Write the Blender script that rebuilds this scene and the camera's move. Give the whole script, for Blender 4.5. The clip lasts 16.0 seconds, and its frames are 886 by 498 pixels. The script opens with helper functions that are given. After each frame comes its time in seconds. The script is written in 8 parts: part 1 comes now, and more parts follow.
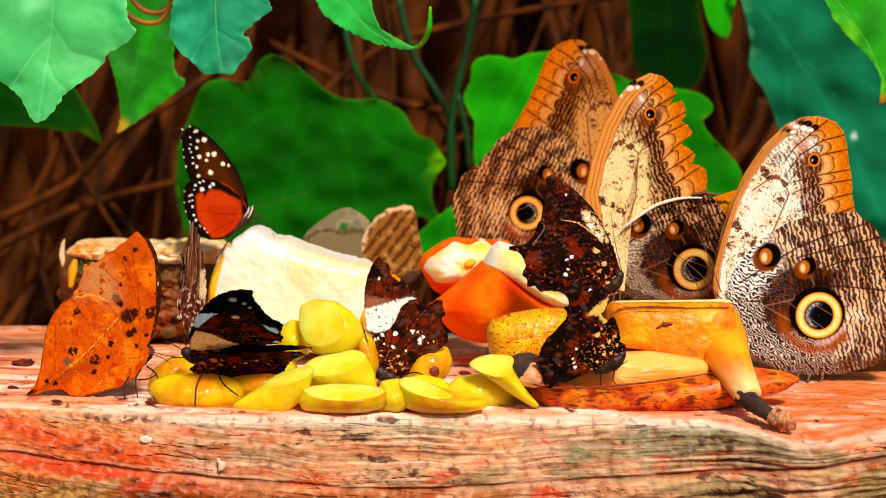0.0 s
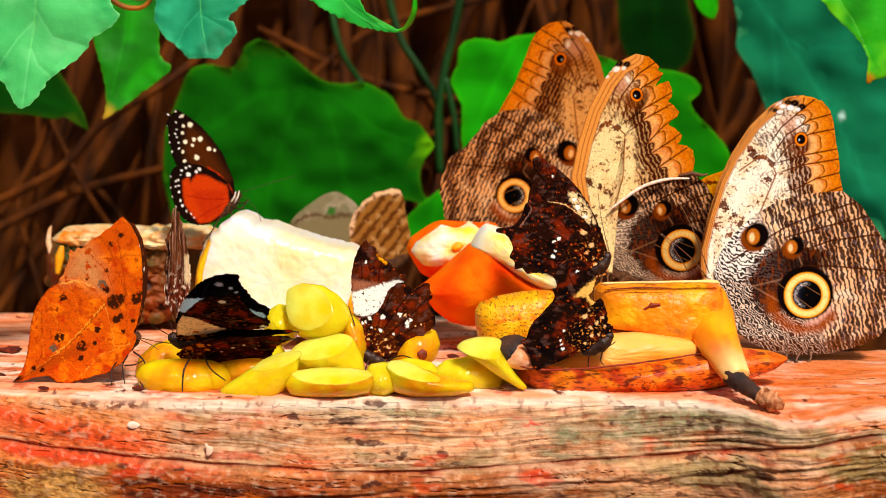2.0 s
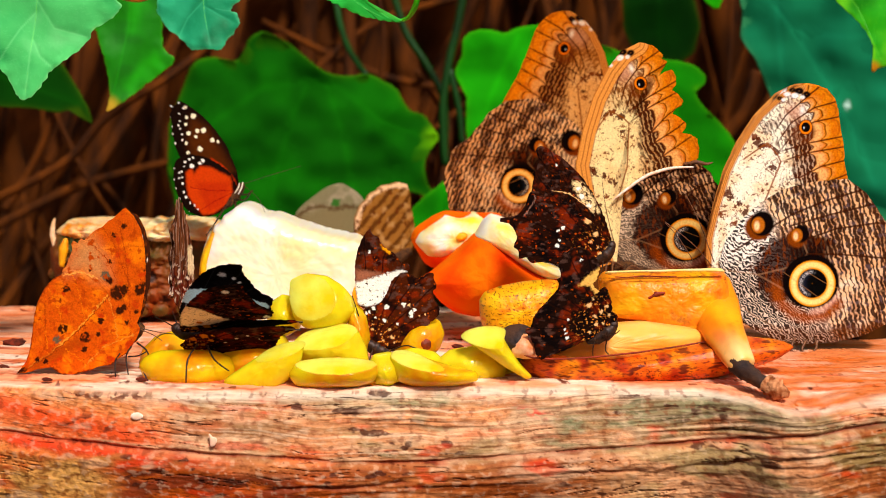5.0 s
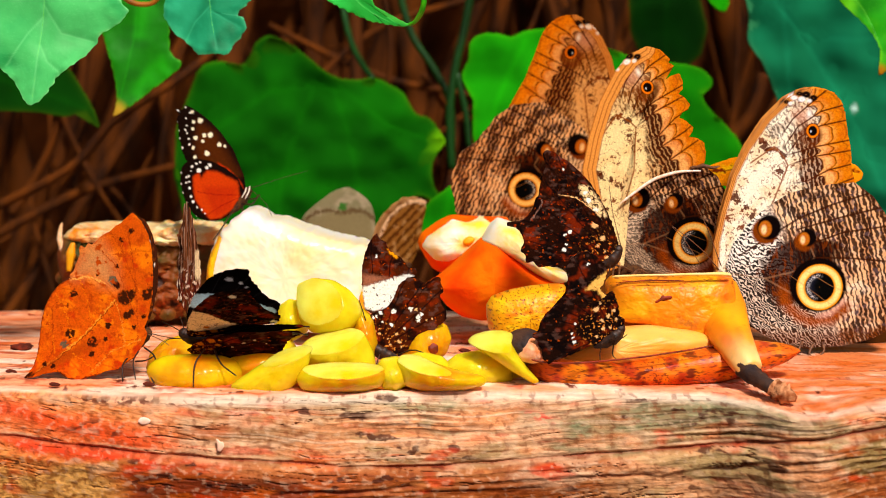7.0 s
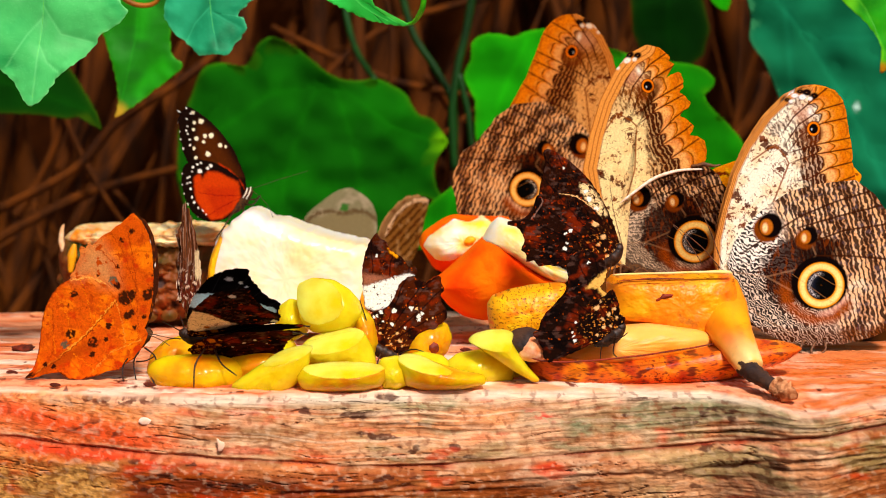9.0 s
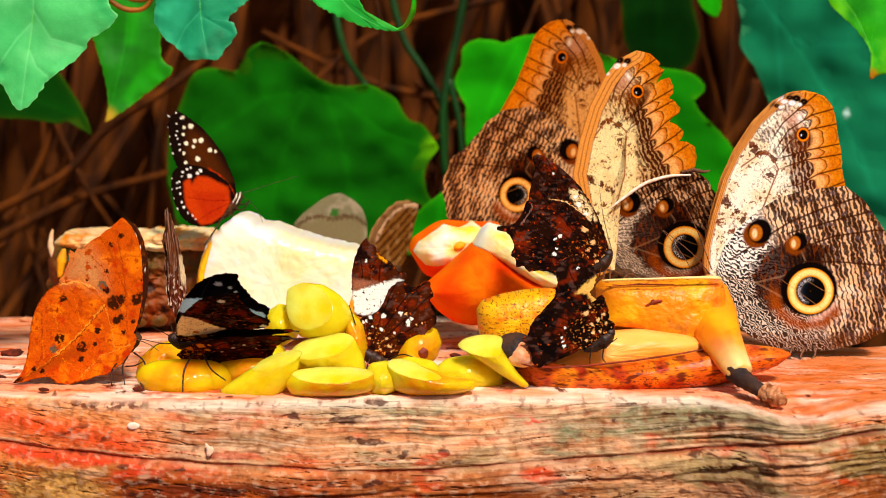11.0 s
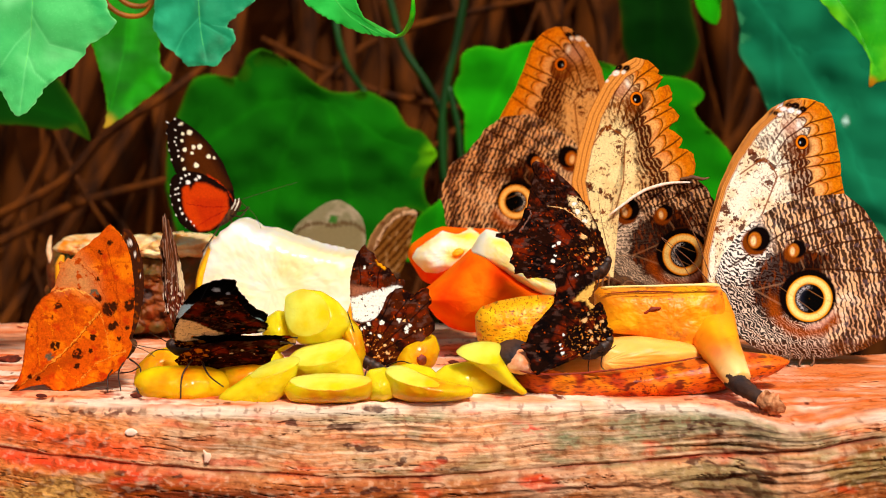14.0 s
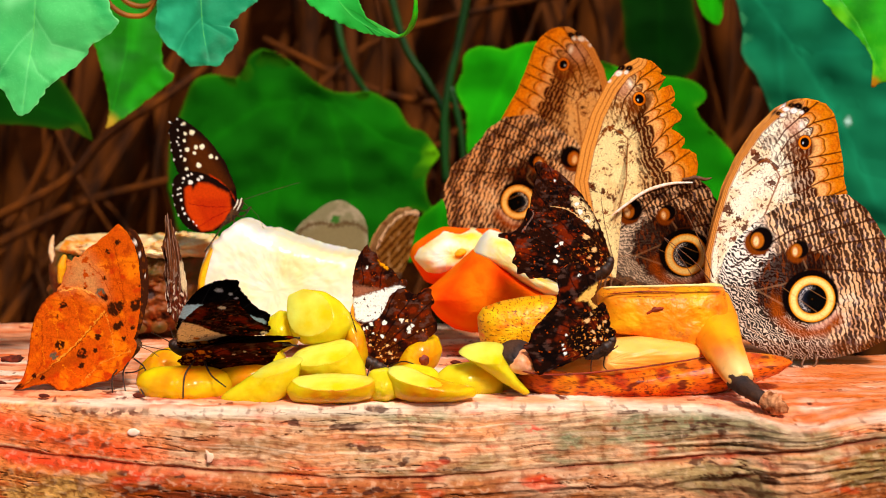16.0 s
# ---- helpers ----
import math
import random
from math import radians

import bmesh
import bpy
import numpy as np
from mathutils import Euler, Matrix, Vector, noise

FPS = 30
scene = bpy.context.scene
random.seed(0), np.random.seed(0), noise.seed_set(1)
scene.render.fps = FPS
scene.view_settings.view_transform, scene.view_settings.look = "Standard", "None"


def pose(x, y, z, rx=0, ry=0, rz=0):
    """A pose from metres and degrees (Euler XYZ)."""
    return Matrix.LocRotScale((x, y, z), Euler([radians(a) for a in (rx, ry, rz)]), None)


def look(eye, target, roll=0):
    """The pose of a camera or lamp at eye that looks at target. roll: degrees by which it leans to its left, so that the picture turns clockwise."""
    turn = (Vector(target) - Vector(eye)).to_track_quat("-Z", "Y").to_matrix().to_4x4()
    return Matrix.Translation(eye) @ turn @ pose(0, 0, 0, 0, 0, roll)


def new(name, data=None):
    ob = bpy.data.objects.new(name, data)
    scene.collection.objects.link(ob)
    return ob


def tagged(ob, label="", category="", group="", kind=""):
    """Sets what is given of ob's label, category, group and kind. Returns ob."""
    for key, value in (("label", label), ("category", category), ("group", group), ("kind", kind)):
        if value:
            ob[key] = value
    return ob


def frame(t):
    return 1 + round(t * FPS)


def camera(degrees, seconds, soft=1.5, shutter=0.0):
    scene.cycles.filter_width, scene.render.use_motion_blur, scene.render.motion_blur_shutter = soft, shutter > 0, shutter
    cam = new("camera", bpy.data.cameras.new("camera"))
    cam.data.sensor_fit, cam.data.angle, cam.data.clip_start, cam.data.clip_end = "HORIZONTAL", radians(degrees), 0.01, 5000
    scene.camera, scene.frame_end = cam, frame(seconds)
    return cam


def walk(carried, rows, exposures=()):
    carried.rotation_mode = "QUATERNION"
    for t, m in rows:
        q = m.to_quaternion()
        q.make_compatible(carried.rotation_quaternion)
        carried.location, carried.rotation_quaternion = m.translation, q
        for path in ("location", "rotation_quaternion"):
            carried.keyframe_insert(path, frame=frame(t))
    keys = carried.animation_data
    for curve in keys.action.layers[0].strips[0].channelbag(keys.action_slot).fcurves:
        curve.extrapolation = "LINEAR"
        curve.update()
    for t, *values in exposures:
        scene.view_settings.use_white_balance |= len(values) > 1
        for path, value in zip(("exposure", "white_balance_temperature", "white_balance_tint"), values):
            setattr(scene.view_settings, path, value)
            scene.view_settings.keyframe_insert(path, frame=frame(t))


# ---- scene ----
cam = camera(26, 16.0, soft=0.75)
cam.data.dof.use_dof = True
cam.data.dof.focus_distance = 0.706
cam.data.dof.aperture_fstop = 15.5
walk(cam, [
    (0, look((-0.0038, -0.7030, 0.1080), (-0.00102, -0.00514, 0.05393), 0.883)),
    (0.5, look((-0.0031, -0.7023, 0.1077), (-0.00590, -0.00471, 0.05024), 0.816)),
    (1, look((-0.0022, -0.7025, 0.1079), (-0.00437, -0.00482, 0.05065), 0.663)),
    (1.5, look((-0.0015, -0.7016, 0.1069), (0.00180, -0.00399, 0.04957), 0.538)),
    (2, look((-0.0017, -0.7016, 0.1069), (0.00387, -0.00414, 0.04760), 0.393)),
    (2.5, look((-0.0025, -0.7014, 0.1067), (0.00181, -0.00389, 0.04836), 0.314)),
    (3, look((-0.0017, -0.7013, 0.1065), (0.00000, -0.00369, 0.04872), 0.234)),
    (3.5, look((-0.0003, -0.7010, 0.1057), (0.00045, -0.00338, 0.04763), 0.113)),
    (4, look((-0.0008, -0.7003, 0.1056), (0.00129, -0.00297, 0.04477), 0.062)),
    (4.2, look((-0.0007, -0.7002, 0.1051), (0.00151, -0.00286, 0.04374), 0.107)),
    (6.5, look((0.0007, -0.6997, 0.1040), (0.00396, -0.00215, 0.04517), 0.049)),
    (7, look((0.0000, -0.7000, 0.1050), (0.00000, -0.00256, 0.04523), 0.000)),
    (7.5, look((0.0009, -0.6996, 0.1042), (-0.00139, -0.00206, 0.04563), -0.051)),
    (8, look((0.0011, -0.7000, 0.1044), (-0.00315, -0.00249, 0.04561), -0.134)),
    (8.5, look((0.0019, -0.6997, 0.1037), (-0.00181, -0.00222, 0.04494), -0.201)),
    (11, look((0.0033, -0.6994, 0.1030), (0.00368, -0.00164, 0.04675), -0.131)),
    (11.5, look((0.0032, -0.6985, 0.1031), (0.00370, -0.00071, 0.04718), -0.119)),
    (12, look((0.0028, -0.6991, 0.1030), (0.00343, -0.00114, 0.04957), -0.091)),
    (12.5, look((0.0021, -0.6995, 0.1035), (0.00351, -0.00137, 0.05202), -0.117)),
    (13, look((0.0022, -0.6990, 0.1029), (0.00350, -0.00082, 0.05298), -0.037)),
    (13.5, look((0.0031, -0.6989, 0.1027), (0.00326, -0.00080, 0.05065), 0.058)),
    (14, look((0.0035, -0.6988, 0.1026), (0.00422, -0.00088, 0.04916), -0.017)),
    (14.5, look((0.0029, -0.6988, 0.1024), (0.00487, -0.00074, 0.04975), 0.017)),
    (15, look((0.0030, -0.6985, 0.1024), (0.00486, -0.00058, 0.04905), 0.027)),
    (15.5, look((0.0036, -0.6981, 0.1023), (0.00447, -0.00026, 0.04757), 0.017)),
    (16, look((0.0030, -0.6985, 0.1025), (0.00328, -0.00050, 0.04918), 0.014)),
], exposures=((0.0, 0.0, 6550, 19), (16.0, 0.0, 6550, 19)))

# ---- light: a bright hazy sky through greenhouse glass, and a broad soft sun ----
SUN_ELEVATION, SUN_TURN = 46, 20
world = bpy.data.worlds.new("sky")
scene.world = world
world.use_nodes = True
wn = world.node_tree
sky = wn.nodes.new("ShaderNodeTexSky")
sky.sky_type, sky.sun_disc = "NISHITA", False
sky.sun_elevation, sky.sun_rotation = radians(SUN_ELEVATION), radians(180 - SUN_TURN)
sky.air_density, sky.dust_density = 1.0, 4.0
wn.links.new(sky.outputs[0], wn.nodes["Background"].inputs[0])
wn.nodes["Background"].inputs[1].default_value = 0.066
sun = new("sun", bpy.data.lights.new("sun", "SUN"))
sun.data.energy, sun.data.angle, sun.data.color = 4.3, radians(9), (1.0, 0.93, 0.82)
sun.matrix_world = look((0.5 * math.sin(radians(SUN_TURN)), -0.5 * math.cos(radians(SUN_TURN)), 0.5 * math.tan(radians(SUN_ELEVATION))), (0, 0, 0))


# ---- colour and noise ----
def rgb(r, g, b):
    """Linear colour from 0..255 values."""
    c = np.array([(v / 255 / 12.92) if v <= 10 else ((v / 255 + 0.055) / 1.055) ** 2.4 for v in (r, g, b)])
    grey = c @ (0.3, 0.59, 0.11)
    return np.clip(grey + (c - grey) * 1.22, 0.002, 0.92)


def vnoise(x, y, seed=0):
    """Smooth gradient noise in about 0..1 over arrays."""
    x, y = np.asarray(x, float) + 17.3 * seed + 0.37, np.asarray(y, float) - 9.1 * seed + 0.61
    xi, yi = np.floor(x), np.floor(y)
    fx, fy = x - xi, y - yi
    sx, sy = fx**3 * (fx * (6 * fx - 15) + 10), fy**3 * (fy * (6 * fy - 15) + 10)

    def slope(i, j):
        n = np.sin((xi + i) * 127.1 + (yi + j) * 311.7 + seed * 74.7) * 43758.5453
        a = (n - np.floor(n)) * 2 * math.pi
        return np.cos(a) * (fx - i) + np.sin(a) * (fy - j)
    low = slope(0, 0) * (1 - sx) + slope(1, 0) * sx
    high = slope(0, 1) * (1 - sx) + slope(1, 1) * sx
    return 0.5 + 0.92 * (low * (1 - sy) + high * sy)


def fbm(x, y, seed=0, octaves=4):
    total, amp, norm = 0, 1.0, 0
    for k in range(octaves):
        total = total + amp * vnoise(x * 2**k, y * 2**k, seed + 7 * k)
        norm += amp
        amp *= 0.55
    return total / norm


def step(a, b, x):
    t = np.clip((x - a) / (b - a), 0, 1)
    return t * t * (3 - 2 * t)


def line_distance(u, v, points, closed=False):
    """Distance of arrays of places to a line through the points."""
    best = np.full(u.shape, 1e9)
    pts = list(points) + ([points[0]] if closed else [])
    for (ax, ay), (bx, by) in zip(pts[:-1], pts[1:]):
        dx, dy = bx - ax, by - ay
        t = np.clip(((u - ax) * dx + (v - ay) * dy) / (dx * dx + dy * dy + 1e-9), 0, 1)
        best = np.minimum(best, (u - ax - t * dx) ** 2 + (v - ay - t * dy) ** 2)
    return np.sqrt(best)


def inside(u, v, points):
    """Signed distance to a closed outline, positive inside."""
    odd = np.zeros(u.shape, bool)
    pts = list(points)
    for (ax, ay), (bx, by) in zip(pts, pts[1:] + pts[:1]):
        if ay != by:
            odd ^= ((ay > v) != (by > v)) & (u < (bx - ax) * (v - ay) / (by - ay) + ax)
    return np.where(odd, 1, -1) * line_distance(u, v, pts, True)


def paint(u, v, base, layers, seed=0, wobble=0.5):
    """Colours from layers laid over one another: areas, spots, lines, speckle and ripples, with uneven edges."""
    col = np.tile(np.asarray(base, float), (u.size, 1))
    wu = u + wobble * (fbm(u * 0.9, v * 0.9, seed + 1, 3) - 0.5) * 3
    wv = v + wobble * (fbm(u * 0.9, v * 0.9, seed + 2, 3) - 0.5) * 3
    for n, (what, colour, *a) in enumerate(layers):
        if what == "area":
            m = step(-a[0], a[0], inside(wu, wv, a[1]))
        elif what == "spots":
            m = np.zeros(u.size)
            for x, y, r in a[0]:
                m = np.maximum(m, 1 - step(r * 0.78, r * 1.12, np.hypot(wu - x, wv - y)))
        elif what == "line":
            m = 1 - step(a[0] * 0.6, a[0] * 1.3, line_distance(wu, wv, a[1]))
        elif what == "speckle":
            m = step(a[1], a[1] + a[2], fbm(u / a[0], v / a[0], seed + 31 + n, 3))
        elif what == "ripple":
            ang, period, cut = a[0], a[1], a[2]
            c, s = math.cos(radians(ang)), math.sin(radians(ang))
            ph = (u * c + v * s) / period + 1.7 * fbm(u / period / 2.6, v / period / 2.6, seed + 57 + n, 2)
            m = step(cut, cut + 0.25, 0.5 + 0.5 * np.sin(2 * math.pi * ph))
            if len(a) > 3:
                m = m * step(-1.5, 1.5, inside(wu, wv, a[3]))
            if len(a) > 4:
                m = m * a[4]
        else:
            m = a[0](u, v)
        col = col * (1 - m[:, None]) + np.asarray(colour) * m[:, None]
    return np.clip(col, 0, 1)


# ---- materials ----
def material(name, colour=(0.5, 0.5, 0.5), second=None, scale=60.0, rough=0.6, bump=0.0, bump_scale=400.0, attribute="", stretch=(1, 1, 1),
             spots=None, spot_scale=200.0, spot_size=0.25, subsurface=0.0, transmission=0.0, coat=0.0, radius=0.004, sheen=0.0, island=0.0, spec=0.35, shade=(0.82, 1.1), ior=1.45):
    m = bpy.data.materials.new(name)
    m.use_nodes = True
    t = m.node_tree
    n, link = t.nodes, t.links.new
    b = n["Principled BSDF"]
    b.inputs["Roughness"].default_value = rough
    b.inputs["Specular IOR Level"].default_value = spec
    co = n.new("ShaderNodeTexCoord")
    mp = n.new("ShaderNodeMapping")
    mp.inputs["Scale"].default_value = stretch
    link(co.outputs["Object"], mp.inputs[0])
    no = n.new("ShaderNodeTexNoise")
    no.inputs["Scale"].default_value, no.inputs["Detail"].default_value = scale, 6
    link(mp.outputs[0], no.inputs["Vector"])
    mix = n.new("ShaderNodeMix")
    mix.data_type = "RGBA"
    ramp = n.new("ShaderNodeMapRange")
    ramp.inputs["From Min"].default_value, ramp.inputs["From Max"].default_value = 0.35, 0.65
    link(no.outputs[0], ramp.inputs[0])
    second = colour if second is None else second
    if attribute:
        at = n.new("ShaderNodeAttribute")
        at.attribute_name = attribute
        mix.blend_type = "MULTIPLY"
        mix.inputs[0].default_value = 1.0
        tint = n.new("ShaderNodeMapRange")
        tint.inputs["To Min"].default_value, tint.inputs["To Max"].default_value = shade
        link(no.outputs[0], tint.inputs[0])
        link(at.outputs["Color"], mix.inputs[6])
        link(tint.outputs[0], mix.inputs[7])
    else:
        mix.inputs[6].default_value, mix.inputs[7].default_value = (*colour, 1), (*second, 1)
        link(ramp.outputs[0], mix.inputs[0])
    out = mix.outputs[2]
    if spots is not None:
        vo = n.new("ShaderNodeTexVoronoi")
        vo.inputs["Scale"].default_value = spot_scale
        wob = n.new("ShaderNodeTexNoise")
        wob.inputs["Scale"].default_value = spot_scale * 0.5
        link(mp.outputs[0], wob.inputs["Vector"])
        add = n.new("ShaderNodeMath")
        add.operation = "MULTIPLY_ADD"
        link(wob.outputs[0], add.inputs[0])
        add.inputs[1].default_value = 1.3
        link(mp.outputs[0], vo.inputs["Vector"])
        link(vo.outputs["Distance"], add.inputs[2])
        cut = n.new("ShaderNodeMapRange")
        cut.inputs["From Min"].default_value, cut.inputs["From Max"].default_value = spot_size + 0.72, spot_size + 0.82
        cut.inputs["To Min"].default_value, cut.inputs["To Max"].default_value = 1, 0
        link(add.outputs[0], cut.inputs[0])
        m2 = n.new("ShaderNodeMix")
        m2.data_type = "RGBA"
        link(cut.outputs[0], m2.inputs[0])
        link(out, m2.inputs[6])
        m2.inputs[7].default_value = (*spots, 1)
        out = m2.outputs[2]
    if island:
        geo = n.new("ShaderNodeNewGeometry")
        hsv = n.new("ShaderNodeHueSaturation")
        vary = n.new("ShaderNodeMapRange")
        vary.inputs["To Min"].default_value, vary.inputs["To Max"].default_value = 1 - island, 1 + island
        link(geo.outputs["Random Per Island"], vary.inputs[0])
        link(vary.outputs[0], hsv.inputs["Value"])
        link(out, hsv.inputs["Color"])
        out = hsv.outputs[0]
    link(out, b.inputs["Base Color"])
    if bump:
        nb = n.new("ShaderNodeTexNoise")
        nb.inputs["Scale"].default_value, nb.inputs["Detail"].default_value = bump_scale, 5
        link(mp.outputs[0], nb.inputs["Vector"])
        bp = n.new("ShaderNodeBump")
        bp.inputs["Strength"].default_value, bp.inputs["Distance"].default_value = bump, 0.0006
        link(nb.outputs[0], bp.inputs["Height"])
        link(bp.outputs[0], b.inputs["Normal"])
    if subsurface:
        b.inputs["Subsurface Weight"].default_value = subsurface
        b.inputs["Subsurface Radius"].default_value = (radius, radius * 0.8, radius * 0.25)
        b.inputs["Subsurface Scale"].default_value = 1.0
    b.inputs["Transmission Weight"].default_value = transmission
    b.inputs["IOR"].default_value = ior
    b.inputs["Coat Weight"].default_value = coat
    b.inputs["Coat Roughness"].default_value = 0.15
    b.inputs["Sheen Weight"].default_value = sheen
    return m


M_WING = material("wing_scales", attribute="paint", scale=1500, rough=0.8, bump=0.3, bump_scale=2500, spec=0.05, shade=(0.55, 1.38), ior=1.15)
M_LEAF = material("leaf_surface", attribute="paint", scale=90, rough=0.5, bump=0.35, bump_scale=260, spec=0.2)
M_TRAY = material("carved_board", attribute="paint", scale=420, rough=0.66, bump=0.9, bump_scale=520, stretch=(0.4, 1, 1), spec=0.2, shade=(0.45, 1.45))
M_PEEL = material("painted_banana_skin", attribute="paint", scale=300, rough=0.42, bump=0.2, bump_scale=500, subsurface=0.12)
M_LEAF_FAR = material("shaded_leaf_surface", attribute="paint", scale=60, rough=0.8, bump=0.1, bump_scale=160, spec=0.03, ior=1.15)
M_BODY = material("dark_hairy_body", rgb(45, 26, 14), rgb(90, 58, 32), 900, 0.8, 0.8, 2600)
M_LIMB = material("thin_black_limb", rgb(22, 14, 10), rgb(60, 36, 22), 900, 0.5)
M_PALE_LIMB = material("pale_limb", rgb(120, 84, 60), rgb(70, 44, 30), 900, 0.5)
M_ROOT = material("dry_root_bark", rgb(92, 52, 14), rgb(38, 21, 6), 70, 0.85, 0.7, 300, stretch=(1, 1, 0.25), island=0.2, spec=0.1)
M_SOIL = material("dark_soil", rgb(40, 21, 6), rgb(78, 42, 11), 14, 0.95, 0.9, 60, spec=0.05)
M_STEM = material("green_stem", rgb(5, 46, 4), rgb(10, 64, 6), 60, 0.5, 0.2)
M_GRAPE = material("grape_flesh", rgb(255, 238, 112), rgb(255, 202, 46), 75, 0.2, 0.35, 160, subsurface=0.6, radius=0.02, ior=1.2, transmission=0.12, coat=0.3, spec=0.5)
M_GRAPE_OLD = material("browning_grape_flesh", rgb(255, 222, 100), rgb(255, 150, 30), 60, 0.2, 0.4, 160, subsurface=0.6, radius=0.02, ior=1.2, transmission=0.12, coat=0.3, spec=0.5)
M_PINE = material("pineapple_flesh", rgb(255, 252, 240), rgb(252, 228, 180), 26, 0.4, 0.2, 160, subsurface=0.5, radius=0.006, coat=0.2)
M_PINE_EDGE = material("yellow_fruit_flesh", rgb(248, 196, 70), rgb(240, 160, 40), 60, 0.4, 0.5, 200, subsurface=0.4)
M_RIND = material("pineapple_rind", rgb(136, 68, 16), rgb(54, 58, 12), 60, 0.6, 1.0, 160, spots=rgb(50, 24, 10), spot_scale=110, spot_size=0.04)
M_ORANGE = material("orange_skin", rgb(255, 130, 0), rgb(255, 88, 0), 38, 0.6, 0.4, 900, spec=0.02, ior=1.15, subsurface=0.05, radius=0.002)
M_PITH = material("orange_flesh", rgb(255, 250, 232), rgb(255, 214, 110), 70, 0.4, 0.4, 300, subsurface=0.5)
M_BANANA = material("ripe_banana_skin", rgb(246, 176, 60), rgb(236, 132, 22), 46, 0.42, 0.15, 500, spots=rgb(150, 66, 12), spot_scale=420, spot_size=-0.12, subsurface=0.15, stretch=(0.6, 1, 1))
M_BANANA_CUT = material("banana_flesh", rgb(255, 206, 138), rgb(246, 158, 62), 40, 0.4, 0.4, 300, subsurface=0.5, stretch=(0.4, 1, 1))
M_STALK = material("blackened_stalk", rgb(22, 23, 28), rgb(74, 50, 36), 120, 0.7, 0.8, 500)
M_STALK_END = material("torn_stalk_end", rgb(226, 170, 130), rgb(130, 76, 48), 300, 0.8, 0.9, 900)
M_CRUMB = material("dry_crumb", rgb(110, 44, 16), rgb(60, 26, 12), 400, 0.9, 0.8, 900)
M_PEBBLE = material("pale_pebble", rgb(226, 170, 130), rgb(200, 130, 96), 200, 0.8, 0.4)
M_THORN = material("pale_dry_scale", rgb(250, 232, 206), rgb(224, 184, 140), 200, 0.6)


# ---- mesh helpers ----
def part(name, data, mat, parent=None, label=""):
    """One mesh object from a bmesh or a mesh, under a thing or a part."""
    if isinstance(data, bmesh.types.BMesh):
        me = bpy.data.meshes.new(name)
        data.to_mesh(me)
        data.free()
    else:
        me = data
    if mat is not None and not me.materials:
        me.materials.append(mat)
    ob = new(name, me)
    ob.parent = parent
    if label:
        ob["label"] = label
    return ob


def thing(name, m, label, category, group="", kind=""):
    ob = new(name)
    ob.matrix_basis = m
    return tagged(ob, label, category, group, kind)


def smooth(me, on=True):
    me.polygons.foreach_set("use_smooth", [on] * len(me.polygons))
    return me


def raw(name, verts, faces, colours=None, mat=None):
    me = bpy.data.meshes.new(name)
    me.from_pydata(np.asarray(verts).tolist(), [], faces)
    if colours is not None:
        at = me.color_attributes.new("paint", "FLOAT_COLOR", "POINT")
        at.data.foreach_set("color", np.concatenate([colours, np.ones((len(colours), 1))], 1).astype(np.float32).ravel())
    if mat is not None:
        me.materials.append(mat)
    return smooth(me)


def resample(points, n, soften=2):
    """A closed outline as n even points, corners softened a little."""
    p = np.array([q[:2] for q in points], float)
    d = np.hypot(*(np.roll(p, -1, 0) - p).T)
    s = np.r_[0, np.cumsum(d)]
    at = np.linspace(0, s[-1], n, endpoint=False)
    q = np.stack([np.interp(at, s, np.r_[p[:, k], p[0, k]]) for k in (0, 1)], 1)
    for _ in range(soften):
        q = 0.5 * q + 0.25 * (np.roll(q, 1, 0) + np.roll(q, -1, 0))
    return q


def grid_faces(n, m, start=0, flip=False):
    """Quads of m rings of n points each."""
    f = []
    for k in range(m - 1):
        a = start + k * n
        for i in range(n):
            j = (i + 1) % n
            f.append((a + i, a + j, a + n + j, a + n + i) if not flip else (a + i, a + n + i, a + n + j, a + j))
    return f


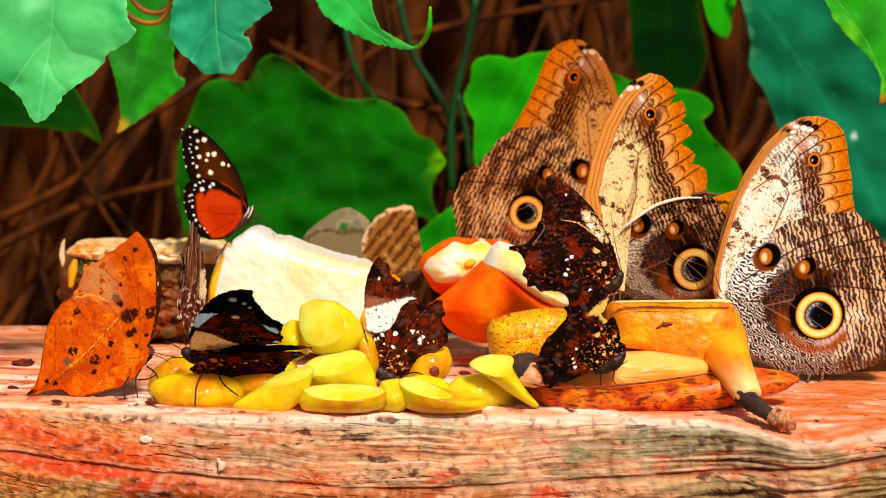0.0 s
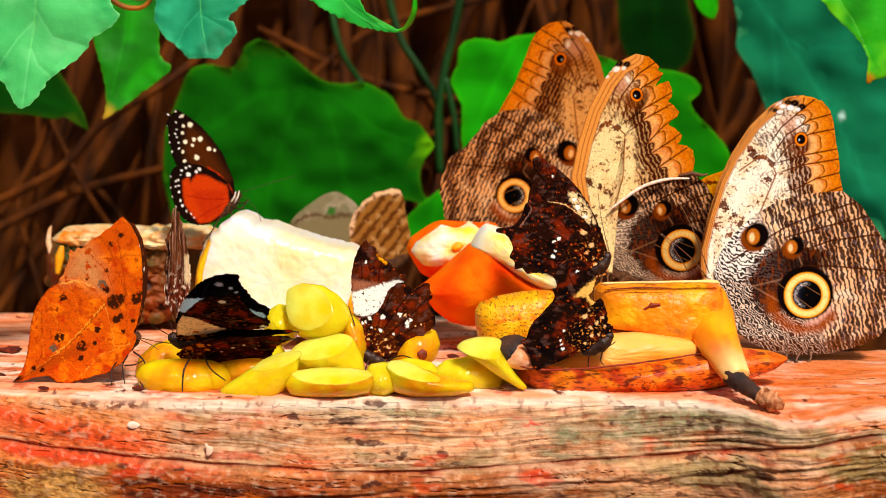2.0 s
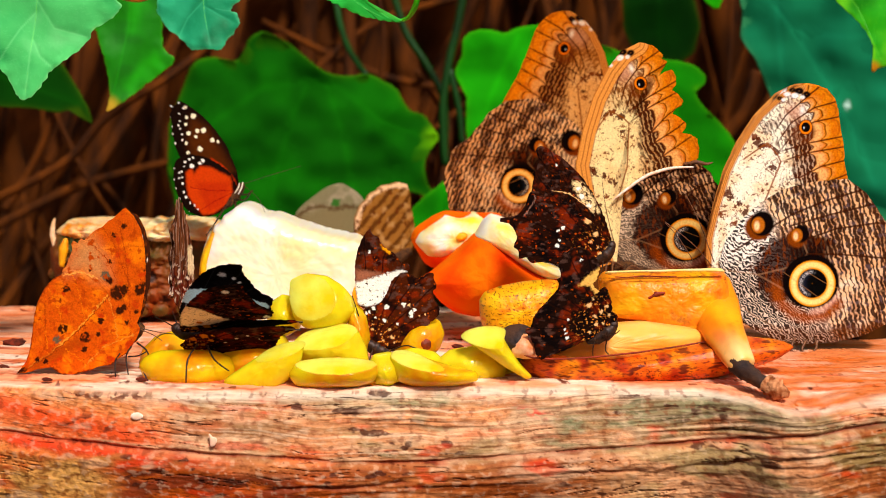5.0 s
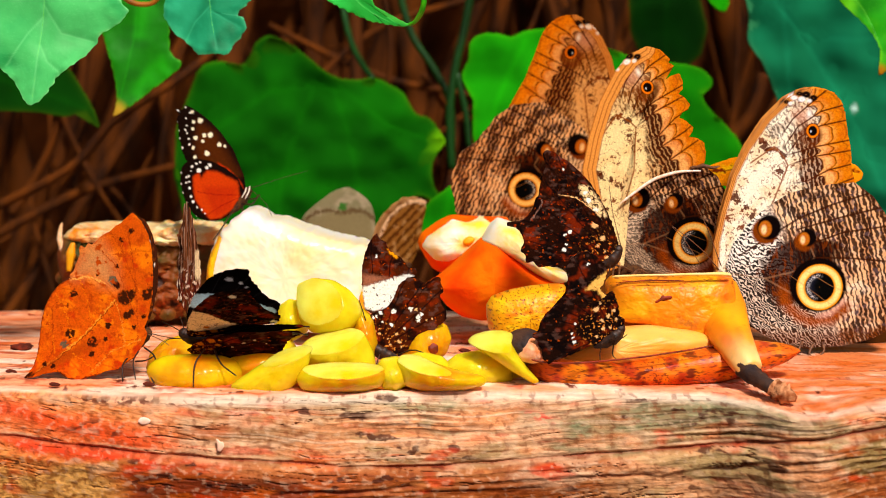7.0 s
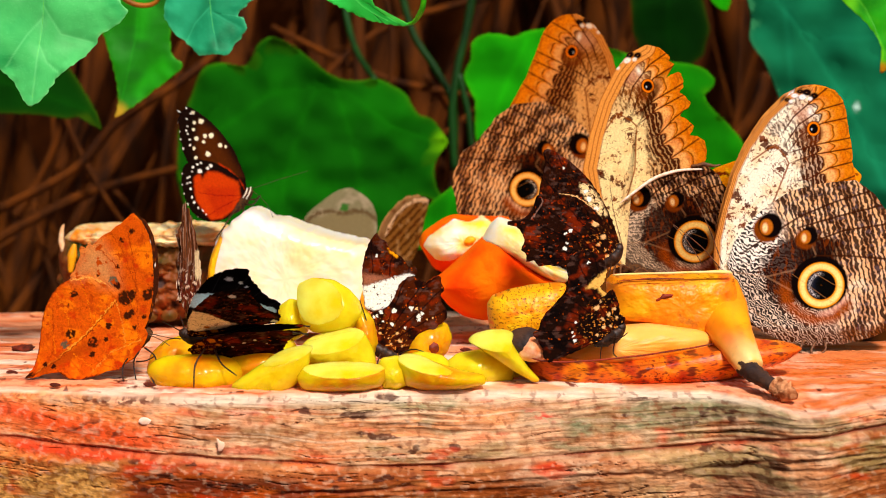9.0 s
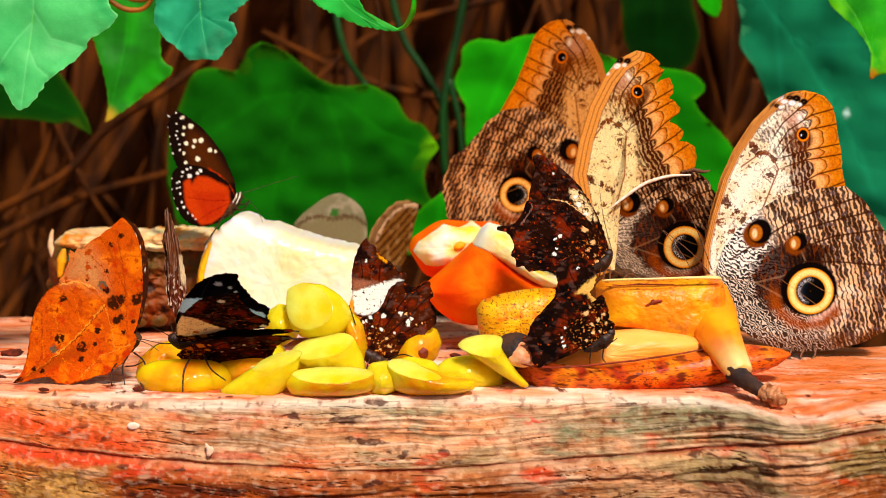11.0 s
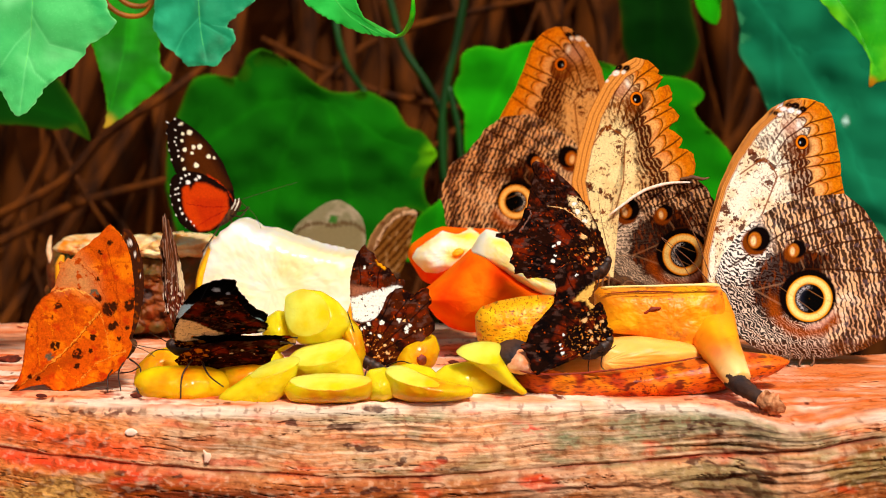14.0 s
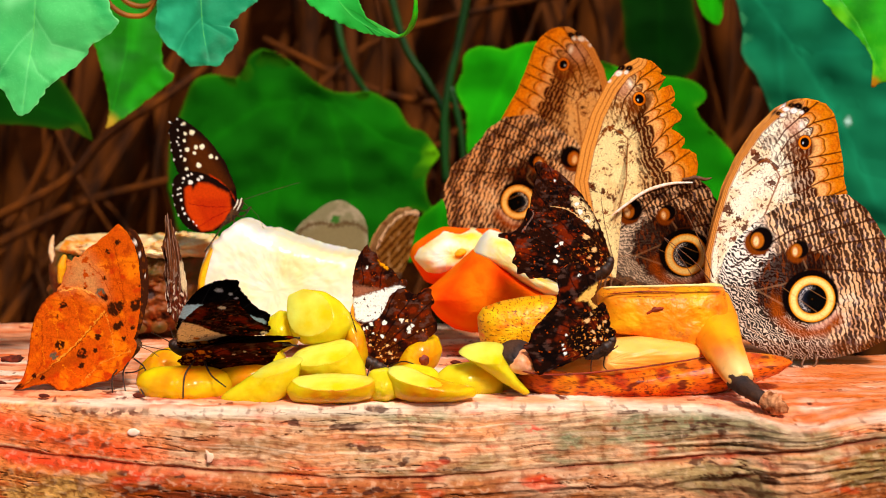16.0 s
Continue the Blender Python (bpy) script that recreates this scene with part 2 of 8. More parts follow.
def sheet(name, outline, front, back=None, centre=None, n=260, m=60, thick=0.2, relief=None, soften=2, ragged=0.0, seed=0, mat=None):
    """A thin two-sided sheet (wing or leaf blade) in the local XZ plane, mm to metres, painted on both sides. The front faces -y."""
    o = resample(outline, n, soften)
    if ragged:
        k = np.arange(n)
        o = o + ragged * (np.stack([vnoise(k * 0.31, k * 0 + seed, 5), vnoise(k * 0.31, k * 0 + seed, 9)], 1) - 0.5)
    c = np.array(centre if centre is not None else o.mean(0))
    rings = np.linspace(0.02, 1, m)
    g = (c + (o - c)[None] * rings[:, None, None]).reshape(-1, 2)
    r = np.repeat(rings, n)
    y = relief(g[:, 0], g[:, 1], r) if relief else np.zeros(len(g))
    edge = thick / 2 * np.clip((1 - r) * 12, 0.15, 1)
    fr = np.stack([g[:, 0], y - edge, g[:, 1]], 1)
    bk = np.stack([g[:, 0], y + edge, g[:, 1]], 1)
    N = len(g)
    cf = front(g[:, 0], g[:, 1])
    keep = np.unique(np.linspace(0, m - 1, m if back else max(6, m // 5)).astype(int))
    pick = (keep[:, None] * n + np.arange(n)).ravel()
    bk, m2 = bk[pick], len(keep)
    faces = grid_faces(n, m) + grid_faces(n, m2, N, True)
    rim, rim2 = (m - 1) * n, N + (m2 - 1) * n
    faces += [(rim + i, rim + (i + 1) % n, rim2 + (i + 1) % n, rim2 + i) for i in range(n)]
    faces += [tuple(range(n - 1, -1, -1)), tuple(range(N, N + n))]
    cb = back(g[pick, 0], g[pick, 1]) if back else cf[pick]
    return raw(name, np.concatenate([fr, bk]) * 0.001, faces, np.concatenate([cf, cb]), mat)


def lump(name, outline, depth, power=2.5, n=120, m=26, rough=0.0, seed=0, centre=None, soften=3, skew=0.0, back=1.0, grit=6.0, ragged=0.0):
    """A solid with the given outline (mm), swelling to the given half depth front and back."""
    o = resample(outline, n, soften)
    c = np.array(centre if centre is not None else o.mean(0))
    rings = np.sin(np.linspace(0.04, math.pi / 2, m))
    if ragged:
        k = np.arange(n)
        o = o + ragged * (np.stack([vnoise(k * 0.23, k * 0 + seed, 5), vnoise(k * 0.23, k * 0 + seed, 9)], 1) - 0.5)
    calm = o.copy()
    for _ in range(90):
        calm = 0.5 * calm + 0.25 * (np.roll(calm, 1, 0) + np.roll(calm, -1, 0))
    keep = (rings**4)[:, None, None]
    g = (c + ((o - c)[None] * keep + (calm - c)[None] * (1 - keep)) * rings[:, None, None]).reshape(-1, 2)
    r = np.repeat(rings, n)
    h = depth * np.clip(1 - r**power, 0, 1) ** (1 / power)
    bump = (fbm(g[:, 0] / grit, g[:, 1] / grit, seed, 4) - 0.5) * 2 * rough * np.clip((1 - r) * 4, 0, 1)
    sk = skew * (g[:, 1] - c[1])
    fr = np.stack([g[:, 0], -h + bump + sk, g[:, 1]], 1)
    bk = np.stack([g[:, 0], h * back + bump + sk, g[:, 1]], 1)
    N = len(g)
    faces = grid_faces(n, m) + grid_faces(n, m, N, True)
    rim, rim2 = (m - 1) * n, N + (m - 1) * n
    faces += [(rim + i, rim + (i + 1) % n, rim2 + (i + 1) % n, rim2 + i) for i in range(n)]
    faces += [tuple(range(n - 1, -1, -1)), tuple(range(N, N + n))]
    return raw(name, np.concatenate([fr, bk]) * 0.001, faces)


def painted(me, colours, mat):
    """Gives a solid its skin colours by place (mm across and up)."""
    co = np.empty(len(me.vertices) * 3)
    me.vertices.foreach_get("co", co)
    co = co.reshape(-1, 3) * 1000
    col = colours(co[:, 0], co[:, 2])
    at = me.color_attributes.new("paint", "FLOAT_COLOR", "POINT")
    at.data.foreach_set("color", np.concatenate([np.clip(col, 0, 1), np.ones((len(col), 1))], 1).astype(np.float32).ravel())
    me.materials.append(mat)
    return me


def sliced(me, name, normal, depth, mat):
    """Cuts a solid flat: what lies beyond the plane is pressed onto it, and the flat face becomes a mesh of its own."""
    co = np.empty(len(me.vertices) * 3)
    me.vertices.foreach_get("co", co)
    co = co.reshape(-1, 3)
    nrm = np.array(normal) / np.linalg.norm(normal)
    over_by = co @ nrm - depth * 0.001
    hit = over_by > 0
    co[hit] -= 0.84 * over_by[hit, None] * nrm
    me.vertices.foreach_set("co", co.ravel())
    faces = [tuple(p.vertices) for p in me.polygons if all(hit[i] for i in p.vertices)]
    used = sorted({i for f in faces for i in f})
    if not used:
        return None
    at = {i: k for k, i in enumerate(used)}
    return raw(name, co[used] + nrm * 0.00012, [tuple(at[i] for i in f) for f in faces], None, mat)


def tube(name, path, radii, sides=10, squash=(1, 1), facets=0.0, steps=6, wobble=0.0, seed=0):
    """A round or faceted tube through the points (metres), with a radius at each."""
    p = [Vector(q) for q in path]
    if len(radii) < len(p):
        radii = list(np.interp(np.linspace(0, 1, len(p)), np.linspace(0, 1, len(radii)), radii))
    pts, rad = [], []
    for i in range(len(p) - 1):
        a, b, c, d = p[max(i - 1, 0)], p[i], p[i + 1], p[min(i + 2, len(p) - 1)]
        for k in range(steps):
            t = k / steps
            pts.append(0.5 * (2 * b + (c - a) * t + (2 * a - 5 * b + 4 * c - d) * t * t + (3 * b - a - 3 * c + d) * t**3))
            rad.append(radii[i] * (1 - t) + radii[i + 1] * t)
    pts.append(p[-1])
    rad.append(radii[-1])
    verts, faces = [], []
    side = Vector((0, 1, 0.02))
    for i, q in enumerate(pts):
        along = (pts[min(i + 1, len(pts) - 1)] - pts[max(i - 1, 0)]).normalized()
        side = (side - along * side.dot(along))
        side = side.normalized() if side.length > 1e-4 else along.orthogonal().normalized()
        other = along.cross(side)
        for k in range(sides):
            a = 2 * math.pi * k / sides
            rr = rad[i] * (1 - facets * (0.5 + 0.5 * math.cos(5 * a)))
            if wobble:
                rr *= 1 + wobble * (noise.noise(Vector((i * 0.45, k * 0.8, seed))))
            verts.append(q + side * (math.cos(a) * rr * squash[0]) + other * (math.sin(a) * rr * squash[1]))
    for i in range(len(pts) - 1):
        for k in range(sides):
            j = (k + 1) % sides
            faces.append((i * sides + k, i * sides + j, (i + 1) * sides + j, (i + 1) * sides + k))
    faces += [tuple(range(sides - 1, -1, -1)), tuple(range((len(pts) - 1) * sides, len(pts) * sides))]
    return raw(name, [tuple(q) for q in verts], faces)


def local(path, m):
    """World places as places in the space of a thing at m."""
    inv = m.inverted()
    return [inv @ Vector(q) for q in path]


# ---- the feeding board: a thick carved plank with a rounded lip ----
LIP_X = [-0.40, -0.150, -0.112, -0.068, -0.016, 0.041, 0.092, 0.106, 0.114, 0.124, 0.147, 0.40]
LIP_Y = [-0.020, -0.040, -0.050, -0.052, -0.046, -0.041, -0.045, -0.056, -0.066, -0.071, -0.064, -0.05]
CRACK_X = [-0.40, -0.150, -0.12, -0.09, -0.05, -0.02, 0.012, 0.06, 0.09, 0.12, 0.15, 0.4]
CRACK_Z = [-0.012, -0.0165, -0.019, -0.021, -0.024, -0.026, -0.025, -0.022, -0.0185, -0.013, -0.009, -0.004]


def feeding_board():
    xs = np.concatenate([np.linspace(-0.40, -0.165, 40)[:-1], np.linspace(-0.165, 0.165, 900), np.linspace(0.165, 0.40, 40)[1:]])
    top = np.linspace(0, 1, 90) ** 0.7
    front = np.concatenate([np.linspace(0, 0.44, 165)[:-1], np.linspace(0.44, 1, 36)])
    lip = np.interp(xs, LIP_X, LIP_Y)
    for _ in range(3):
        lip = np.convolve(np.pad(lip, 4, mode="edge"), np.ones(9) / 9, "valid")
    crack = np.interp(xs, CRACK_X, CRACK_Z) + 0.0012 * (fbm(xs * 60, xs * 0, 3) - 0.5)
    X, T = np.meshgrid(xs, top)
    lipg = np.tile(lip, (len(top), 1))
    back = 0.205 - 0.118 * step(0.10, 0.165, xs) + 0.012 * (fbm(xs * 14, xs * 0, 8) - 0.5)
    Y = back + (lipg + 0.004 - back) * T
    Z = 0.0016 * (fbm(X * 40, Y * 60, 4) - 0.5) - 0.012 * step(0.93, 1.0, 1 - T) - 0.0012 * step(0.9, 1, T) ** 2
    Z = Z + 0.0012 * (fbm(X * 25, Y * 300, 6, 3) - 0.5) + 0.0007 * (fbm(X * 300, Y * 300, 7, 3) - 0.5)
    # a shallow hollow by the lip and its raised pale rim at one end
    dip = 0.0050 * np.exp(-((X - 0.124) / 0.017) ** 2)
    Z = Z - dip * step(0.80, 1.0, T)
    a_col_u, a_col_v = X.ravel(), Y.ravel()
    X2, S = np.meshgrid(xs, front)
    depth = 0.115
    Z2 = -0.0022 - depth * S**1.35 - 0.0050 * np.exp(-((X2 - 0.124) / 0.017) ** 2) * step(0.12, 0.0, S)
    c2 = np.tile(crack, (len(front), 1))
    lip2 = np.tile(lip, (len(front), 1))
    round_lip = 0.0035 * np.clip(1 - S / 0.03, 0, 1) ** 2
    bow = Z2 + 0.007 * np.cos(X2 * 14) + 0.003 * (fbm(X2 * 30, Z2 * 50, 12, 3) - 0.5)
    grain = fbm(X2 * 8, bow * 480, 21, 3) - 0.5
    fine = fbm(X2 * 60, bow * 1500, 22, 2) - 0.5
    pits = fbm(X2 * 330, Z2 * 420, 23, 3) - 0.5
    strong = 0.25 + 0.75 * step(-0.10, 0.0, X2) * step(0.25, 0.6, vnoise(X2 * 22, Z2 * 60, 77))
    groove = np.exp(-((Z2 - c2) / 0.0006) ** 2) * step(0.25, 0.6, fbm(X2 * 40, X2 * 0, 15, 2))
    second = c2 - 0.007 - 0.012 * step(0.0, 0.16, -X2) + 0.004 * (fbm(X2 * 30, X2 * 0, 31) - 0.5)
    groove2 = np.exp(-((Z2 - second) / 0.0007) ** 2) * step(0.45, 0.6, fbm(X2 * 25, X2 * 0, 33, 2))
    short = np.abs(fbm(X2 * 20, bow * 330, 35, 2) - 0.5)
    cracks = (1 - step(0.004, 0.014, short)) * step(0.52, 0.62, fbm(X2 * 22, Z2 * 90, 36, 2))
    combed = 0.5 + 0.5 * np.sin(2 * math.pi * (bow / 0.0030 + 2.6 * fbm(X2 * 11, Z2 * 60, 37, 4)))
    comb = step(-0.07, 0.0, X2) * step(0.42, 0.58, fbm(X2 * 13, Z2 * 60, 39, 2)) * step(-0.004, -0.007, Z2)
    below = step(0.0, 0.003, c2 - Z2)
    Y2 = lip2 + round_lip - 0.16 * np.minimum(-Z2, 0.04) - 0.0012 * np.sin(np.clip((Z2 / np.minimum(c2, -0.004)), 0, 1) * math.pi)
    Y2 = Y2 - 0.0005 * grain * strong - 0.0005 * fine * (0.3 + 0.7 * strong) - 0.0005 * pits + 0.0011 * groove + 0.0008 * groove2 + 0.0010 * cracks + 0.45 * np.clip(c2 - 0.006 - Z2, 0, 0.03) - 0.00045 * combed * comb - 0.0018 * below - 0.003 * (fbm(X2 * 26, Z2 * 60, 38, 3) - 0.5)
    X2 = X2 + 0 * Y2
    verts = np.concatenate([np.stack([X, Y, Z], -1).reshape(-1, 3), np.stack([X2, Y2, Z2], -1).reshape(-1, 3)])
    nx, rows = len(xs), len(top) + len(front)
    faces = [(r * nx + i, (r + 1) * nx + i, (r + 1) * nx + i + 1, r * nx + i + 1) for r in range(rows - 1) for i in range(nx - 1)]
    # underside and back close the board
    k = len(verts)
    ends = np.array([[xs[0], 0.205, -0.115], [xs[-1], 0.205, -0.115]])
    verts = np.concatenate([verts, ends])
    last = (rows - 1) * nx
    faces += [tuple([last + i for i in range(nx)] + [k + 1, k]), tuple([k, k + 1] + [i for i in range(nx - 1, -1, -1)])]
    faces += [tuple([k] + [r * nx for r in range(rows)]), tuple([k + 1] + [r * nx + nx - 1 for r in range(rows - 1, -1, -1)])]
    # stain and wear colours, with a lip highlight and a dimmer front painted in
    u, v = a_col_u, a_col_v
    big, streak = fbm(u * 22, v * 40, 41), fbm(u * 18, v * 150, 42)
    col = np.tile(rgb(236, 168, 132), (u.size, 1))

    def over(c, mask, colour):
        return c * (1 - mask[:, None]) + colour * mask[:, None]
    col = over(col, step(0.5, 0.62, big), rgb(250, 220, 196))
    col = over(col, 0.85 * step(0.54, 0.66, streak), rgb(208, 104, 54))
    col = over(col, 0.7 * step(0.62, 0.75, fbm(u * 60, v * 90, 43)), rgb(178, 74, 40))
    col = over(col, step(0.68, 0.74, fbm(u * 130, v * 160, 44)), rgb(96, 42, 24))
    col = over(col, 0.7 * step(0.06, 0.12, u) * step(0.3, 0.6, fbm(u * 16, v * 60, 46)), rgb(206, 112, 62))
    # pale highlight along the lip, painted on the top side
    near_lip = step(0.012, 0.002, v - np.tile(lip, (len(top), 1)).ravel())
    col = over(col, 0.8 * near_lip * step(0.3, 0.6, fbm(u * 40, v * 20, 45)), rgb(240, 214, 190))
    u, z, w = X2.ravel(), Z2.ravel(), bow.ravel()
    g, f = grain.ravel(), fine.ravel()
    n1, n2 = fbm(u * 24, w * 120, 51), fbm(u * 60, w * 300, 52)
    above, under = (Z2 - c2).ravel(), (c2 - Z2).ravel()
    c2f = np.tile(rgb(224, 158, 116), (u.size, 1))
    # worn grey-olive wood, peach ridges and red flushes above the long crack
    c2f = over(c2f, 0.85 * step(0.40, 0.56, fbm(u * 16 + 3, z * 60, 53)) * step(-0.105, -0.08, u), rgb(160, 140, 104))
    c2f = over(c2f, 0.75 * np.exp(-((u + 0.066) / 0.022) ** 2 - ((z + 0.013) / 0.007) ** 2), rgb(150, 120, 88))
    c2f = over(c2f, 0.6 * step(0.5, 0.64, n1), rgb(246, 200, 164))
    c2f = over(c2f, 0.5 * step(0.58, 0.7, fbm(u * 20 + 7, w * 90, 54)), rgb(226, 112, 62))
    c2f = over(c2f, 0.55 * step(0.66, 0.78, fbm(u * 40, z * 130, 55)), rgb(206, 74, 40))
    c2f = over(c2f, 0.65 * step(0.54, 0.66, fbm(u * 22 + 5, z * 75, 56)) * step(-0.04, 0.0, u), rgb(122, 140, 108))
    c2f = over(c2f, 0.4 * step(0.05, 0.2, -g) * strong.ravel(), rgb(146, 110, 82))
    c2f = over(c2f, 0.35 * step(0.5, 0.62, n2), rgb(150, 104, 74))
    c2f = over(c2f, 0.5 * step(0.10, 0.26, g), rgb(248, 214, 182))
    line = (comb * (1 - step(0.06, 0.34, combed))).ravel()
    c2f = over(c2f, 0.55 * line, rgb(84, 66, 50))
    # diagonal fine grain, flushed red, at the sandy end
    slant = 0.5 + 0.5 * np.sin(2 * math.pi * ((z + 0.35 * u) / 0.0016 + 1.2 * fbm(u * 40, z * 90, 57, 3)))
    end = step(-0.085, -0.105, u + 0.006 * (fbm(u * 60, z * 60, 58) - 0.5) * 4)
    c2f = over(c2f, 0.85 * end * step(0.0, 0.002, above), rgb(246, 162, 112))
    c2f = over(c2f, 0.4 * end * step(0.6, 0.85, slant), rgb(178, 92, 54))
    c2f = over(c2f, 0.8 * end * np.exp(-((above - 0.002 - 0.12 * (-0.09 - u)) / 0.004) ** 2), rgb(230, 84, 34))
    # below the crack: sandy crust, then dark orange-brown, then pinkish worn wood
    low = step(0.0, 0.0025, under)
    flush = step(-0.055, -0.10, u) * np.exp(-((under - 0.0025) / 0.0028) ** 2)
    c2f = over(c2f, 0.8 * low, rgb(186, 116, 76))
    c2f = over(c2f, 0.75 * low * step(0.46, 0.6, fbm(u * 30, w * 140, 59)), rgb(150, 78, 40))
    brown = step(-0.124, -0.108, u) * step(-0.010, -0.045, u) * step(0.003, 0.008, under)
    c2f = over(c2f, 0.92 * brown, rgb(116, 50, 14))
    c2f = over(c2f, 0.6 * brown * step(0.5, 0.6, fbm(u * 40, z * 160, 60)), rgb(196, 104, 36))
    sand = step(-0.104, -0.122, u) * step(0.001, 0.006, under)
    c2f = over(c2f, 0.9 * sand, rgb(244, 186, 122))
    c2f = over(c2f, 0.7 * sand * step(0.54, 0.62, fbm(u * 200, z * 240, 61)), rgb(136, 78, 36))
    c2f = over(c2f, 0.6 * low * step(0.56, 0.68, fbm(u * 34 + 2, z * 100, 63)) * step(-0.02, 0.03, u), rgb(246, 206, 172))
    c2f = over(c2f, 0.75 * low * step(0.045, 0.075, u) * step(0.135, 0.11, u), rgb(240, 186, 144))
    c2f = over(c2f, 0.5 * low * step(-0.03, 0.0, u) * step(0.055, 0.03, u) * step(0.4, 0.55, n1), rgb(126, 64, 32))
    c2f = over(c2f, 0.4 * step(0.5, 0.66, fbm(u * 12 + 1, z * 45, 66)) * step(-0.02, -0.09, u), rgb(240, 104, 54))
    c2f = over(c2f, 0.8 * np.exp(-((u - 0.034) / 0.006) ** 2 - ((z + 0.0085 + 0.25 * (u - 0.03)) / 0.0014) ** 2) * step(0.4, 0.55, fbm(u * 300, z * 500, 67, 2)), rgb(230, 40, 30))
    c2f = over(c2f, 0.6 * np.exp(-((u + 0.075) / 0.02) ** 2 - ((z + 0.0065) / 0.0012) ** 2) * step(0.42, 0.58, fbm(u * 90, z * 500, 68, 2)), rgb(204, 44, 30))
    c2f = over(c2f, 0.55 * low * step(0.05, 0.09, u) * step(0.48, 0.6, fbm(u * 30, z * 90, 69)), rgb(132, 140, 96))
    # the lip's highlight carried on in pale colour down the front edge
    c2f = over(c2f, 0.9 * step(0.0055, 0.002, -z) * step(0.2, 0.45, fbm(u * 30, z * 30, 64)) * step(-0.14, -0.08, u), rgb(252, 228, 206))
    c2f = over(c2f, 0.7 * flush * step(0.34, 0.55, fbm(u * 50, z * 130, 75, 3)), rgb(226, 74, 22))
    crust = step(-0.145, -0.125, u) * step(-0.070, -0.090, u) * np.exp(-((z + 0.0030 + 0.004 * (fbm(u * 90, u * 0, 76, 3) - 0.5)) / 0.0013) ** 2) * step(0.47, 0.54, fbm(u * 230, z * 520, 77, 3))
    c2f = over(c2f, 0.9 * crust, rgb(84, 36, 22))
    p = pits.ravel()
    c2f = over(c2f, 0.5 * step(0.10, 0.2, -p), rgb(120, 58, 34))
    chipped = step(0.64, 0.69, fbm(u * 110, z * 260, 71, 3)) * step(0.48, 0.58, fbm(u * 18, z * 50, 72, 2))
    c2f = over(c2f, 0.85 * chipped, rgb(70, 34, 24))
    c2f = over(c2f, 0.35 * step(0.64, 0.74, fbm(u * 50, z * 120, 73, 3)), rgb(250, 206, 172))
    c2f = over(c2f, 0.5 * step(0.66, 0.78, fbm(u * 40, z * 100, 74, 3)), rgb(226, 84, 44))
    c2f = over(c2f, 0.25 * step(0.08, 0.2, p), rgb(250, 212, 180))
    c2f = over(c2f, 0.6 * cracks.ravel(), rgb(104, 52, 32))
    c2f = over(c2f, 0.7 * np.exp(-((above - 0.0012) / 0.0006) ** 2) * step(0.35, 0.55, fbm(u * 50, u * 0, 65, 2)), rgb(250, 196, 158))
    c2f = over(c2f, np.clip(groove.ravel() * 0.75, 0, 1), rgb(132, 48, 22))
    c2f = over(c2f, 0.5 * np.clip(groove2.ravel(), 0, 1), rgb(128, 54, 28))
    # the less lit front face: its dimness is multiplied into the colours
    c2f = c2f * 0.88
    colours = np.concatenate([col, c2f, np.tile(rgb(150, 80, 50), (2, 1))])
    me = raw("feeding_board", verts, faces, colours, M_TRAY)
    return tagged(part("feeding_board", me, None), "carved reddish wooden feeding board with grey worn grain", "feeding board")


feeding_board()
for pts, size, mat, name, label in (
        ((-0.1667, 0.0550, 0.0064), 0.0030, M_CRUMB, "crumb", "dry brown crumb lying on the board"),
        ((-0.1856, 0.1700, 0.0046), 0.0024, M_PEBBLE, "pebble", "small pale round pebble on the board"),
        ((0.0085, 0.0500, 0.0052), 0.0016, M_CRUMB, "seed", "tiny dark fruit seed on the board"),
        ((-0.1581, -0.0050, 0.0038), 0.0014, M_CRUMB, "crumb", "dry brown crumb lying on the board"),
        ((-0.1032, -0.0350, 0.0006), 0.0014, M_CRUMB, "crumb", "dry brown crumb lying on the board"),
        ((-0.1362, -0.0350, 0.0010), 0.0013, M_CRUMB, "crumb", "dry brown crumb lying on the board")):
    bm = bmesh.new()
    bmesh.ops.create_icosphere(bm, subdivisions=3, radius=size)
    for q in bm.verts:
        q.co *= 1 + 0.5 * noise.noise(q.co * 600)
        q.co.z *= 0.55
        q.co.x *= 1.5
    ob = part(name, bm, mat)
    ob.location = (pts[0], pts[1], size * 0.4)
    smooth(ob.data)
    tagged(ob, label, name)


def chip(name, at, outline, colour, label):
    """A thin flake of pale paint or droppings on the board's front."""
    me = lump(name, outline, 0.5, 4, 30, 8)
    ob = part(name, me, material("flake_white", rgb(*colour), rgb(236, 196, 170), 300, 0.8))
    ob.location = at
    tagged(ob, label, "flake")


chip("flake", (-0.1017, -0.0535, -0.0092), [(-2.5, -0.2), (-1.5, 1.2), (0.4, 1.4), (2.3, 0.2), (1.1, -1.2), (-1.2, -1.4)], (246, 226, 210), "small pale flake stuck to the board's front")
chip("flake", (-0.0757, -0.0570, -0.0169), [(-1.5, 2.5), (-0.6, 2.3), (-0.2, 1.2), (1.4, 1.2), (1.5, -0.4), (0.4, -2.1), (-1.0, -2.3), (-0.8, 0.0)], (246, 206, 180), "small pale flake stuck to the board's front")

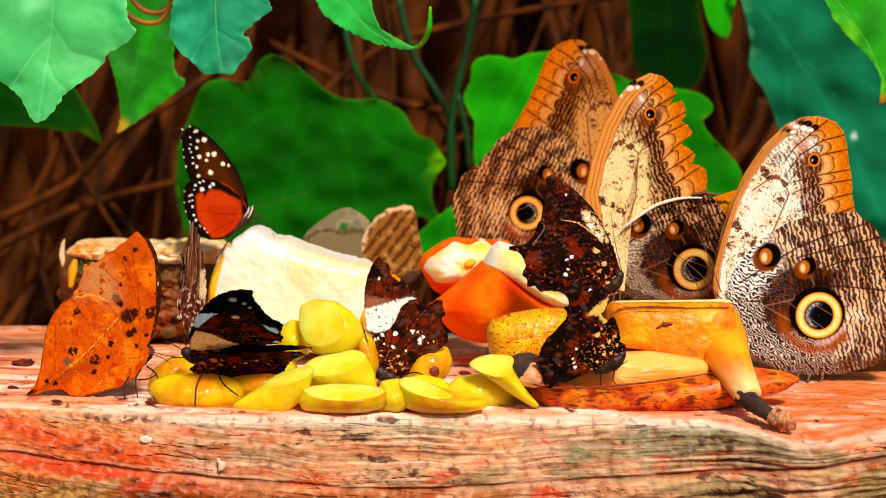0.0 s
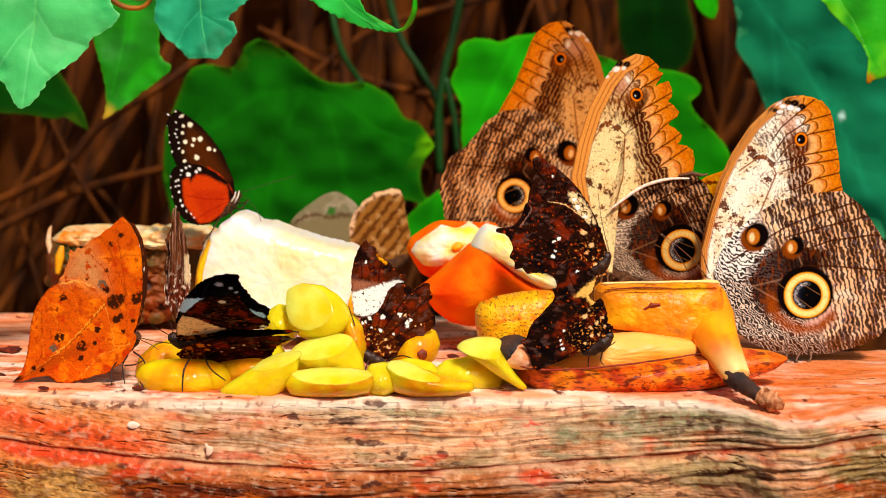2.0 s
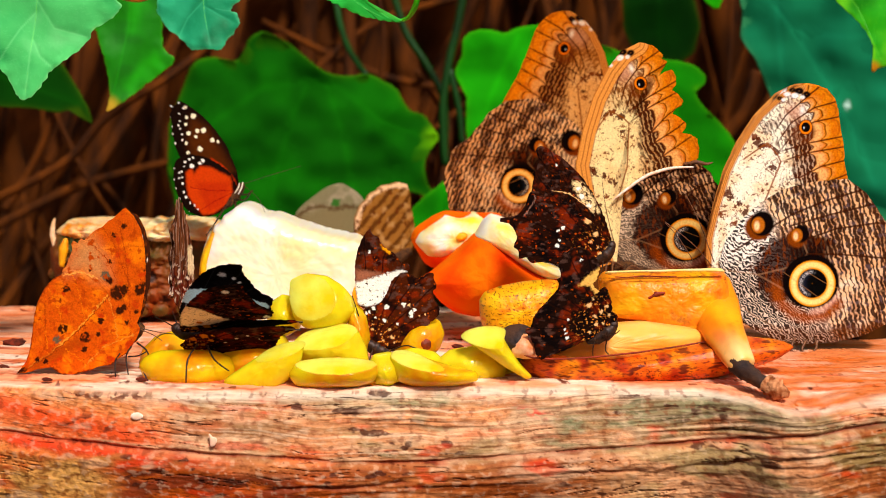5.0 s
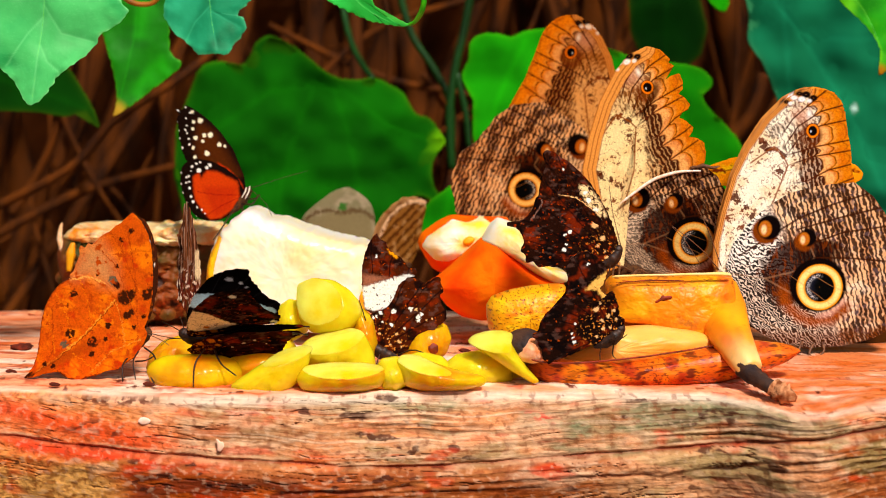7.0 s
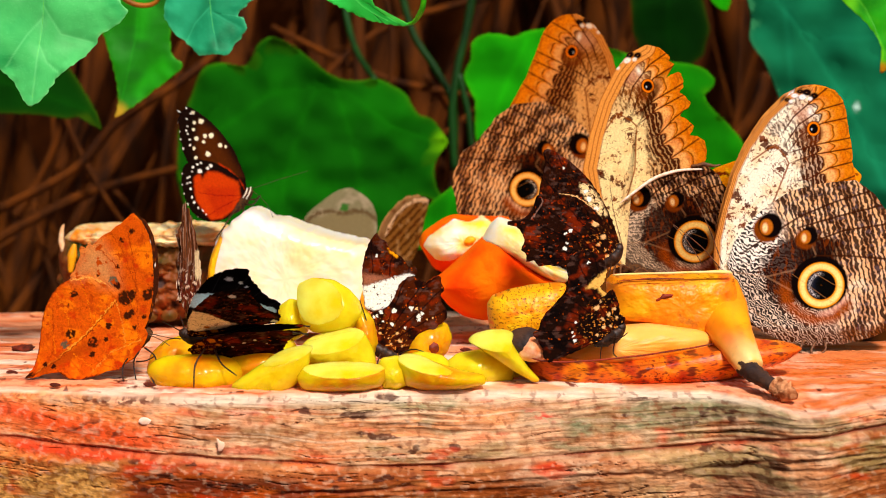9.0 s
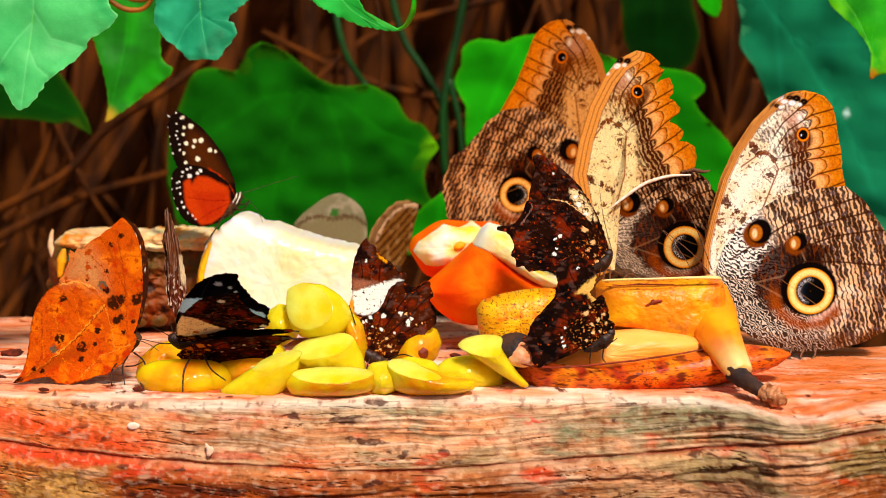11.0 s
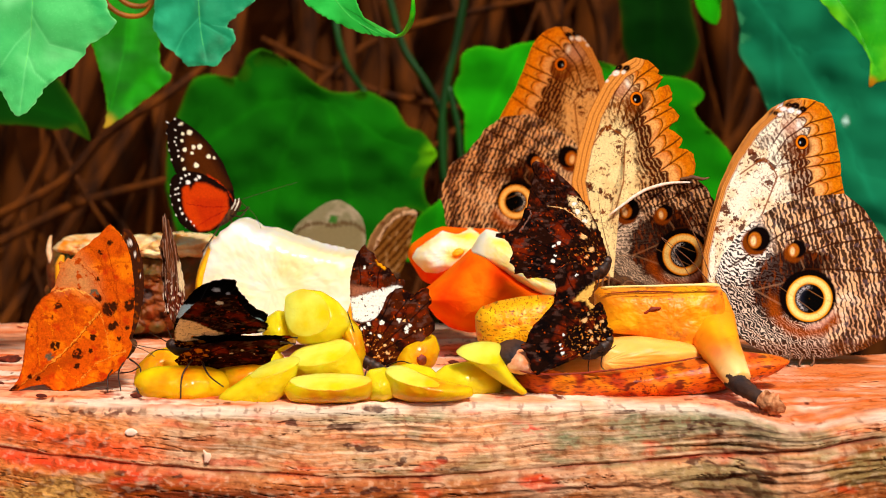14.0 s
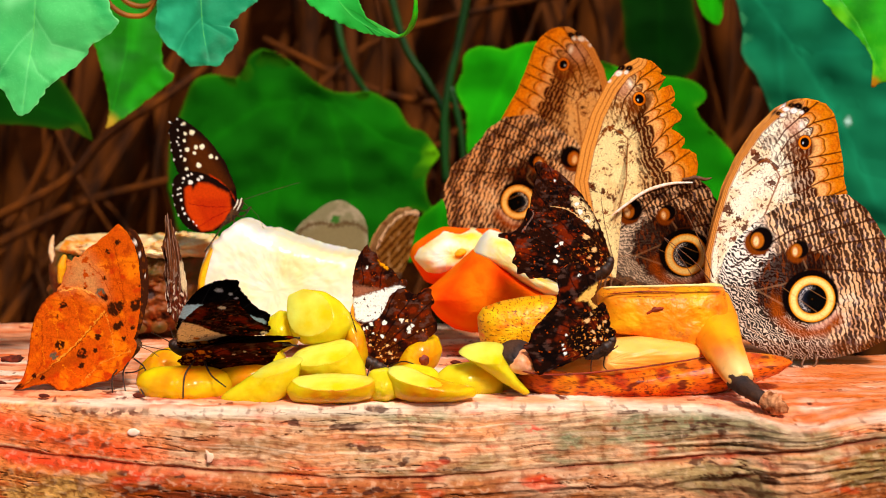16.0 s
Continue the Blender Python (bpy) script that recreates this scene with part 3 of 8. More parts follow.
# ---- ground, backdrop and the tangle of dry roots ----
bm = bmesh.new()
bmesh.ops.create_grid(bm, x_segments=80, y_segments=80, size=1500)
for q in bm.verts:
    q.co.z = -0.75
tagged(part("ground", bm, M_SOIL), "dark bare soil under the greenery", "ground", kind="structure")
bm = bmesh.new()
bmesh.ops.create_grid(bm, x_segments=160, y_segments=110, size=1)
for q in bm.verts:
    x, z = q.co.x * 1.6, q.co.y * 1.1
    q.co = Vector((x, 0.95 + 0.08 * noise.noise(Vector((x * 5, z * 3, 0))) + 0.03 * noise.noise(Vector((x * 22, z * 9, 4))), z + 0.35))
tagged(part("backdrop", bm, M_SOIL), "dark brown bank of earth and dry roots", "backdrop", kind="structure")
rng = random.Random(5)
for k in range(64):
    x, y, z = rng.uniform(-0.42, 0.42), rng.uniform(0.5, 0.85), rng.uniform(0.25, 0.45)
    lean, sway = rng.uniform(-0.35, 0.25), rng.uniform(0.01, 0.06)
    path = []
    for i in range(8):
        f = i / 7
        path.append((x + lean * f + sway * math.sin(f * 5 + k), y + 0.04 * math.sin(f * 4 + k * 2), z - f * 0.75))
    r = rng.choice([0.003, 0.004, 0.005, 0.008, 0.012, 0.016])
    ob = part("root", smooth(tube("root", path, [r, r * 1.2, r * 0.9, r], 8, steps=4, wobble=0.35, seed=k)), M_ROOT)
    tagged(ob, "dry reddish-brown hanging root", "root", "roots behind the board")
for k in range(54):
    x, y, z = rng.uniform(-0.40, 0.34), rng.uniform(0.50, 0.76), rng.uniform(0.02, 0.30)
    bend, run = rng.uniform(-0.10, 0.10), rng.uniform(-0.22, 0.22)
    path = [(x + run * f + bend * math.sin(f * 3 + k), y + 0.03 * math.sin(f * 5 + k), z - 0.30 * f + 0.06 * math.sin(f * 4 + 2 * k)) for f in (0, 0.2, 0.4, 0.6, 0.8, 1.0)]
    r = rng.choice([0.0010, 0.0014, 0.0018, 0.0024])
    ob = part("root", smooth(tube("root", path, [r, r * 1.1, r * 0.6], 6, steps=4, wobble=0.3, seed=k)), M_ROOT)
    tagged(ob, "thin dry tangled rootlet", "root", "roots behind the board")
for pts, r in (([(-0.2723, 0.4200, 0.0293), (-0.2190, 0.4200, 0.0557), (-0.1922, 0.4200, 0.0837), (-0.1590, 0.4200, 0.1050), (-0.1225, 0.4500, 0.1352)], 0.0030), ([(-0.2886, 0.5000, 0.0061), (-0.2564, 0.5000, 0.0238), (-0.2172, 0.5000, 0.0416), (-0.1604, 0.5000, 0.0557)], 0.0035),
               ([(-0.2417, 0.5000, 0.0522), (-0.2307, 0.5000, 0.0804), (-0.2250, 0.5000, 0.1050), (-0.2187, 0.5000, 0.1679)], 0.004), ([(-0.2705, 0.5000, 0.0238), (-0.2523, 0.5000, 0.0522), (-0.2376, 0.5000, 0.0874), (-0.2317, 0.5000, 0.1260)], 0.003),
               ([(-0.0319, 0.6000, 0.1731), (-0.0225, 0.6000, 0.1278), (-0.0168, 0.6000, 0.0898), (-0.0092, 0.6000, 0.0478)], 0.010), ([(-0.0851, 0.6000, 0.1731), (-0.0872, 0.6000, 0.1316), (-0.0893, 0.6000, 0.0898)], 0.008),
               ([(0.1007, 0.5500, 0.1741), (0.1083, 0.5500, 0.1378), (0.1068, 0.5500, 0.1013)], 0.004), ([(0.1786, 0.5000, 0.0698), (0.1925, 0.5000, 0.0874), (0.1992, 0.5000, 0.1120)], 0.005)):
    ob = part("root", smooth(tube("root", pts, [r, r * 0.8], 8, wobble=0.3)), M_ROOT)
    tagged(ob, "dry reddish-brown hanging root", "root", "roots behind the board")


# ---- leaves ----
tagged(part("vine", tube("vine", [(-0.75, 0.32, -0.76), (-0.70, 0.32, 0.0), (-0.55, 0.32, 0.24), (-0.2, 0.322, 0.264), (0.1, 0.318, 0.258), (0.45, 0.32, 0.262), (0.7, 0.32, 0.1), (0.75, 0.32, -0.76)], [0.006, 0.005, 0.004, 0.004, 0.004, 0.004, 0.005, 0.006], 10, wobble=0.2), M_STEM), "thick green vine running above the board", "vine", "hanging vines")
tagged(part("vine", tube("vine", [(-0.6, 0.47, -0.76), (-0.5, 0.47, -0.3), (-0.3, 0.468, -0.142), (0.0, 0.472, -0.138), (0.3, 0.47, -0.142), (0.5, 0.47, -0.3), (0.6, 0.47, -0.76)], [0.006, 0.005, 0.004, 0.004, 0.004, 0.005, 0.006], 10, wobble=0.2), M_STEM), "thick green vine creeping low behind the board", "vine", "hanging vines")
def leaf(at, outline, centre, colours, veins, label, fold=3.0, n=240, m=44, seed=0, tip=None, turn=0.0, rib=0.2):
    """A vine leaf: painted blade with soft waves, a raised midrib and side veins."""
    main, light, dark = [rgb(*c) for c in colours]
    th = thing("vine_leaf", Matrix.Translation(at) @ pose(0, 0, 0, 0, 0, turn), label, "leaf", "leaves round the board")
    ribs = [np.array(q) for q in veins]

    def front(u, v):
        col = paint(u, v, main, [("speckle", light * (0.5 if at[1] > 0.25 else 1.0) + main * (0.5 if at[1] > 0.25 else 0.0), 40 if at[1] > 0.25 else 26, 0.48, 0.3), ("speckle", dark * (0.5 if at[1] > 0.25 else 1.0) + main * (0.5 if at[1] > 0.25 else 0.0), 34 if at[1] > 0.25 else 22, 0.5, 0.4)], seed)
        for q in ribs:
            d = line_distance(u, v, [tuple(p) for p in q])
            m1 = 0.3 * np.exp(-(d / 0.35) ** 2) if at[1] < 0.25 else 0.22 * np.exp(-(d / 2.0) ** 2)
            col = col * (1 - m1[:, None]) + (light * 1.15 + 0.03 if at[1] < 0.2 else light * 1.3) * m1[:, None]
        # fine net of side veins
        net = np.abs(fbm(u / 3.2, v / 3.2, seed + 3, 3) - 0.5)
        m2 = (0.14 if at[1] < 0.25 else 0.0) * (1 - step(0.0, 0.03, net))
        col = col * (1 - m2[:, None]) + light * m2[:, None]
        # edge light painted into the colour along the blade's rim
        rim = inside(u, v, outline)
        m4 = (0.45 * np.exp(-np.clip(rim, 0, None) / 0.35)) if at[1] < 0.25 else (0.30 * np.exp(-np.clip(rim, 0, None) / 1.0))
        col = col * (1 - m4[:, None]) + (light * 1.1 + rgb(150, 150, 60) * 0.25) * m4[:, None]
        if tip is not None:
            m3 = 0.8 * (1 - step(tip[2] * 0.3, tip[2], np.hypot(u - tip[0], v - tip[1])))
            col = col * (1 - m3[:, None]) + rgb(*tip[3]) * m3[:, None]
        return np.clip(col, 0, 1)

    def relief(u, v, r):
        y = fold * (fbm(u / 34, v / 34, seed + 9, 2) - 0.5) * 2
        for q in ribs:
            d = line_distance(u, v, [tuple(p) for p in q])
            y = y + 0.05 * fold * np.exp(-(d / 1.2) ** 2)
        return y + (0.6 if at[1] < 0.25 else 0.12) * fold * (r**3) * (fbm(u / 9, v / 9, seed + 5, 2) - 0.5)
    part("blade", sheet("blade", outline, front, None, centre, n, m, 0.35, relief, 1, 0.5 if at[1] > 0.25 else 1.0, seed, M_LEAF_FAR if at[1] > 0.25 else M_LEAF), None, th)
    # a stalk up to the vine overhead
    top = max(outline, key=lambda p: p[1] - 0.15 * abs(p[0]))
    a = Matrix.Translation(at) @ pose(0, 0, 0, 0, 0, turn) @ Vector((top[0] * 0.001, 0, top[1] * 0.001))
    if a.z > 0.145 or at[1] < 0.25 or at[0] < -0.2:
        up = Vector((a.x * 1.15, 0.32, 0.262))
        way = [a - Vector((0, 0, 0.002)), a.lerp(up, 0.4) + Vector((0.004, -0.004, 0.012)), up]
    else:
        c = Vector(at)
        way = [c + Vector((0, 0.002, 0)), c + Vector((0, 0.03, -0.03)), Vector((c.x, 0.45, -0.05)), Vector((c.x * 1.05, 0.47, -0.14))]
    part("stalk", tube("stalk", local(way, th.matrix_basis), [0.0012, 0.0015, 0.0018], 8), M_STEM, th)
    for q in ribs[:1] if at[1] < 0.2 else []:
        yy = relief(q[:, 0], q[:, 1], np.full(len(q), 0.5)) - 0.1
        pts = [(p[0] * 0.001, y * 0.001, p[1] * 0.001) for p, y in zip(q, yy)]
        part("vein", tube("vein", pts, [rib * 0.0007, rib * 0.0003], 6), M_VEIN, th)
    return th


M_VEIN = material("pale_leaf_vein", rgb(96, 190, 96), rgb(120, 210, 120), 60, 0.45)
GREEN_A = ((96, 194, 118), (138, 224, 154), (62, 164, 96))
leaf((-0.1443, 0.0000, 0.1234), [(-34.2, 30.4), (26.1, 30.4), (27.2, 12.2), (30.6, 7.7), (27.7, 4.5), (24.6, 2.0), (21.5, 0.8), (19.7, 0.0), (19.2, -2.0), (19.0, -3.7), (16.3, -5.7), (14.2, -8.2), (10.1, -11.2), (6.3, -13.9), (3.8, -15.9), (2.8, -18.0), (0.6, -21.4), (-2.1, -24.5), (-4.6, -26.0), (-6.6, -25.7), (-8.6, -23.3), (-11.0, -18.4), (-12.6, -16.3), (-16.6, -12.6), (-22.7, -9.8), (-34.9, -4.1)],
     [(0.0, 0.0)][0], GREEN_A,
     [[(1.3, 28.4), (0.4, 12.2), (-0.8, 2.0), (-2.6, -8.2), (-5.0, -24.9)], [(0.2, 10.2), (6.1, 0.0), (17.4, -3.1)], [(-0.1, 6.1), (-6.1, 0.0), (-14.6, -11.8)], [(-1.7, -4.1), (0.8, -10.2), (4.9, -13.9)]],
     "bright pale-green vine leaf with a pointed tip", 3.5, 320, 60, 1)
leaf((-0.0957, 0.1000, 0.1353), [(-17.3, 20.9), (-19.3, 7.0), (-20.1, -2.3), (-17.6, -6.5), (-14.9, -9.8), (-11.8, -11.6), (-9.3, -14.4), (-7.9, -16.3), (-6.0, -17.7), (-1.4, -17.9), (1.5, -17.5), (5.2, -18.4), (7.6, -16.8), (8.8, -14.0), (9.5, -12.6), (11.4, -11.2), (12.8, -9.3), (14.4, -7.4), (13.8, -3.7), (12.4, -2.6), (10.5, -1.9), (11.5, 0.5), (15.2, 3.3), (22.3, 9.3), (18.9, 20.9)],
     [(-1.2, 0.0)][0], ((36, 140, 100), (78, 186, 140), (8, 96, 62)),
     [[(-1.0, 18.6), (-0.7, 4.6), (-0.0, -4.6), (2.2, -16.3)], [(-0.4, 2.3), (-7.1, -4.6), (-10.7, -11.6)], [(-0.2, 0.0), (5.8, -3.5), (12.3, -7.0)]],
     "blue-green crinkled leaf with a ragged edge", 4.5, 240, 50, 2)
leaf((-0.1408, 0.2000, 0.1234), [(-25.8, 36.6), (-20.8, 15.7), (-17.9, 4.7), (-13.8, -8.4), (-11.9, -18.4), (-11.2, -24.2), (-12.3, -28.9), (-13.7, -33.1), (-11.0, -32.6), (-7.8, -30.5), (-3.0, -26.8), (2.9, -22.1), (13.0, -14.7), (17.8, -11.0), (18.9, -8.7), (16.8, -6.6), (13.7, -4.2), (12.9, 0.0), (13.4, 15.7), (18.9, 36.6)],
     [(0.0, 0.0)][0], ((6, 124, 8), (50, 160, 12), (2, 90, 6)), [[(-0.9, 31.4), (-2.6, 5.2), (-7.6, -15.8), (-11.0, -28.9)]],
     "green leaf with a yellowing pointed tip", 3, 200, 40, 3, tip=(*[(-12.6, -31.6)][0], 8.0, (206, 172, 90)))
# the shade of the leaves in front is put into these dark greens
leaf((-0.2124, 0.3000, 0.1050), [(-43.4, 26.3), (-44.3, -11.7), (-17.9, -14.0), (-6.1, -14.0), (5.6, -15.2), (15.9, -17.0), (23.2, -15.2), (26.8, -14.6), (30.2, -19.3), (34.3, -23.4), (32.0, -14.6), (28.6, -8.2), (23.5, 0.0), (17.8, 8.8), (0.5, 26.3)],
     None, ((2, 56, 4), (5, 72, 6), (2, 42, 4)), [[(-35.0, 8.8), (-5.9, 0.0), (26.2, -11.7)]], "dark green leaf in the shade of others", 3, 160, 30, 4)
curl = leaf((-0.0294, 0.0500, 0.1356), [(-26.2, 17.4), (-19.7, 5.2), (-14.9, 1.5), (-8.3, -2.2), (-2.2, -4.8), (3.3, -6.5), (8.8, -7.6), (12.3, -8.1), (15.8, -8.3), (16.2, -7.4), (13.6, -6.8), (11.0, -5.9), (8.3, -4.6), (5.7, -2.6), (3.1, 0.0), (1.1, 3.5), (-0.4, 8.7), (-1.7, 17.4)],
     [(-7.0, 5.2)][0], ((30, 156, 70), (70, 186, 90), (10, 116, 46)), [[(-13.1, 13.0), (-2.2, 0.0), (8.8, -6.5)]], "glossy green leaf with a curled eaten tip", 2, 220, 36, 5)
part("curled_tip", tube("curled_tip", local([(-0.0189, 0.0500, 0.1282), (-0.0150, 0.0520, 0.1280), (-0.0112, 0.0500, 0.1291), (-0.0087, 0.0470, 0.1324), (-0.0074, 0.0440, 0.1366), (-0.0072, 0.0420, 0.1439)], curl.matrix_basis), [0.0003, 0.0006, 0.0008, 0.0010, 0.0009, 0.0004], 8, (1.6, 1)), material("yellow_green_edge", rgb(120, 200, 60), rgb(60, 170, 50), 120, 0.45), curl, "yellow-green curled leaf tip")
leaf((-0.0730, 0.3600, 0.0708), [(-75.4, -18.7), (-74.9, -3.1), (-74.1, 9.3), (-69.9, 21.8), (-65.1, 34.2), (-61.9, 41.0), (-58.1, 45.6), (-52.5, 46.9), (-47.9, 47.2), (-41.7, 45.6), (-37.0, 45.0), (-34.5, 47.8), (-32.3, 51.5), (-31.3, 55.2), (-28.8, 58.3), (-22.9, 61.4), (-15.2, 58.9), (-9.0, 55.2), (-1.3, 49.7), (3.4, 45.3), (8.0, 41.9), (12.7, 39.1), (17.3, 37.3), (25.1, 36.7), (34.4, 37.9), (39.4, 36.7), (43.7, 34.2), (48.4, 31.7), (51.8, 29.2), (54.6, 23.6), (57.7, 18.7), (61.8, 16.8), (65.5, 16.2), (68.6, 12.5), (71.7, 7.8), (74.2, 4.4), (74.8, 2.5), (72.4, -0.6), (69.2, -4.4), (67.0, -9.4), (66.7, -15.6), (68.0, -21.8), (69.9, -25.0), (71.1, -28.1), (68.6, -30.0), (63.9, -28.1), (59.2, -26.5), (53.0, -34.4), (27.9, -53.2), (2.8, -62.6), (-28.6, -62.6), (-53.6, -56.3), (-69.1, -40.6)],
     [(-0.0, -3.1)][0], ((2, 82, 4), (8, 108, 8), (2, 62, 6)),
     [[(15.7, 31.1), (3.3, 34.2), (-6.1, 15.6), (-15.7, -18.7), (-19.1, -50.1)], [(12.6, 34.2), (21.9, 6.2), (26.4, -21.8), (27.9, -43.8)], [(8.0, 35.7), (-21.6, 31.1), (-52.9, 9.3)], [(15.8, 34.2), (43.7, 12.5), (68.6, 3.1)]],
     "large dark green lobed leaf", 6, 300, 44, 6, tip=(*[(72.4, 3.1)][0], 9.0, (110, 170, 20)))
leaf((0.0384, 0.3400, 0.1050), [(-24.4, 21.9), (-21.4, 25.5), (-14.7, 27.9), (-7.7, 27.0), (-1.6, 25.5), (3.6, 27.9), (9.0, 29.4), (27.3, 31.8), (45.8, 0.0), (15.4, -36.6), (-2.9, -45.8), (-12.7, -41.2), (-21.3, -34.1), (-22.5, -24.4), (-22.0, -9.1), (-25.0, -3.0), (-28.1, 2.4), (-28.1, 6.1), (-26.3, 10.3), (-24.4, 14.0)],
     None, ((5, 138, 7), (20, 166, 12), (3, 108, 6)), [[(-15.2, -39.7), (-9.1, -9.1), (6.0, 24.3)]], "broad green leaf behind the butterflies", 5, 200, 36, 7)
leaf((0.2000, 0.2800, 0.1136), [(-52.5, 56.9), (-45.9, 34.2), (-44.6, 22.8), (-45.6, 14.3), (-41.5, 8.0), (-37.4, 2.9), (-32.6, -8.6), (-25.4, -28.7), (-19.3, -51.7), (-10.3, -74.9), (47.8, -86.5), (63.7, -22.9), (56.2, 56.9)],
     None, ((5, 106, 74), (12, 126, 92), (3, 84, 56)), [[(-43.8, 51.3), (-17.5, 17.1), (6.1, -20.1), (24.2, -60.4)], [(-17.5, 17.1), (11.2, 14.3), (45.6, 17.1)], [(-26.3, 28.5), (-22.9, -5.7), (-13.7, -40.2)]],
     "large blue-green drooping leaf", 6, 220, 40, 8, turn=-12, tip=(*[(9.3, -20.6)][0], 2.6, (190, 220, 210)))
leaf((0.1883, 0.1400, 0.1319), [(-27.5, 29.2), (-19.9, 14.6), (-14.4, 7.8), (-8.6, 2.4), (-3.6, -2.4), (-0.4, -6.4), (1.7, -10.8), (3.2, -14.7), (1.9, -19.6), (1.2, -23.0), (2.9, -23.5), (4.3, -21.0), (22.5, -17.1), (21.5, 29.2)],
     None, ((60, 160, 44), (110, 196, 70), (30, 130, 40)), [[(-20.1, 24.4), (-5.0, 4.9), (5.3, -17.1)]], "fresh green hanging leaf with a brown tip", 3, 160, 30, 9, tip=(*[(2.1, -21.5)][0], 5.0, (190, 120, 40)))
leaf((0.1205, 0.3100, 0.0902), [(-38.8, 35.4), (-27.0, 31.3), (-15.1, 27.2), (2.7, 26.0), (10.1, 24.8), (15.8, 22.5), (21.2, 17.1), (20.0, 13.0), (14.7, 11.2), (16.6, 5.3), (21.4, 0.0), (28.0, -5.9), (33.4, -11.9), (37.0, -18.4), (34.8, -29.7), (30.2, -41.6), (3.5, -53.5), (-26.5, -29.7)],
     None, ((4, 112, 10), (14, 136, 14), (2, 86, 8)), [[(18.3, -38.6), (9.0, -8.9), (-6.2, 26.6)]], "mid-green lobed leaf hanging behind the butterflies", 5, 180, 34, 10)
# shaded leaf: its shade is mixed into the near-black greens
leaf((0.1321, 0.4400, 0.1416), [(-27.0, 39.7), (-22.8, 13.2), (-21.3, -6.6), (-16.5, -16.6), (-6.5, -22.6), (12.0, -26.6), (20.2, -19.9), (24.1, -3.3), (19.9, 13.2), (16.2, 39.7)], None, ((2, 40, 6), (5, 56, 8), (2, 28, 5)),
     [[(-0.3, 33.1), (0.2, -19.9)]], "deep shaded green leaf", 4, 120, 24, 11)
leaf((0.1405, 0.3000, 0.1545), [(-10.4, 17.4), (-4.9, -2.9), (-1.9, -8.1), (2.2, -11.6), (5.7, -12.2), (7.4, -8.1), (7.9, 0.0), (12.9, 17.4)], None, ((30, 150, 24), (50, 170, 30), (14, 120, 16)), [[(0.7, 14.5), (2.7, -8.7)]], "small bright green hanging leaf", 2, 90, 20, 12)
leaf((0.0003, 0.3000, 0.0374), [(-25.1, -17.8), (-18.6, -7.4), (-11.8, 2.4), (-5.9, 8.3), (-0.9, 11.8), (4.4, 15.9), (8.0, 17.1), (10.9, 8.9), (13.3, -17.8)], None, ((8, 120, 16), (24, 146, 26), (4, 96, 12)), [[(4.4, 14.8), (-1.5, -14.8)]], "low green leaf behind the fruit", 3, 120, 24, 13)

for pts, r, name in (([(0.0177, 0.4200, 0.1669), (0.0125, 0.4200, 0.1377), (0.0072, 0.4200, 0.1148), (0.0039, 0.4200, 0.0886), (0.0053, 0.4200, 0.0557)], 0.0026, "green"), ([(-0.0285, 0.4600, 0.1691), (-0.0190, 0.4600, 0.1355), (-0.0061, 0.4600, 0.1152), (0.0041, 0.4600, 0.0948), (0.0055, 0.4600, 0.0676)], 0.0024, "green"),
                     ([(-0.0645, 0.5000, 0.1713), (-0.0594, 0.4800, 0.1428), (-0.0523, 0.4600, 0.1236), (-0.0415, 0.4400, 0.1083)], 0.0020, "green"), ([(-0.0360, 0.4000, 0.1658), (-0.0315, 0.4000, 0.1435), (-0.0303, 0.4000, 0.1243), (-0.0316, 0.4000, 0.1050)], 0.0017, "brown"),
                     ([(0.0079, 0.4200, 0.1115), (0.0132, 0.4200, 0.0886), (0.0152, 0.4200, 0.0689)], 0.002, "green")):
    ob = part("vine", tube("vine", pts, [r, r * 0.9], 10), M_STEM if name == "green" else M_ROOT)
    tagged(ob, "slender %s vine hanging among leaves" % name, "vine", "hanging vines")
M_TENDRIL = material("yellow_tendril", rgb(160, 104, 14), rgb(104, 66, 10), 90, 0.5)
for pts in ([(-0.1422, 0.1200, 0.1551), (-0.1387, 0.1200, 0.1456), (-0.1340, 0.1200, 0.1408), (-0.1280, 0.1200, 0.1389), (-0.1220, 0.1200, 0.1403), (-0.1169, 0.1200, 0.1480)], [(-0.1378, 0.1300, 0.1557), (-0.1355, 0.1300, 0.1485), (-0.1295, 0.1300, 0.1441), (-0.1222, 0.1300, 0.1446), (-0.1173, 0.1300, 0.1521)]):
    tagged(part("tendril", tube("tendril", pts, [0.0009, 0.0012, 0.0008], 8), M_TENDRIL), "curled yellow-brown vine tendril", "tendril", "tendrils")

# ---- fruit ----
M_BRUISE = material("brown_bruise", rgb(150, 60, 14), rgb(96, 40, 10), 400, 0.6, 0.4)


def grape(at, outline, depth, old=False, face=None, power=2.0, label="halved green grape lying on the board"):
    """A cut grape: glossy translucent flesh, with the paler cut face where it shows."""
    th = thing("grape", Matrix.Translation(at), label, "grape", "cut grapes on the board")
    low = min(q[1] for q in outline)
    outline = [(q[0] * 1.10, low + (q[1] - low) * 1.10) for q in outline]
    me = lump("flesh", outline, depth * 1.1, power, 110, 30, 0.7, int(at[0] * 5000))
    flat = sliced(me, "cut_face", face[:3], face[3], M_GRAPE_FACE) if face is not None else None
    part("flesh", me, M_GRAPE_OLD if old else M_GRAPE, th)
    if flat is not None:
        part("cut_face", flat, None, th, "paler wet cut face")
    return th


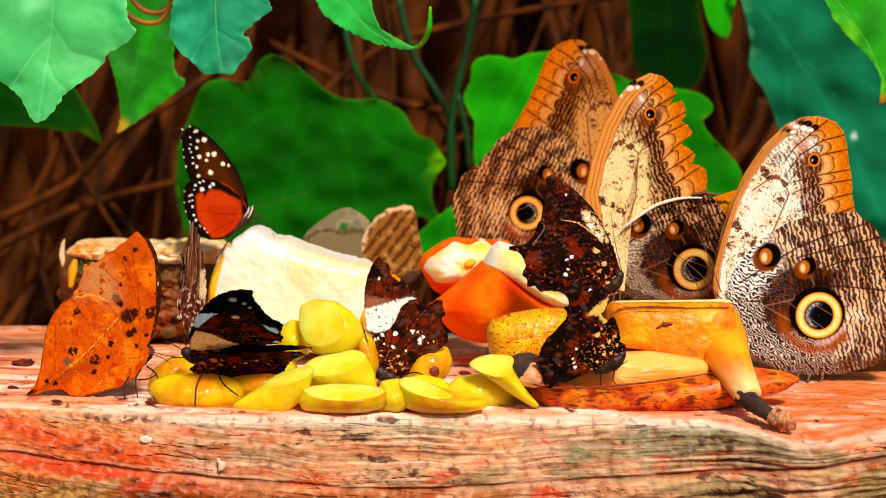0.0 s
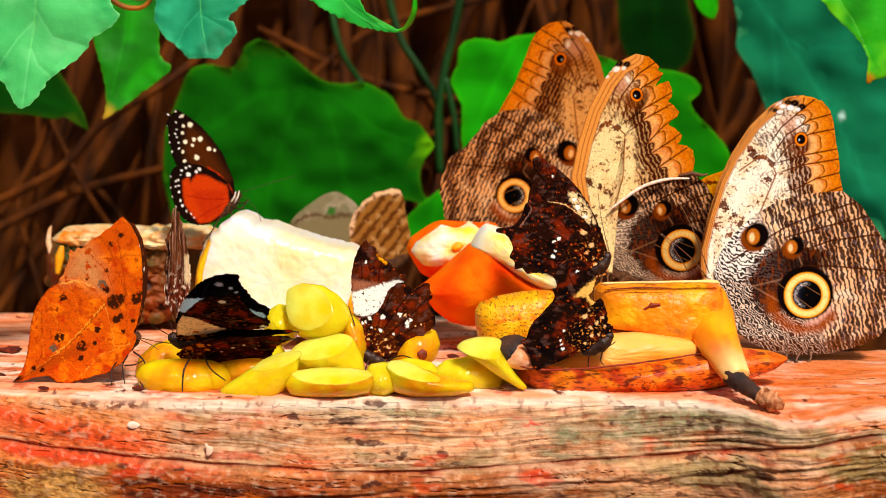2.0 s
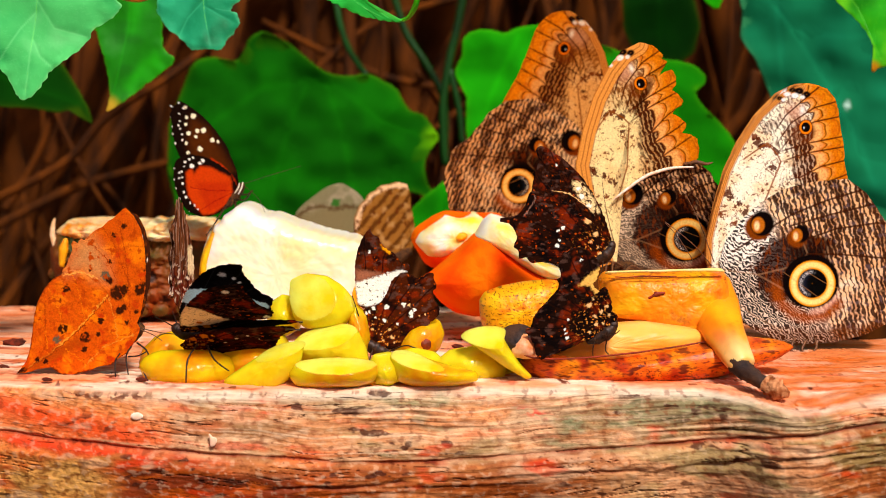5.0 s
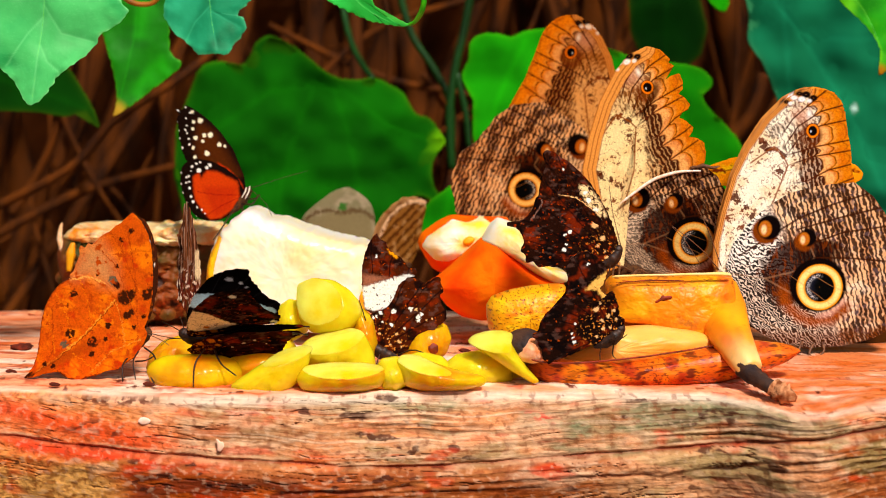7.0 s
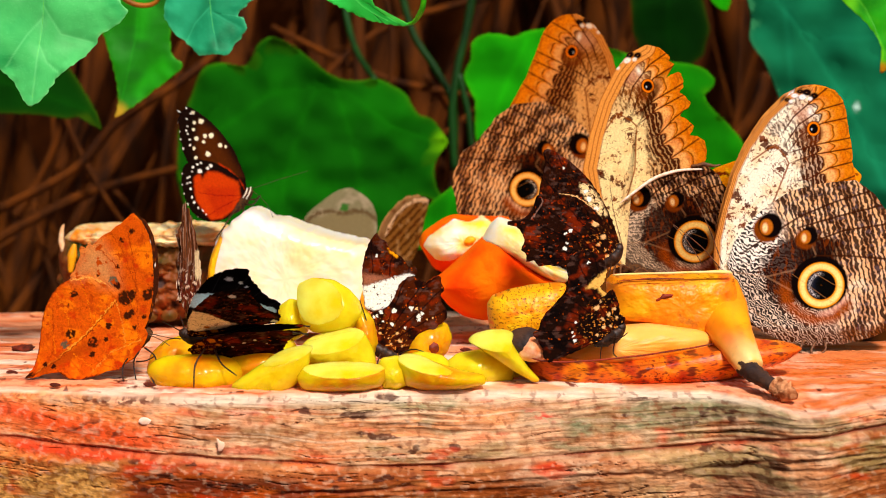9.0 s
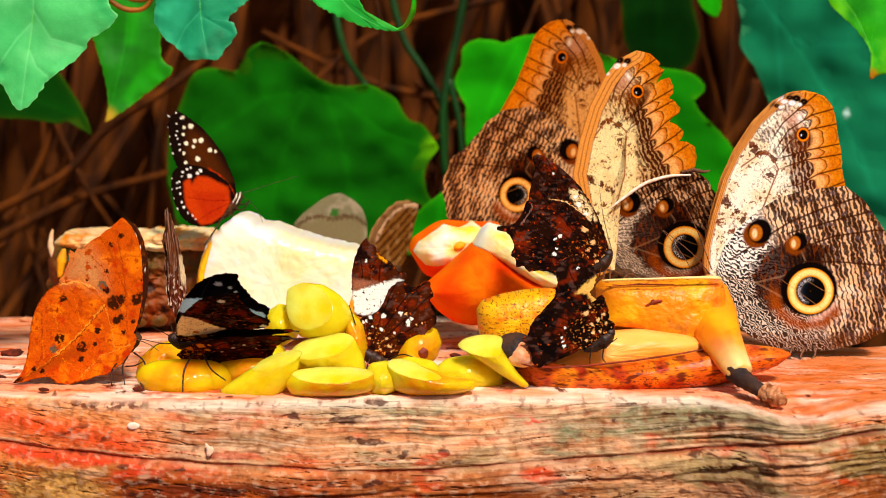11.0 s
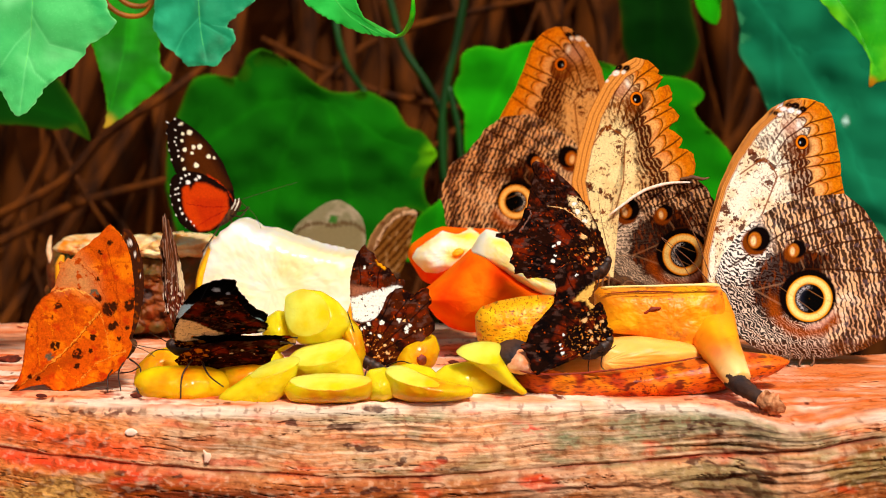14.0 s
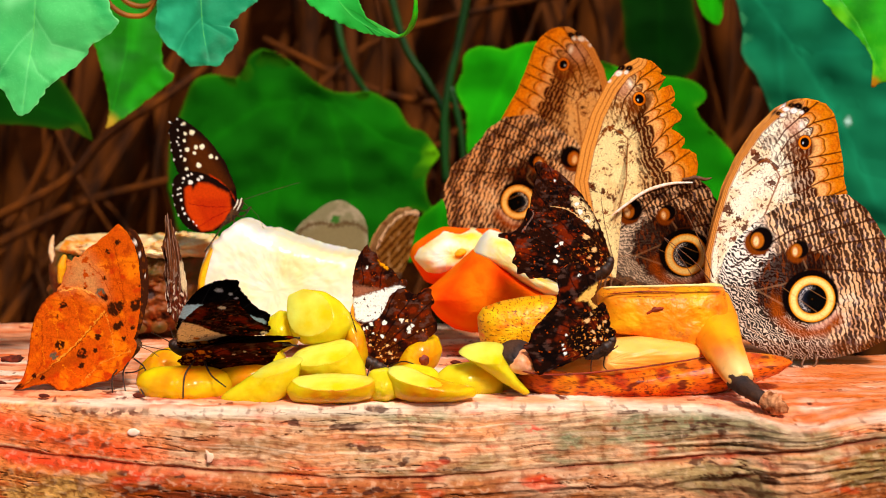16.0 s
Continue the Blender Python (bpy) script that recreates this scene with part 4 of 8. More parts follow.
M_GRAPE_FACE = material("pale_grape_face", rgb(255, 242, 136), rgb(255, 214, 62), 75, 0.2, 0.5, 160, subsurface=0.6, radius=0.02, ior=1.2, transmission=0.12, coat=0.1, spec=0.35)
grape((-0.0406, -0.0120, 0.0248), [(-11.2, 0.0), (-11.0, 6.8), (-5.9, 9.0), (1.1, 8.2), (6.1, 5.1), (9.6, 1.0), (10.8, -3.1), (7.5, -8.0), (1.0, -9.7), (-6.0, -9.2), (-10.0, -5.5)], 10, face=(-0.35, -0.8, 0.35, 6.5))
grape((-0.0557, -0.0020, 0.0205), [(-5.6, -3.1), (-4.3, 2.5), (-0.6, 5.0), (3.5, 4.2), (6.4, 0.0), (5.5, -6.3), (1.0, -9.2), (-4.0, -7.9)], 9)
grape((-0.0879, -0.0260, 0.0073), [(-15.9, -4.0), (-14.2, -1.2), (-9.8, 0.8), (-1.0, 1.2), (8.6, 0.8), (13.4, -0.8), (15.4, -4.0), (14.9, -8.5), (10.9, -10.9), (-1.1, -11.7), (-9.5, -11.3), (-14.1, -8.1)], 10, True)
grape((-0.0998, -0.0050, 0.0105), [(-8.0, -9.4), (-6.7, -4.2), (-2.1, 0.4), (3.7, 2.1), (8.2, -0.4), (9.0, -6.2), (4.0, -9.6), (-2.2, -10.8)], 8, True)
grape((-0.0697, -0.0180, 0.0051), [(-8.1, -1.0), (-6.1, 2.7), (0.0, 3.9), (6.9, 5.1), (12.2, 3.9), (12.1, -1.0), (4.0, -5.5), (-4.9, -5.5)], 9, True)
grape((-0.0600, -0.0360, 0.0047), [(-13.1, -4.8), (-9.9, -2.4), (-1.9, 3.0), (6.0, 9.0), (10.9, 10.9), (13.1, 8.4), (11.8, 1.0), (7.9, -4.4), (1.9, -8.4), (-8.0, -8.6), (-11.9, -7.6)], 6, power=2.4, face=(-0.2, -0.3, 0.9, 4.5), label="long grape wedge lying on its skin")
grape((-0.0370, -0.0220, 0.0111), [(-12.9, -1.4), (-11.0, 3.7), (-4.0, 6.9), (4.1, 7.7), (8.1, 4.5), (11.1, -1.4), (12.1, -6.5), (4.0, -8.5), (-8.1, -7.5), (-12.1, -5.5)], 9, face=(-0.2, -0.35, 0.9, 3.5))
grape((-0.0351, -0.0400, 0.0037), [(-14.7, -0.8), (-11.8, 3.2), (-4.9, 4.6), (6.9, 4.4), (13.2, 3.2), (14.3, 0.0), (12.7, -3.2), (7.8, -4.8), (-6.9, -5.2), (-12.8, -4.4)], 8, True, face=(0.0, -0.28, 0.95, 3.0))
grape((-0.0186, -0.0340, 0.0044), [(-5.1, 0.0), (-2.8, 4.0), (2.0, 4.8), (6.7, 3.0), (6.7, -4.0), (2.0, -6.4), (-2.8, -6.0)], 8)
grape((-0.0018, -0.0380, 0.0050), [(-13.2, 2.8), (-11.6, 6.3), (-7.9, 5.6), (-1.0, 2.4), (6.9, 0.0), (14.8, -1.6), (15.2, -4.4), (8.9, -6.0), (-4.9, -6.4), (-10.4, -4.8), (-12.4, -1.6)], 8, True, face=(0.1, -0.35, 0.9, 3.0))
grape((0.0133, -0.0200, 0.0054), [(-12.1, -1.0), (-7.7, 2.6), (-0.0, 3.9), (8.1, 2.6), (10.9, -2.0), (10.5, -6.3), (4.1, -8.0), (-6.1, -7.5), (-10.1, -5.5)], 9)
scarred = grape((-0.0060, -0.0060, 0.0102), [(-8.9, -5.8), (-8.0, 0.0), (-3.9, 5.0), (2.3, 7.9), (6.8, 6.2), (8.4, 1.7), (6.8, -3.3), (1.9, -7.5), (-3.9, -8.7)], 9, True, label="whole amber grape with a brown stem scar")
part("scar", lump("scar", [(0.2, 1.7), (2.3, 2.5), (4.3, 1.2), (4.3, -1.2), (2.3, -2.5), (0.2, -0.8)], 1.4, 2.0, 40, 10, 0.8, 44), M_BRUISE, scarred, "brown stem scar").location = (0, -0.0088, 0)
grape((-0.0295, -0.0100, 0.0163), [(-2.4, 5.2), (0.0, 6.8), (4.1, 3.1), (5.7, -5.2), (4.1, -11.4), (-0.0, -9.3), (-2.1, -3.1)], 7, True)
grape((0.0211, -0.0300, 0.0118), [(-11.7, 3.2), (-10.0, 6.8), (-5.6, 8.6), (-0.0, 8.0), (3.2, 5.6), (2.4, 1.6), (5.0, -2.4), (8.0, -7.0), (12.0, -11.2), (10.0, -12.1), (3.0, -8.0), (-4.0, -3.2), (-9.0, 0.0)], 6, face=(-0.1, -0.5, 0.85, 3.0), label="hollow grape skin leaning on the banana")
grape((0.0196, -0.0120, -0.0010), [(-6.1, -0.4), (-0.0, 4.1), (7.2, 2.1), (14.3, -2.5), (4.1, -3.3)], 6)


M_PINE_TOP = material("browning_pineapple_flesh", rgb(255, 236, 190), rgb(236, 150, 60), 80, 0.45, 0.8, 240, subsurface=0.3)

grape((-0.0649, -0.0040, 0.0124), [(-8.3, -5.2), (-6.2, 0.0), (0.0, 2.5), (7.2, 1.2), (10.3, -3.7), (8.2, -10.4), (-0.1, -12.5), (-6.3, -10.4)], 9)
grape((-0.0458, -0.0120, 0.0052), [(-8.2, -2.1), (-6.1, 2.5), (-0.8, 4.1), (4.1, 2.5), (6.1, -2.1), (4.0, -8.3), (-3.1, -9.1), (-7.4, -6.6)], 9)
grape((-0.0257, -0.0300, -0.0022), [(-7.0, 0.0), (-3.0, 5.6), (3.4, 7.2), (9.0, 5.2), (10.6, 1.2), (7.0, -0.8), (-1.0, -1.2)], 8, True)
grape((-0.0079, -0.0200, 0.0043), [(-9.1, -2.0), (-6.1, 2.9), (0.0, 4.5), (7.1, 2.9), (11.1, -1.2), (9.1, -6.1), (1.0, -7.3), (-6.1, -6.1)], 8)


def pineapple():
    th = thing("pineapple_chunk", Matrix.Translation((-0.0640, 0.0900, 0.0305)), "thick white pineapple chunk with ragged upper edge", "pineapple")
    part("flesh", lump("flesh", [(-32.3, -7.0), (-31.3, 1.9), (-30.3, 7.0), (-26.7, 14.1), (-22.7, 18.7), (-18.0, 22.9), (-14.7, 24.3), (-11.0, 22.9), (-6.4, 20.1), (2.5, 18.7), (5.2, 16.9), (9.4, 15.9), (15.5, 13.6), (23.4, 11.7), (30.4, 10.3), (34.6, 8.9), (35.0, 0.0), (33.6, -11.7), (30.3, -21.2), (11.5, -25.9), (-14.2, -25.9), (-28.2, -21.2)], 26, 7.0, 300, 50, 0.9, 4, soften=2, grit=9.0, ragged=0.9), M_PINE, th)
    part("side", lump("side", [(-32.4, -8.2), (-31.6, 1.2), (-30.3, 6.5), (-27.0, 13.5), (-23.5, 17.7), (-21.7, 17.2), (-24.5, 12.6), (-26.4, 7.0), (-27.4, 0.0), (-28.4, -11.7), (-30.3, -14.0)], 24, 5, 70, 16, 0.8, 21, soften=1), M_PINE_EDGE, th, "yellow-orange side of the flesh")
    part("skin_edge", lump("skin_edge", [(30.4, -7.0), (33.2, 0.0), (36.0, -4.7), (36.9, -14.1), (32.6, -21.2), (27.5, -20.2), (25.2, -16.5)], 24, 4, 60, 16, 1, 6), M_PINE_EDGE, th, "yellow-orange edge of the flesh")
    th2 = thing("pineapple_slice", Matrix.Translation((-0.1343, 0.1500, 0.0223)), "pineapple end with brown scaly rind and pale top", "pineapple")
    part("rind", lump("rind", [(-34.7, 2.5), (-35.0, 10.1), (-33.4, 15.6), (-27.4, 18.9), (-12.3, 18.2), (12.8, 18.2), (34.1, 15.1), (35.2, 2.5), (32.6, -12.6), (19.9, -19.7), (2.2, -21.8), (-17.9, -19.2), (-31.6, -10.1)], 30, 4, 180, 40, 5.0, 9, soften=1, grit=4.0), M_RIND, th2)
    part("flesh", lump("flesh", [(-32.9, 15.6), (-30.4, 19.2), (-24.8, 20.7), (-17.3, 21.2), (-9.8, 19.7), (0.3, 20.7), (12.8, 21.2), (27.9, 22.2), (37.9, 20.7), (37.3, 13.1), (20.3, 12.1), (0.2, 13.6), (-17.4, 14.1), (-27.4, 13.1)], 33, 3, 220, 26, 4.0, 10, soften=0, grit=3.0, ragged=2.5), M_PINE_TOP, th2)
    rind_scale = None
    r2 = random.Random(3)
    for i in range(9):
        for k in range(4):
            px = -40 + i * 9.2 + (4.5 if k % 2 else 0) + r2.uniform(-1, 1)
            pz = -16 + k * 7.5
            if abs(px) > 33:
                continue
            if rind_scale is None:
                rind_scale = lump("scale", [(-4.2, 0), (-2, 3), (2, 3.2), (4.2, 0), (2.4, -3), (-2, -3.2)], 2.2, 2, 24, 8, 0.4, 2)
                rind_scale.materials.append(M_RIND)
            ob = part("scale", rind_scale, None, th2)
            ob.matrix_basis = pose(px * 0.001, -0.0285 + 0.00001 * px * px, pz * 0.001, 0, r2.uniform(-14, 14), px * 0.5)
    part("dry_scale", tube("dry_scale", local([(-0.1649, 0.1300, 0.0329), (-0.1663, 0.1300, 0.0378), (-0.1659, 0.1300, 0.0427), (-0.1651, 0.1300, 0.0452)], th2.matrix_basis), [0.0014, 0.0012, 0.0003], 8), M_THORN, th2, "pale dry thorny scale")
    part("dry_scale", tube("dry_scale", local([(-0.1606, 0.1200, 0.0252), (-0.1597, 0.1200, 0.0325), (-0.1585, 0.1200, 0.0374)], th2.matrix_basis), [0.001, 0.0022, 0.0008], 8), M_PINE_EDGE, th2, "yellow-green dry scale")


pineapple()


def cut_orange():
    th = thing("orange_piece", Matrix.Translation((0.0222, 0.0800, 0.0291)), "cut orange with bright skin and pale flesh", "orange", "cut orange pieces")
    part("skin", lump("skin", [(-29.5, -5.8), (-24.2, -1.9), (-18.5, 2.8), (-11.5, 9.3), (-6.5, 13.9), (-1.9, 16.7), (1.1, 14.8), (5.7, 11.6), (8.7, 9.3), (13.8, 4.2), (19.6, -0.5), (27.7, -4.2), (25.9, -9.3), (18.5, -15.1), (5.8, -18.6), (-6.9, -20.0), (-15.0, -18.1), (-20.8, -13.9), (-24.2, -9.3)], 30, 2.2, 140, 30, 1.0, 3, centre=[(-2.3, -2.3)][0], soften=2), M_ORANGE, th)
    part("flesh", lump("flesh", [(-7.0, 13.0), (-3.3, 19.1), (-0.1, 21.9), (4.6, 20.5), (8.8, 18.6), (11.6, 14.0), (12.0, 9.3), (16.2, 4.2), (22.1, 1.4), (28.3, -0.5), (29.3, -3.7), (23.2, -4.7), (11.6, 1.2), (4.6, 7.0)], 24, 3, 100, 20, 1.2, 5, soften=1), M_PITH, th, "pale juicy flesh")
    th = thing("orange_piece", Matrix.Translation((0.0074, 0.1100, 0.0358)), "orange half with its pale cut face upward", "orange", "cut orange pieces")
    part("skin", lump("skin", [(-18.4, 2.4), (-16.8, 6.7), (-8.4, 12.5), (-3.6, 14.4), (8.4, 13.4), (20.3, 13.4), (21.5, 2.4), (15.6, -9.6), (-3.6, -12.0), (-12.0, -8.4)], 22, 2.4, 110, 24, 0.8, 7), M_ORANGE, th)
    part("flesh", lump("flesh", [(-17.0, 1.9), (-15.1, 6.2), (-7.9, 11.0), (-3.6, 13.7), (2.6, 12.5), (8.4, 13.7), (15.5, 12.0), (17.9, 4.8), (10.8, 0.0), (1.2, -3.6), (-6.0, -7.2), (-12.0, -4.8)], 23.5, 3, 100, 20, 1.6, 8, soften=1), M_PITH, th, "pale juicy flesh")
    part("pulp", lump("pulp", [(-3.6, 4.8), (-0.0, 9.1), (6.0, 9.6), (10.8, 7.2), (8.4, 2.9), (1.2, 0.0), (-3.6, 1.0)], 24.6, 3, 50, 14, 0.8, 9), M_PINE_EDGE, th, "yellow pulp core")


cut_orange()


M_BANANA_PALE = material("pale_banana_skin", rgb(255, 226, 176), rgb(252, 206, 130), 60, 0.45, 0.15, 400, subsurface=0.2)


def old_skin(u, v):
    """Overripe peel: orange-brown ground, red-brown streaky blotches and fine freckles."""
    col = paint(u, v, rgb(214, 112, 32), [("speckle", rgb(236, 146, 54), 12, 0.48, 0.25), ("speckle", rgb(176, 70, 18), 9, 0.54, 0.2)], 301)
    for su, sv, cut, k, c, sd in ((1.5, 1.0, 0.67, 0.9, (104, 30, 10), 302), (6.0, 2.2, 0.66, 0.85, (84, 26, 9), 303), (0.7, 0.6, 0.70, 0.8, (96, 28, 8), 304)):
        m = k * step(cut, cut + 0.06, fbm(u / su, v / sv, sd, 2))
        col = col * (1 - m[:, None]) + rgb(*c) * m[:, None]
    m = 0.75 * step(0.46, 0.6, fbm(u / 9, v / 4, 305, 3)) * step(-3.5, -6.5, v)
    col = col * (1 - m[:, None]) + rgb(70, 22, 8) * m[:, None]
    m = 0.8 * step(-34.0, -46.0, u)
    col = col * (1 - m[:, None]) + rgb(120, 44, 12) * m[:, None]
    return col


def ripe_skin(u, v):
    """Ripe peel: orange-yellow with soft paler patches, grey bruising and a brown-scratched upper edge."""
    col = paint(u, v, rgb(246, 152, 40), [("speckle", rgb(252, 178, 76), 18, 0.48, 0.3), ("speckle", rgb(234, 126, 24), 14, 0.54, 0.3)], 311)
    top = step(6.0, 10.5, v)
    for su, sv, cut, k, c, sd in ((2.4, 0.6, 0.70, 0.7, (128, 54, 14), 312), (5.0, 2.0, 0.74, 0.6, (150, 66, 18), 313)):
        m = k * step(cut - 0.08 * top, cut - 0.08 * top + 0.08, fbm(u / su, v / sv, sd, 3)) * (0.4 + 0.6 * top)
        col = col * (1 - m[:, None]) + rgb(*c) * m[:, None]
    m = 0.5 * np.exp(-((u - 4) / 5) ** 2 - ((v + 4) / 3.5) ** 2) * step(0.3, 0.6, fbm(u / 3, v / 3, 314, 3))
    return col * (1 - m[:, None]) + rgb(128, 96, 66) * m[:, None]


def neck_skin(u, v):
    """The neck of the peel, paling towards the stalk, where its broad highlight is painted in."""
    pale = paint(u, v, rgb(255, 214, 156), [("speckle", rgb(252, 190, 110), 9, 0.5, 0.25)], 331)
    m = (step(-4.0, -15.0, v) * step(12.0, 20.0, u + 0.25 * v + 3))[:, None]
    return ripe_skin(u, v) * (1 - m) + pale * m


def freckled_skin(u, v):
    col = paint(u, v, rgb(246, 176, 30), [("speckle", rgb(240, 196, 60), 8, 0.5, 0.25), ("speckle", rgb(236, 140, 20), 7, 0.56, 0.2)], 321)
    for su, sv, cut, k, c, sd in ((0.9, 0.8, 0.66, 0.85, (124, 52, 12), 322), (2.2, 1.0, 0.70, 0.85, (96, 36, 10), 323)):
        m = k * step(cut, cut + 0.05, fbm(u / su, v / sv, sd, 3))
        col = col * (1 - m[:, None]) + rgb(*c) * m[:, None]
    return col


def bananas():
    th = thing("banana", Matrix.Translation((0.0742, -0.0180, 0.0041)), "overripe brown-spotted banana half lying on the board", "banana", "banana pieces")
    b = th.matrix_basis
    part("peel", painted(lump("peel", [(-52.2, 9.4), (-50.5, 7.7), (-46.9, 4.5), (-41.4, 2.0), (-30.3, 1.0), (-14.2, 2.0), (6.0, 4.5), (22.1, 7.3), (36.2, 9.6), (50.4, 7.9), (54.5, 6.1), (48.9, 2.0), (38.4, -1.8), (26.3, -4.9), (10.2, -6.9), (-10.0, -8.0), (-30.3, -7.3), (-40.4, -5.3), (-47.5, -1.2), (-50.9, 4.1)], 14, 2.2, 420, 70, 0.6, 30, soften=5), old_skin, M_PEEL), None, th)
    part("flesh", lump("flesh", [(-50.4, 9.0), (-45.8, 11.5), (-40.7, 12.3), (-30.6, 12.7), (-18.4, 13.1), (-0.1, 14.7), (16.1, 12.7), (24.3, 10.2), (22.3, 5.7), (6.1, 1.2), (-10.2, -1.2), (-22.3, -2.1), (-30.5, -1.6), (-38.6, 0.0), (-44.7, 3.3)], 12, 2.4, 120, 18, 1.2, 12, soften=2), M_BANANA_CUT, th, "soft yellow flesh").location = (0, 0.004, 0)
    part("peel_edge", tube("peel_edge", local([(0.0241, -0.0300, 0.0131), (0.0319, -0.0330, 0.0087), (0.0427, -0.0340, 0.0078), (0.0586, -0.0340, 0.0088), (0.0783, -0.0340, 0.0112), (0.0948, -0.0320, 0.0137)], b), [0.0002, 0.0004, 0.0003, 0.0004, 0.0002], 6, wobble=0.8), M_BRUISE, th, "dark dried edge of the peel")
    part("tip", lump("tip", [(-53.0, 8.0), (-51.8, 12.0), (-48.5, 14.4), (-44.0, 15.0), (-40.0, 13.5), (-38.5, 8.0), (-41.0, 3.5), (-45.0, 1.5), (-50.0, 3.0)], 8.0, 2.2, 70, 18, 0.8, 33), M_STALK, th, "blackened tip").location = (0, -0.0070, 0)
    part("tip_flesh", lump("tip_flesh", [(-48.5, 6.6), (-47.2, 10.6), (-43.5, 12.4), (-39.5, 11.4), (-37.0, 7.5), (-38.6, 3.8), (-42.5, 3.0), (-46.5, 3.8)], 3.4, 2.2, 50, 12, 0.5, 34), material("dry_banana_flesh", rgb(250, 206, 176), rgb(214, 140, 100), 260, 0.6, 0.5, 500, subsurface=0.2), th, "dry whitish flesh in the blackened tip").location = (0, -0.0128, 0)
    th = thing("banana", Matrix.Translation((0.0842, 0.0000, 0.0234)), "cut banana end with yellow peel and stalk", "banana", "banana pieces")
    b = th.matrix_basis
    part("peel", painted(lump("peel", [(-23.8, -3.1), (-24.5, 9.4), (-22.5, 11.5), (-2.2, 12.1), (17.5, 12.5), (21.4, 11.9), (22.5, 6.3), (23.4, 0.0), (24.6, -5.6), (23.0, -11.5), (17.8, -14.0), (12.6, -12.3), (7.4, -11.1), (-2.0, -9.0), (-12.4, -5.6), (-19.7, -4.4)], 15, 3.6, 380, 70, 0.8, 14, centre=[(2.1, 1.0)][0], soften=6), ripe_skin, M_PEEL), None, th)
    part("neck", painted(tube("neck", local([(0.0997, 0.0040, 0.0281), (0.1015, -0.0040, 0.0215), (0.1029, -0.0200, 0.0149), (0.1050, -0.0330, 0.0095), (0.1070, -0.0380, 0.0058)], b), [0.0096, 0.0098, 0.0076, 0.0058, 0.0046], 36, (0.95, 1), 0.08, 14), neck_skin, M_PEEL), None, th, "yellow neck with a pale painted highlight")
    part("cut_rim", tube("cut_rim", local([(0.0610, -0.0125, 0.0359), (0.0642, -0.0138, 0.0364), (0.0804, -0.0142, 0.0369), (0.0999, -0.0138, 0.0372), (0.1038, -0.0120, 0.0364)], b), [0.0003, 0.0005, 0.0004, 0.0007, 0.0004], 8, wobble=0.6), M_BANANA_PALE, th, "dry pale rim of the cut end")
    part("bruise", tube("bruise", local([(0.0632, -0.0136, 0.0341), (0.0742, -0.0146, 0.0349), (0.0864, -0.0146, 0.0349)], b), [0.0001, 0.0004, 0.0001], 6, (0.3, 1), wobble=0.9), M_BRUISE, th, "brown dried bruise")
    part("bruise", tube("bruise", local([(0.0763, -0.0152, 0.0270), (0.0793, -0.0152, 0.0286), (0.0823, -0.0152, 0.0290)], b), [0.0003, 0.0010, 0.0003], 6, (0.3, 1), wobble=0.9), M_BRUISE, th, "brown dried bruise")
    part("bruise", tube("bruise", local([(0.0810, -0.0135, 0.0186), (0.0827, -0.0130, 0.0177), (0.0841, -0.0120, 0.0163)], b), [0.0003, 0.0010, 0.0003], 6, (0.4, 1), wobble=0.9), M_BRUISE, th, "brown dried bruise")
    st = part("stalk", tube("stalk", local([(0.1048, -0.0370, 0.0065), (0.1073, -0.0410, 0.0047), (0.1105, -0.0460, 0.0027), (0.1141, -0.0500, 0.0006)], b), [0.0036, 0.0032, 0.0026, 0.0024], 14, wobble=0.25), M_STALK, th, "blackened banana stalk")
    part("torn_end", tube("torn_end", local([(0.1127, -0.0490, 0.0012), (0.1151, -0.0510, 0.0006), (0.1174, -0.0530, -0.0005), (0.1198, -0.0550, -0.0015)], b), [0.0026, 0.0032, 0.0028, 0.0010], 12, wobble=0.8), M_STALK_END, st, "frayed pale stalk end")
    th = thing("banana", Matrix.Translation((0.0322, 0.0200, 0.0200)), "speckled yellow banana slice standing on end", "banana", "banana pieces")
    part("peel", painted(lump("peel", [(-15.8, -2.1), (-16.0, 2.1), (-13.9, 5.4), (-7.5, 7.7), (1.0, 9.4), (10.6, 10.3), (13.8, 9.7), (16.0, 2.1), (11.8, -10.8), (1.1, -12.9), (-9.6, -12.0), (-14.7, -8.6)], 12, 2.6, 260, 50, 0.6, 16), freckled_skin, M_PEEL), None, th)
    th = thing("banana", Matrix.Translation((0.0729, 0.0100, 0.0127)), "torn orange-yellow strip of banana peel", "banana", "banana pieces")
    part("peel", lump("peel", [(-21.1, 4.2), (-14.8, 8.9), (-6.4, 10.6), (10.5, 4.2), (27.4, -2.1), (44.3, -3.2), (56.9, -4.2), (52.8, -10.6), (23.3, -10.6), (-6.3, -7.4), (-18.9, -2.1)], 12, 2.6, 120, 20, 1.0, 17), M_BANANA, th)


bananas()

# ---- butterflies ----
INK, CREAM, TAN, BROWN = rgb(12, 6, 4), rgb(255, 240, 212), rgb(206, 140, 70), rgb(92, 50, 24)


def similar(p1, p2, q1, q2, mirror=False):
    """The map of a plane that takes p1, p2 to q1, q2 by turning and scaling (and mirroring)."""
    f = (lambda z: -np.conj(z)) if mirror else (lambda z: z)
    a, b, c, d = complex(*p1), complex(*p2), complex(*q1), complex(*q2)
    k = (d - c) / (f(b) - f(a))

    def go(u, v):
        z = (f(np.asarray(u) + 1j * np.asarray(v)) - f(a)) * k + c
        return z.real, z.imag
    return go


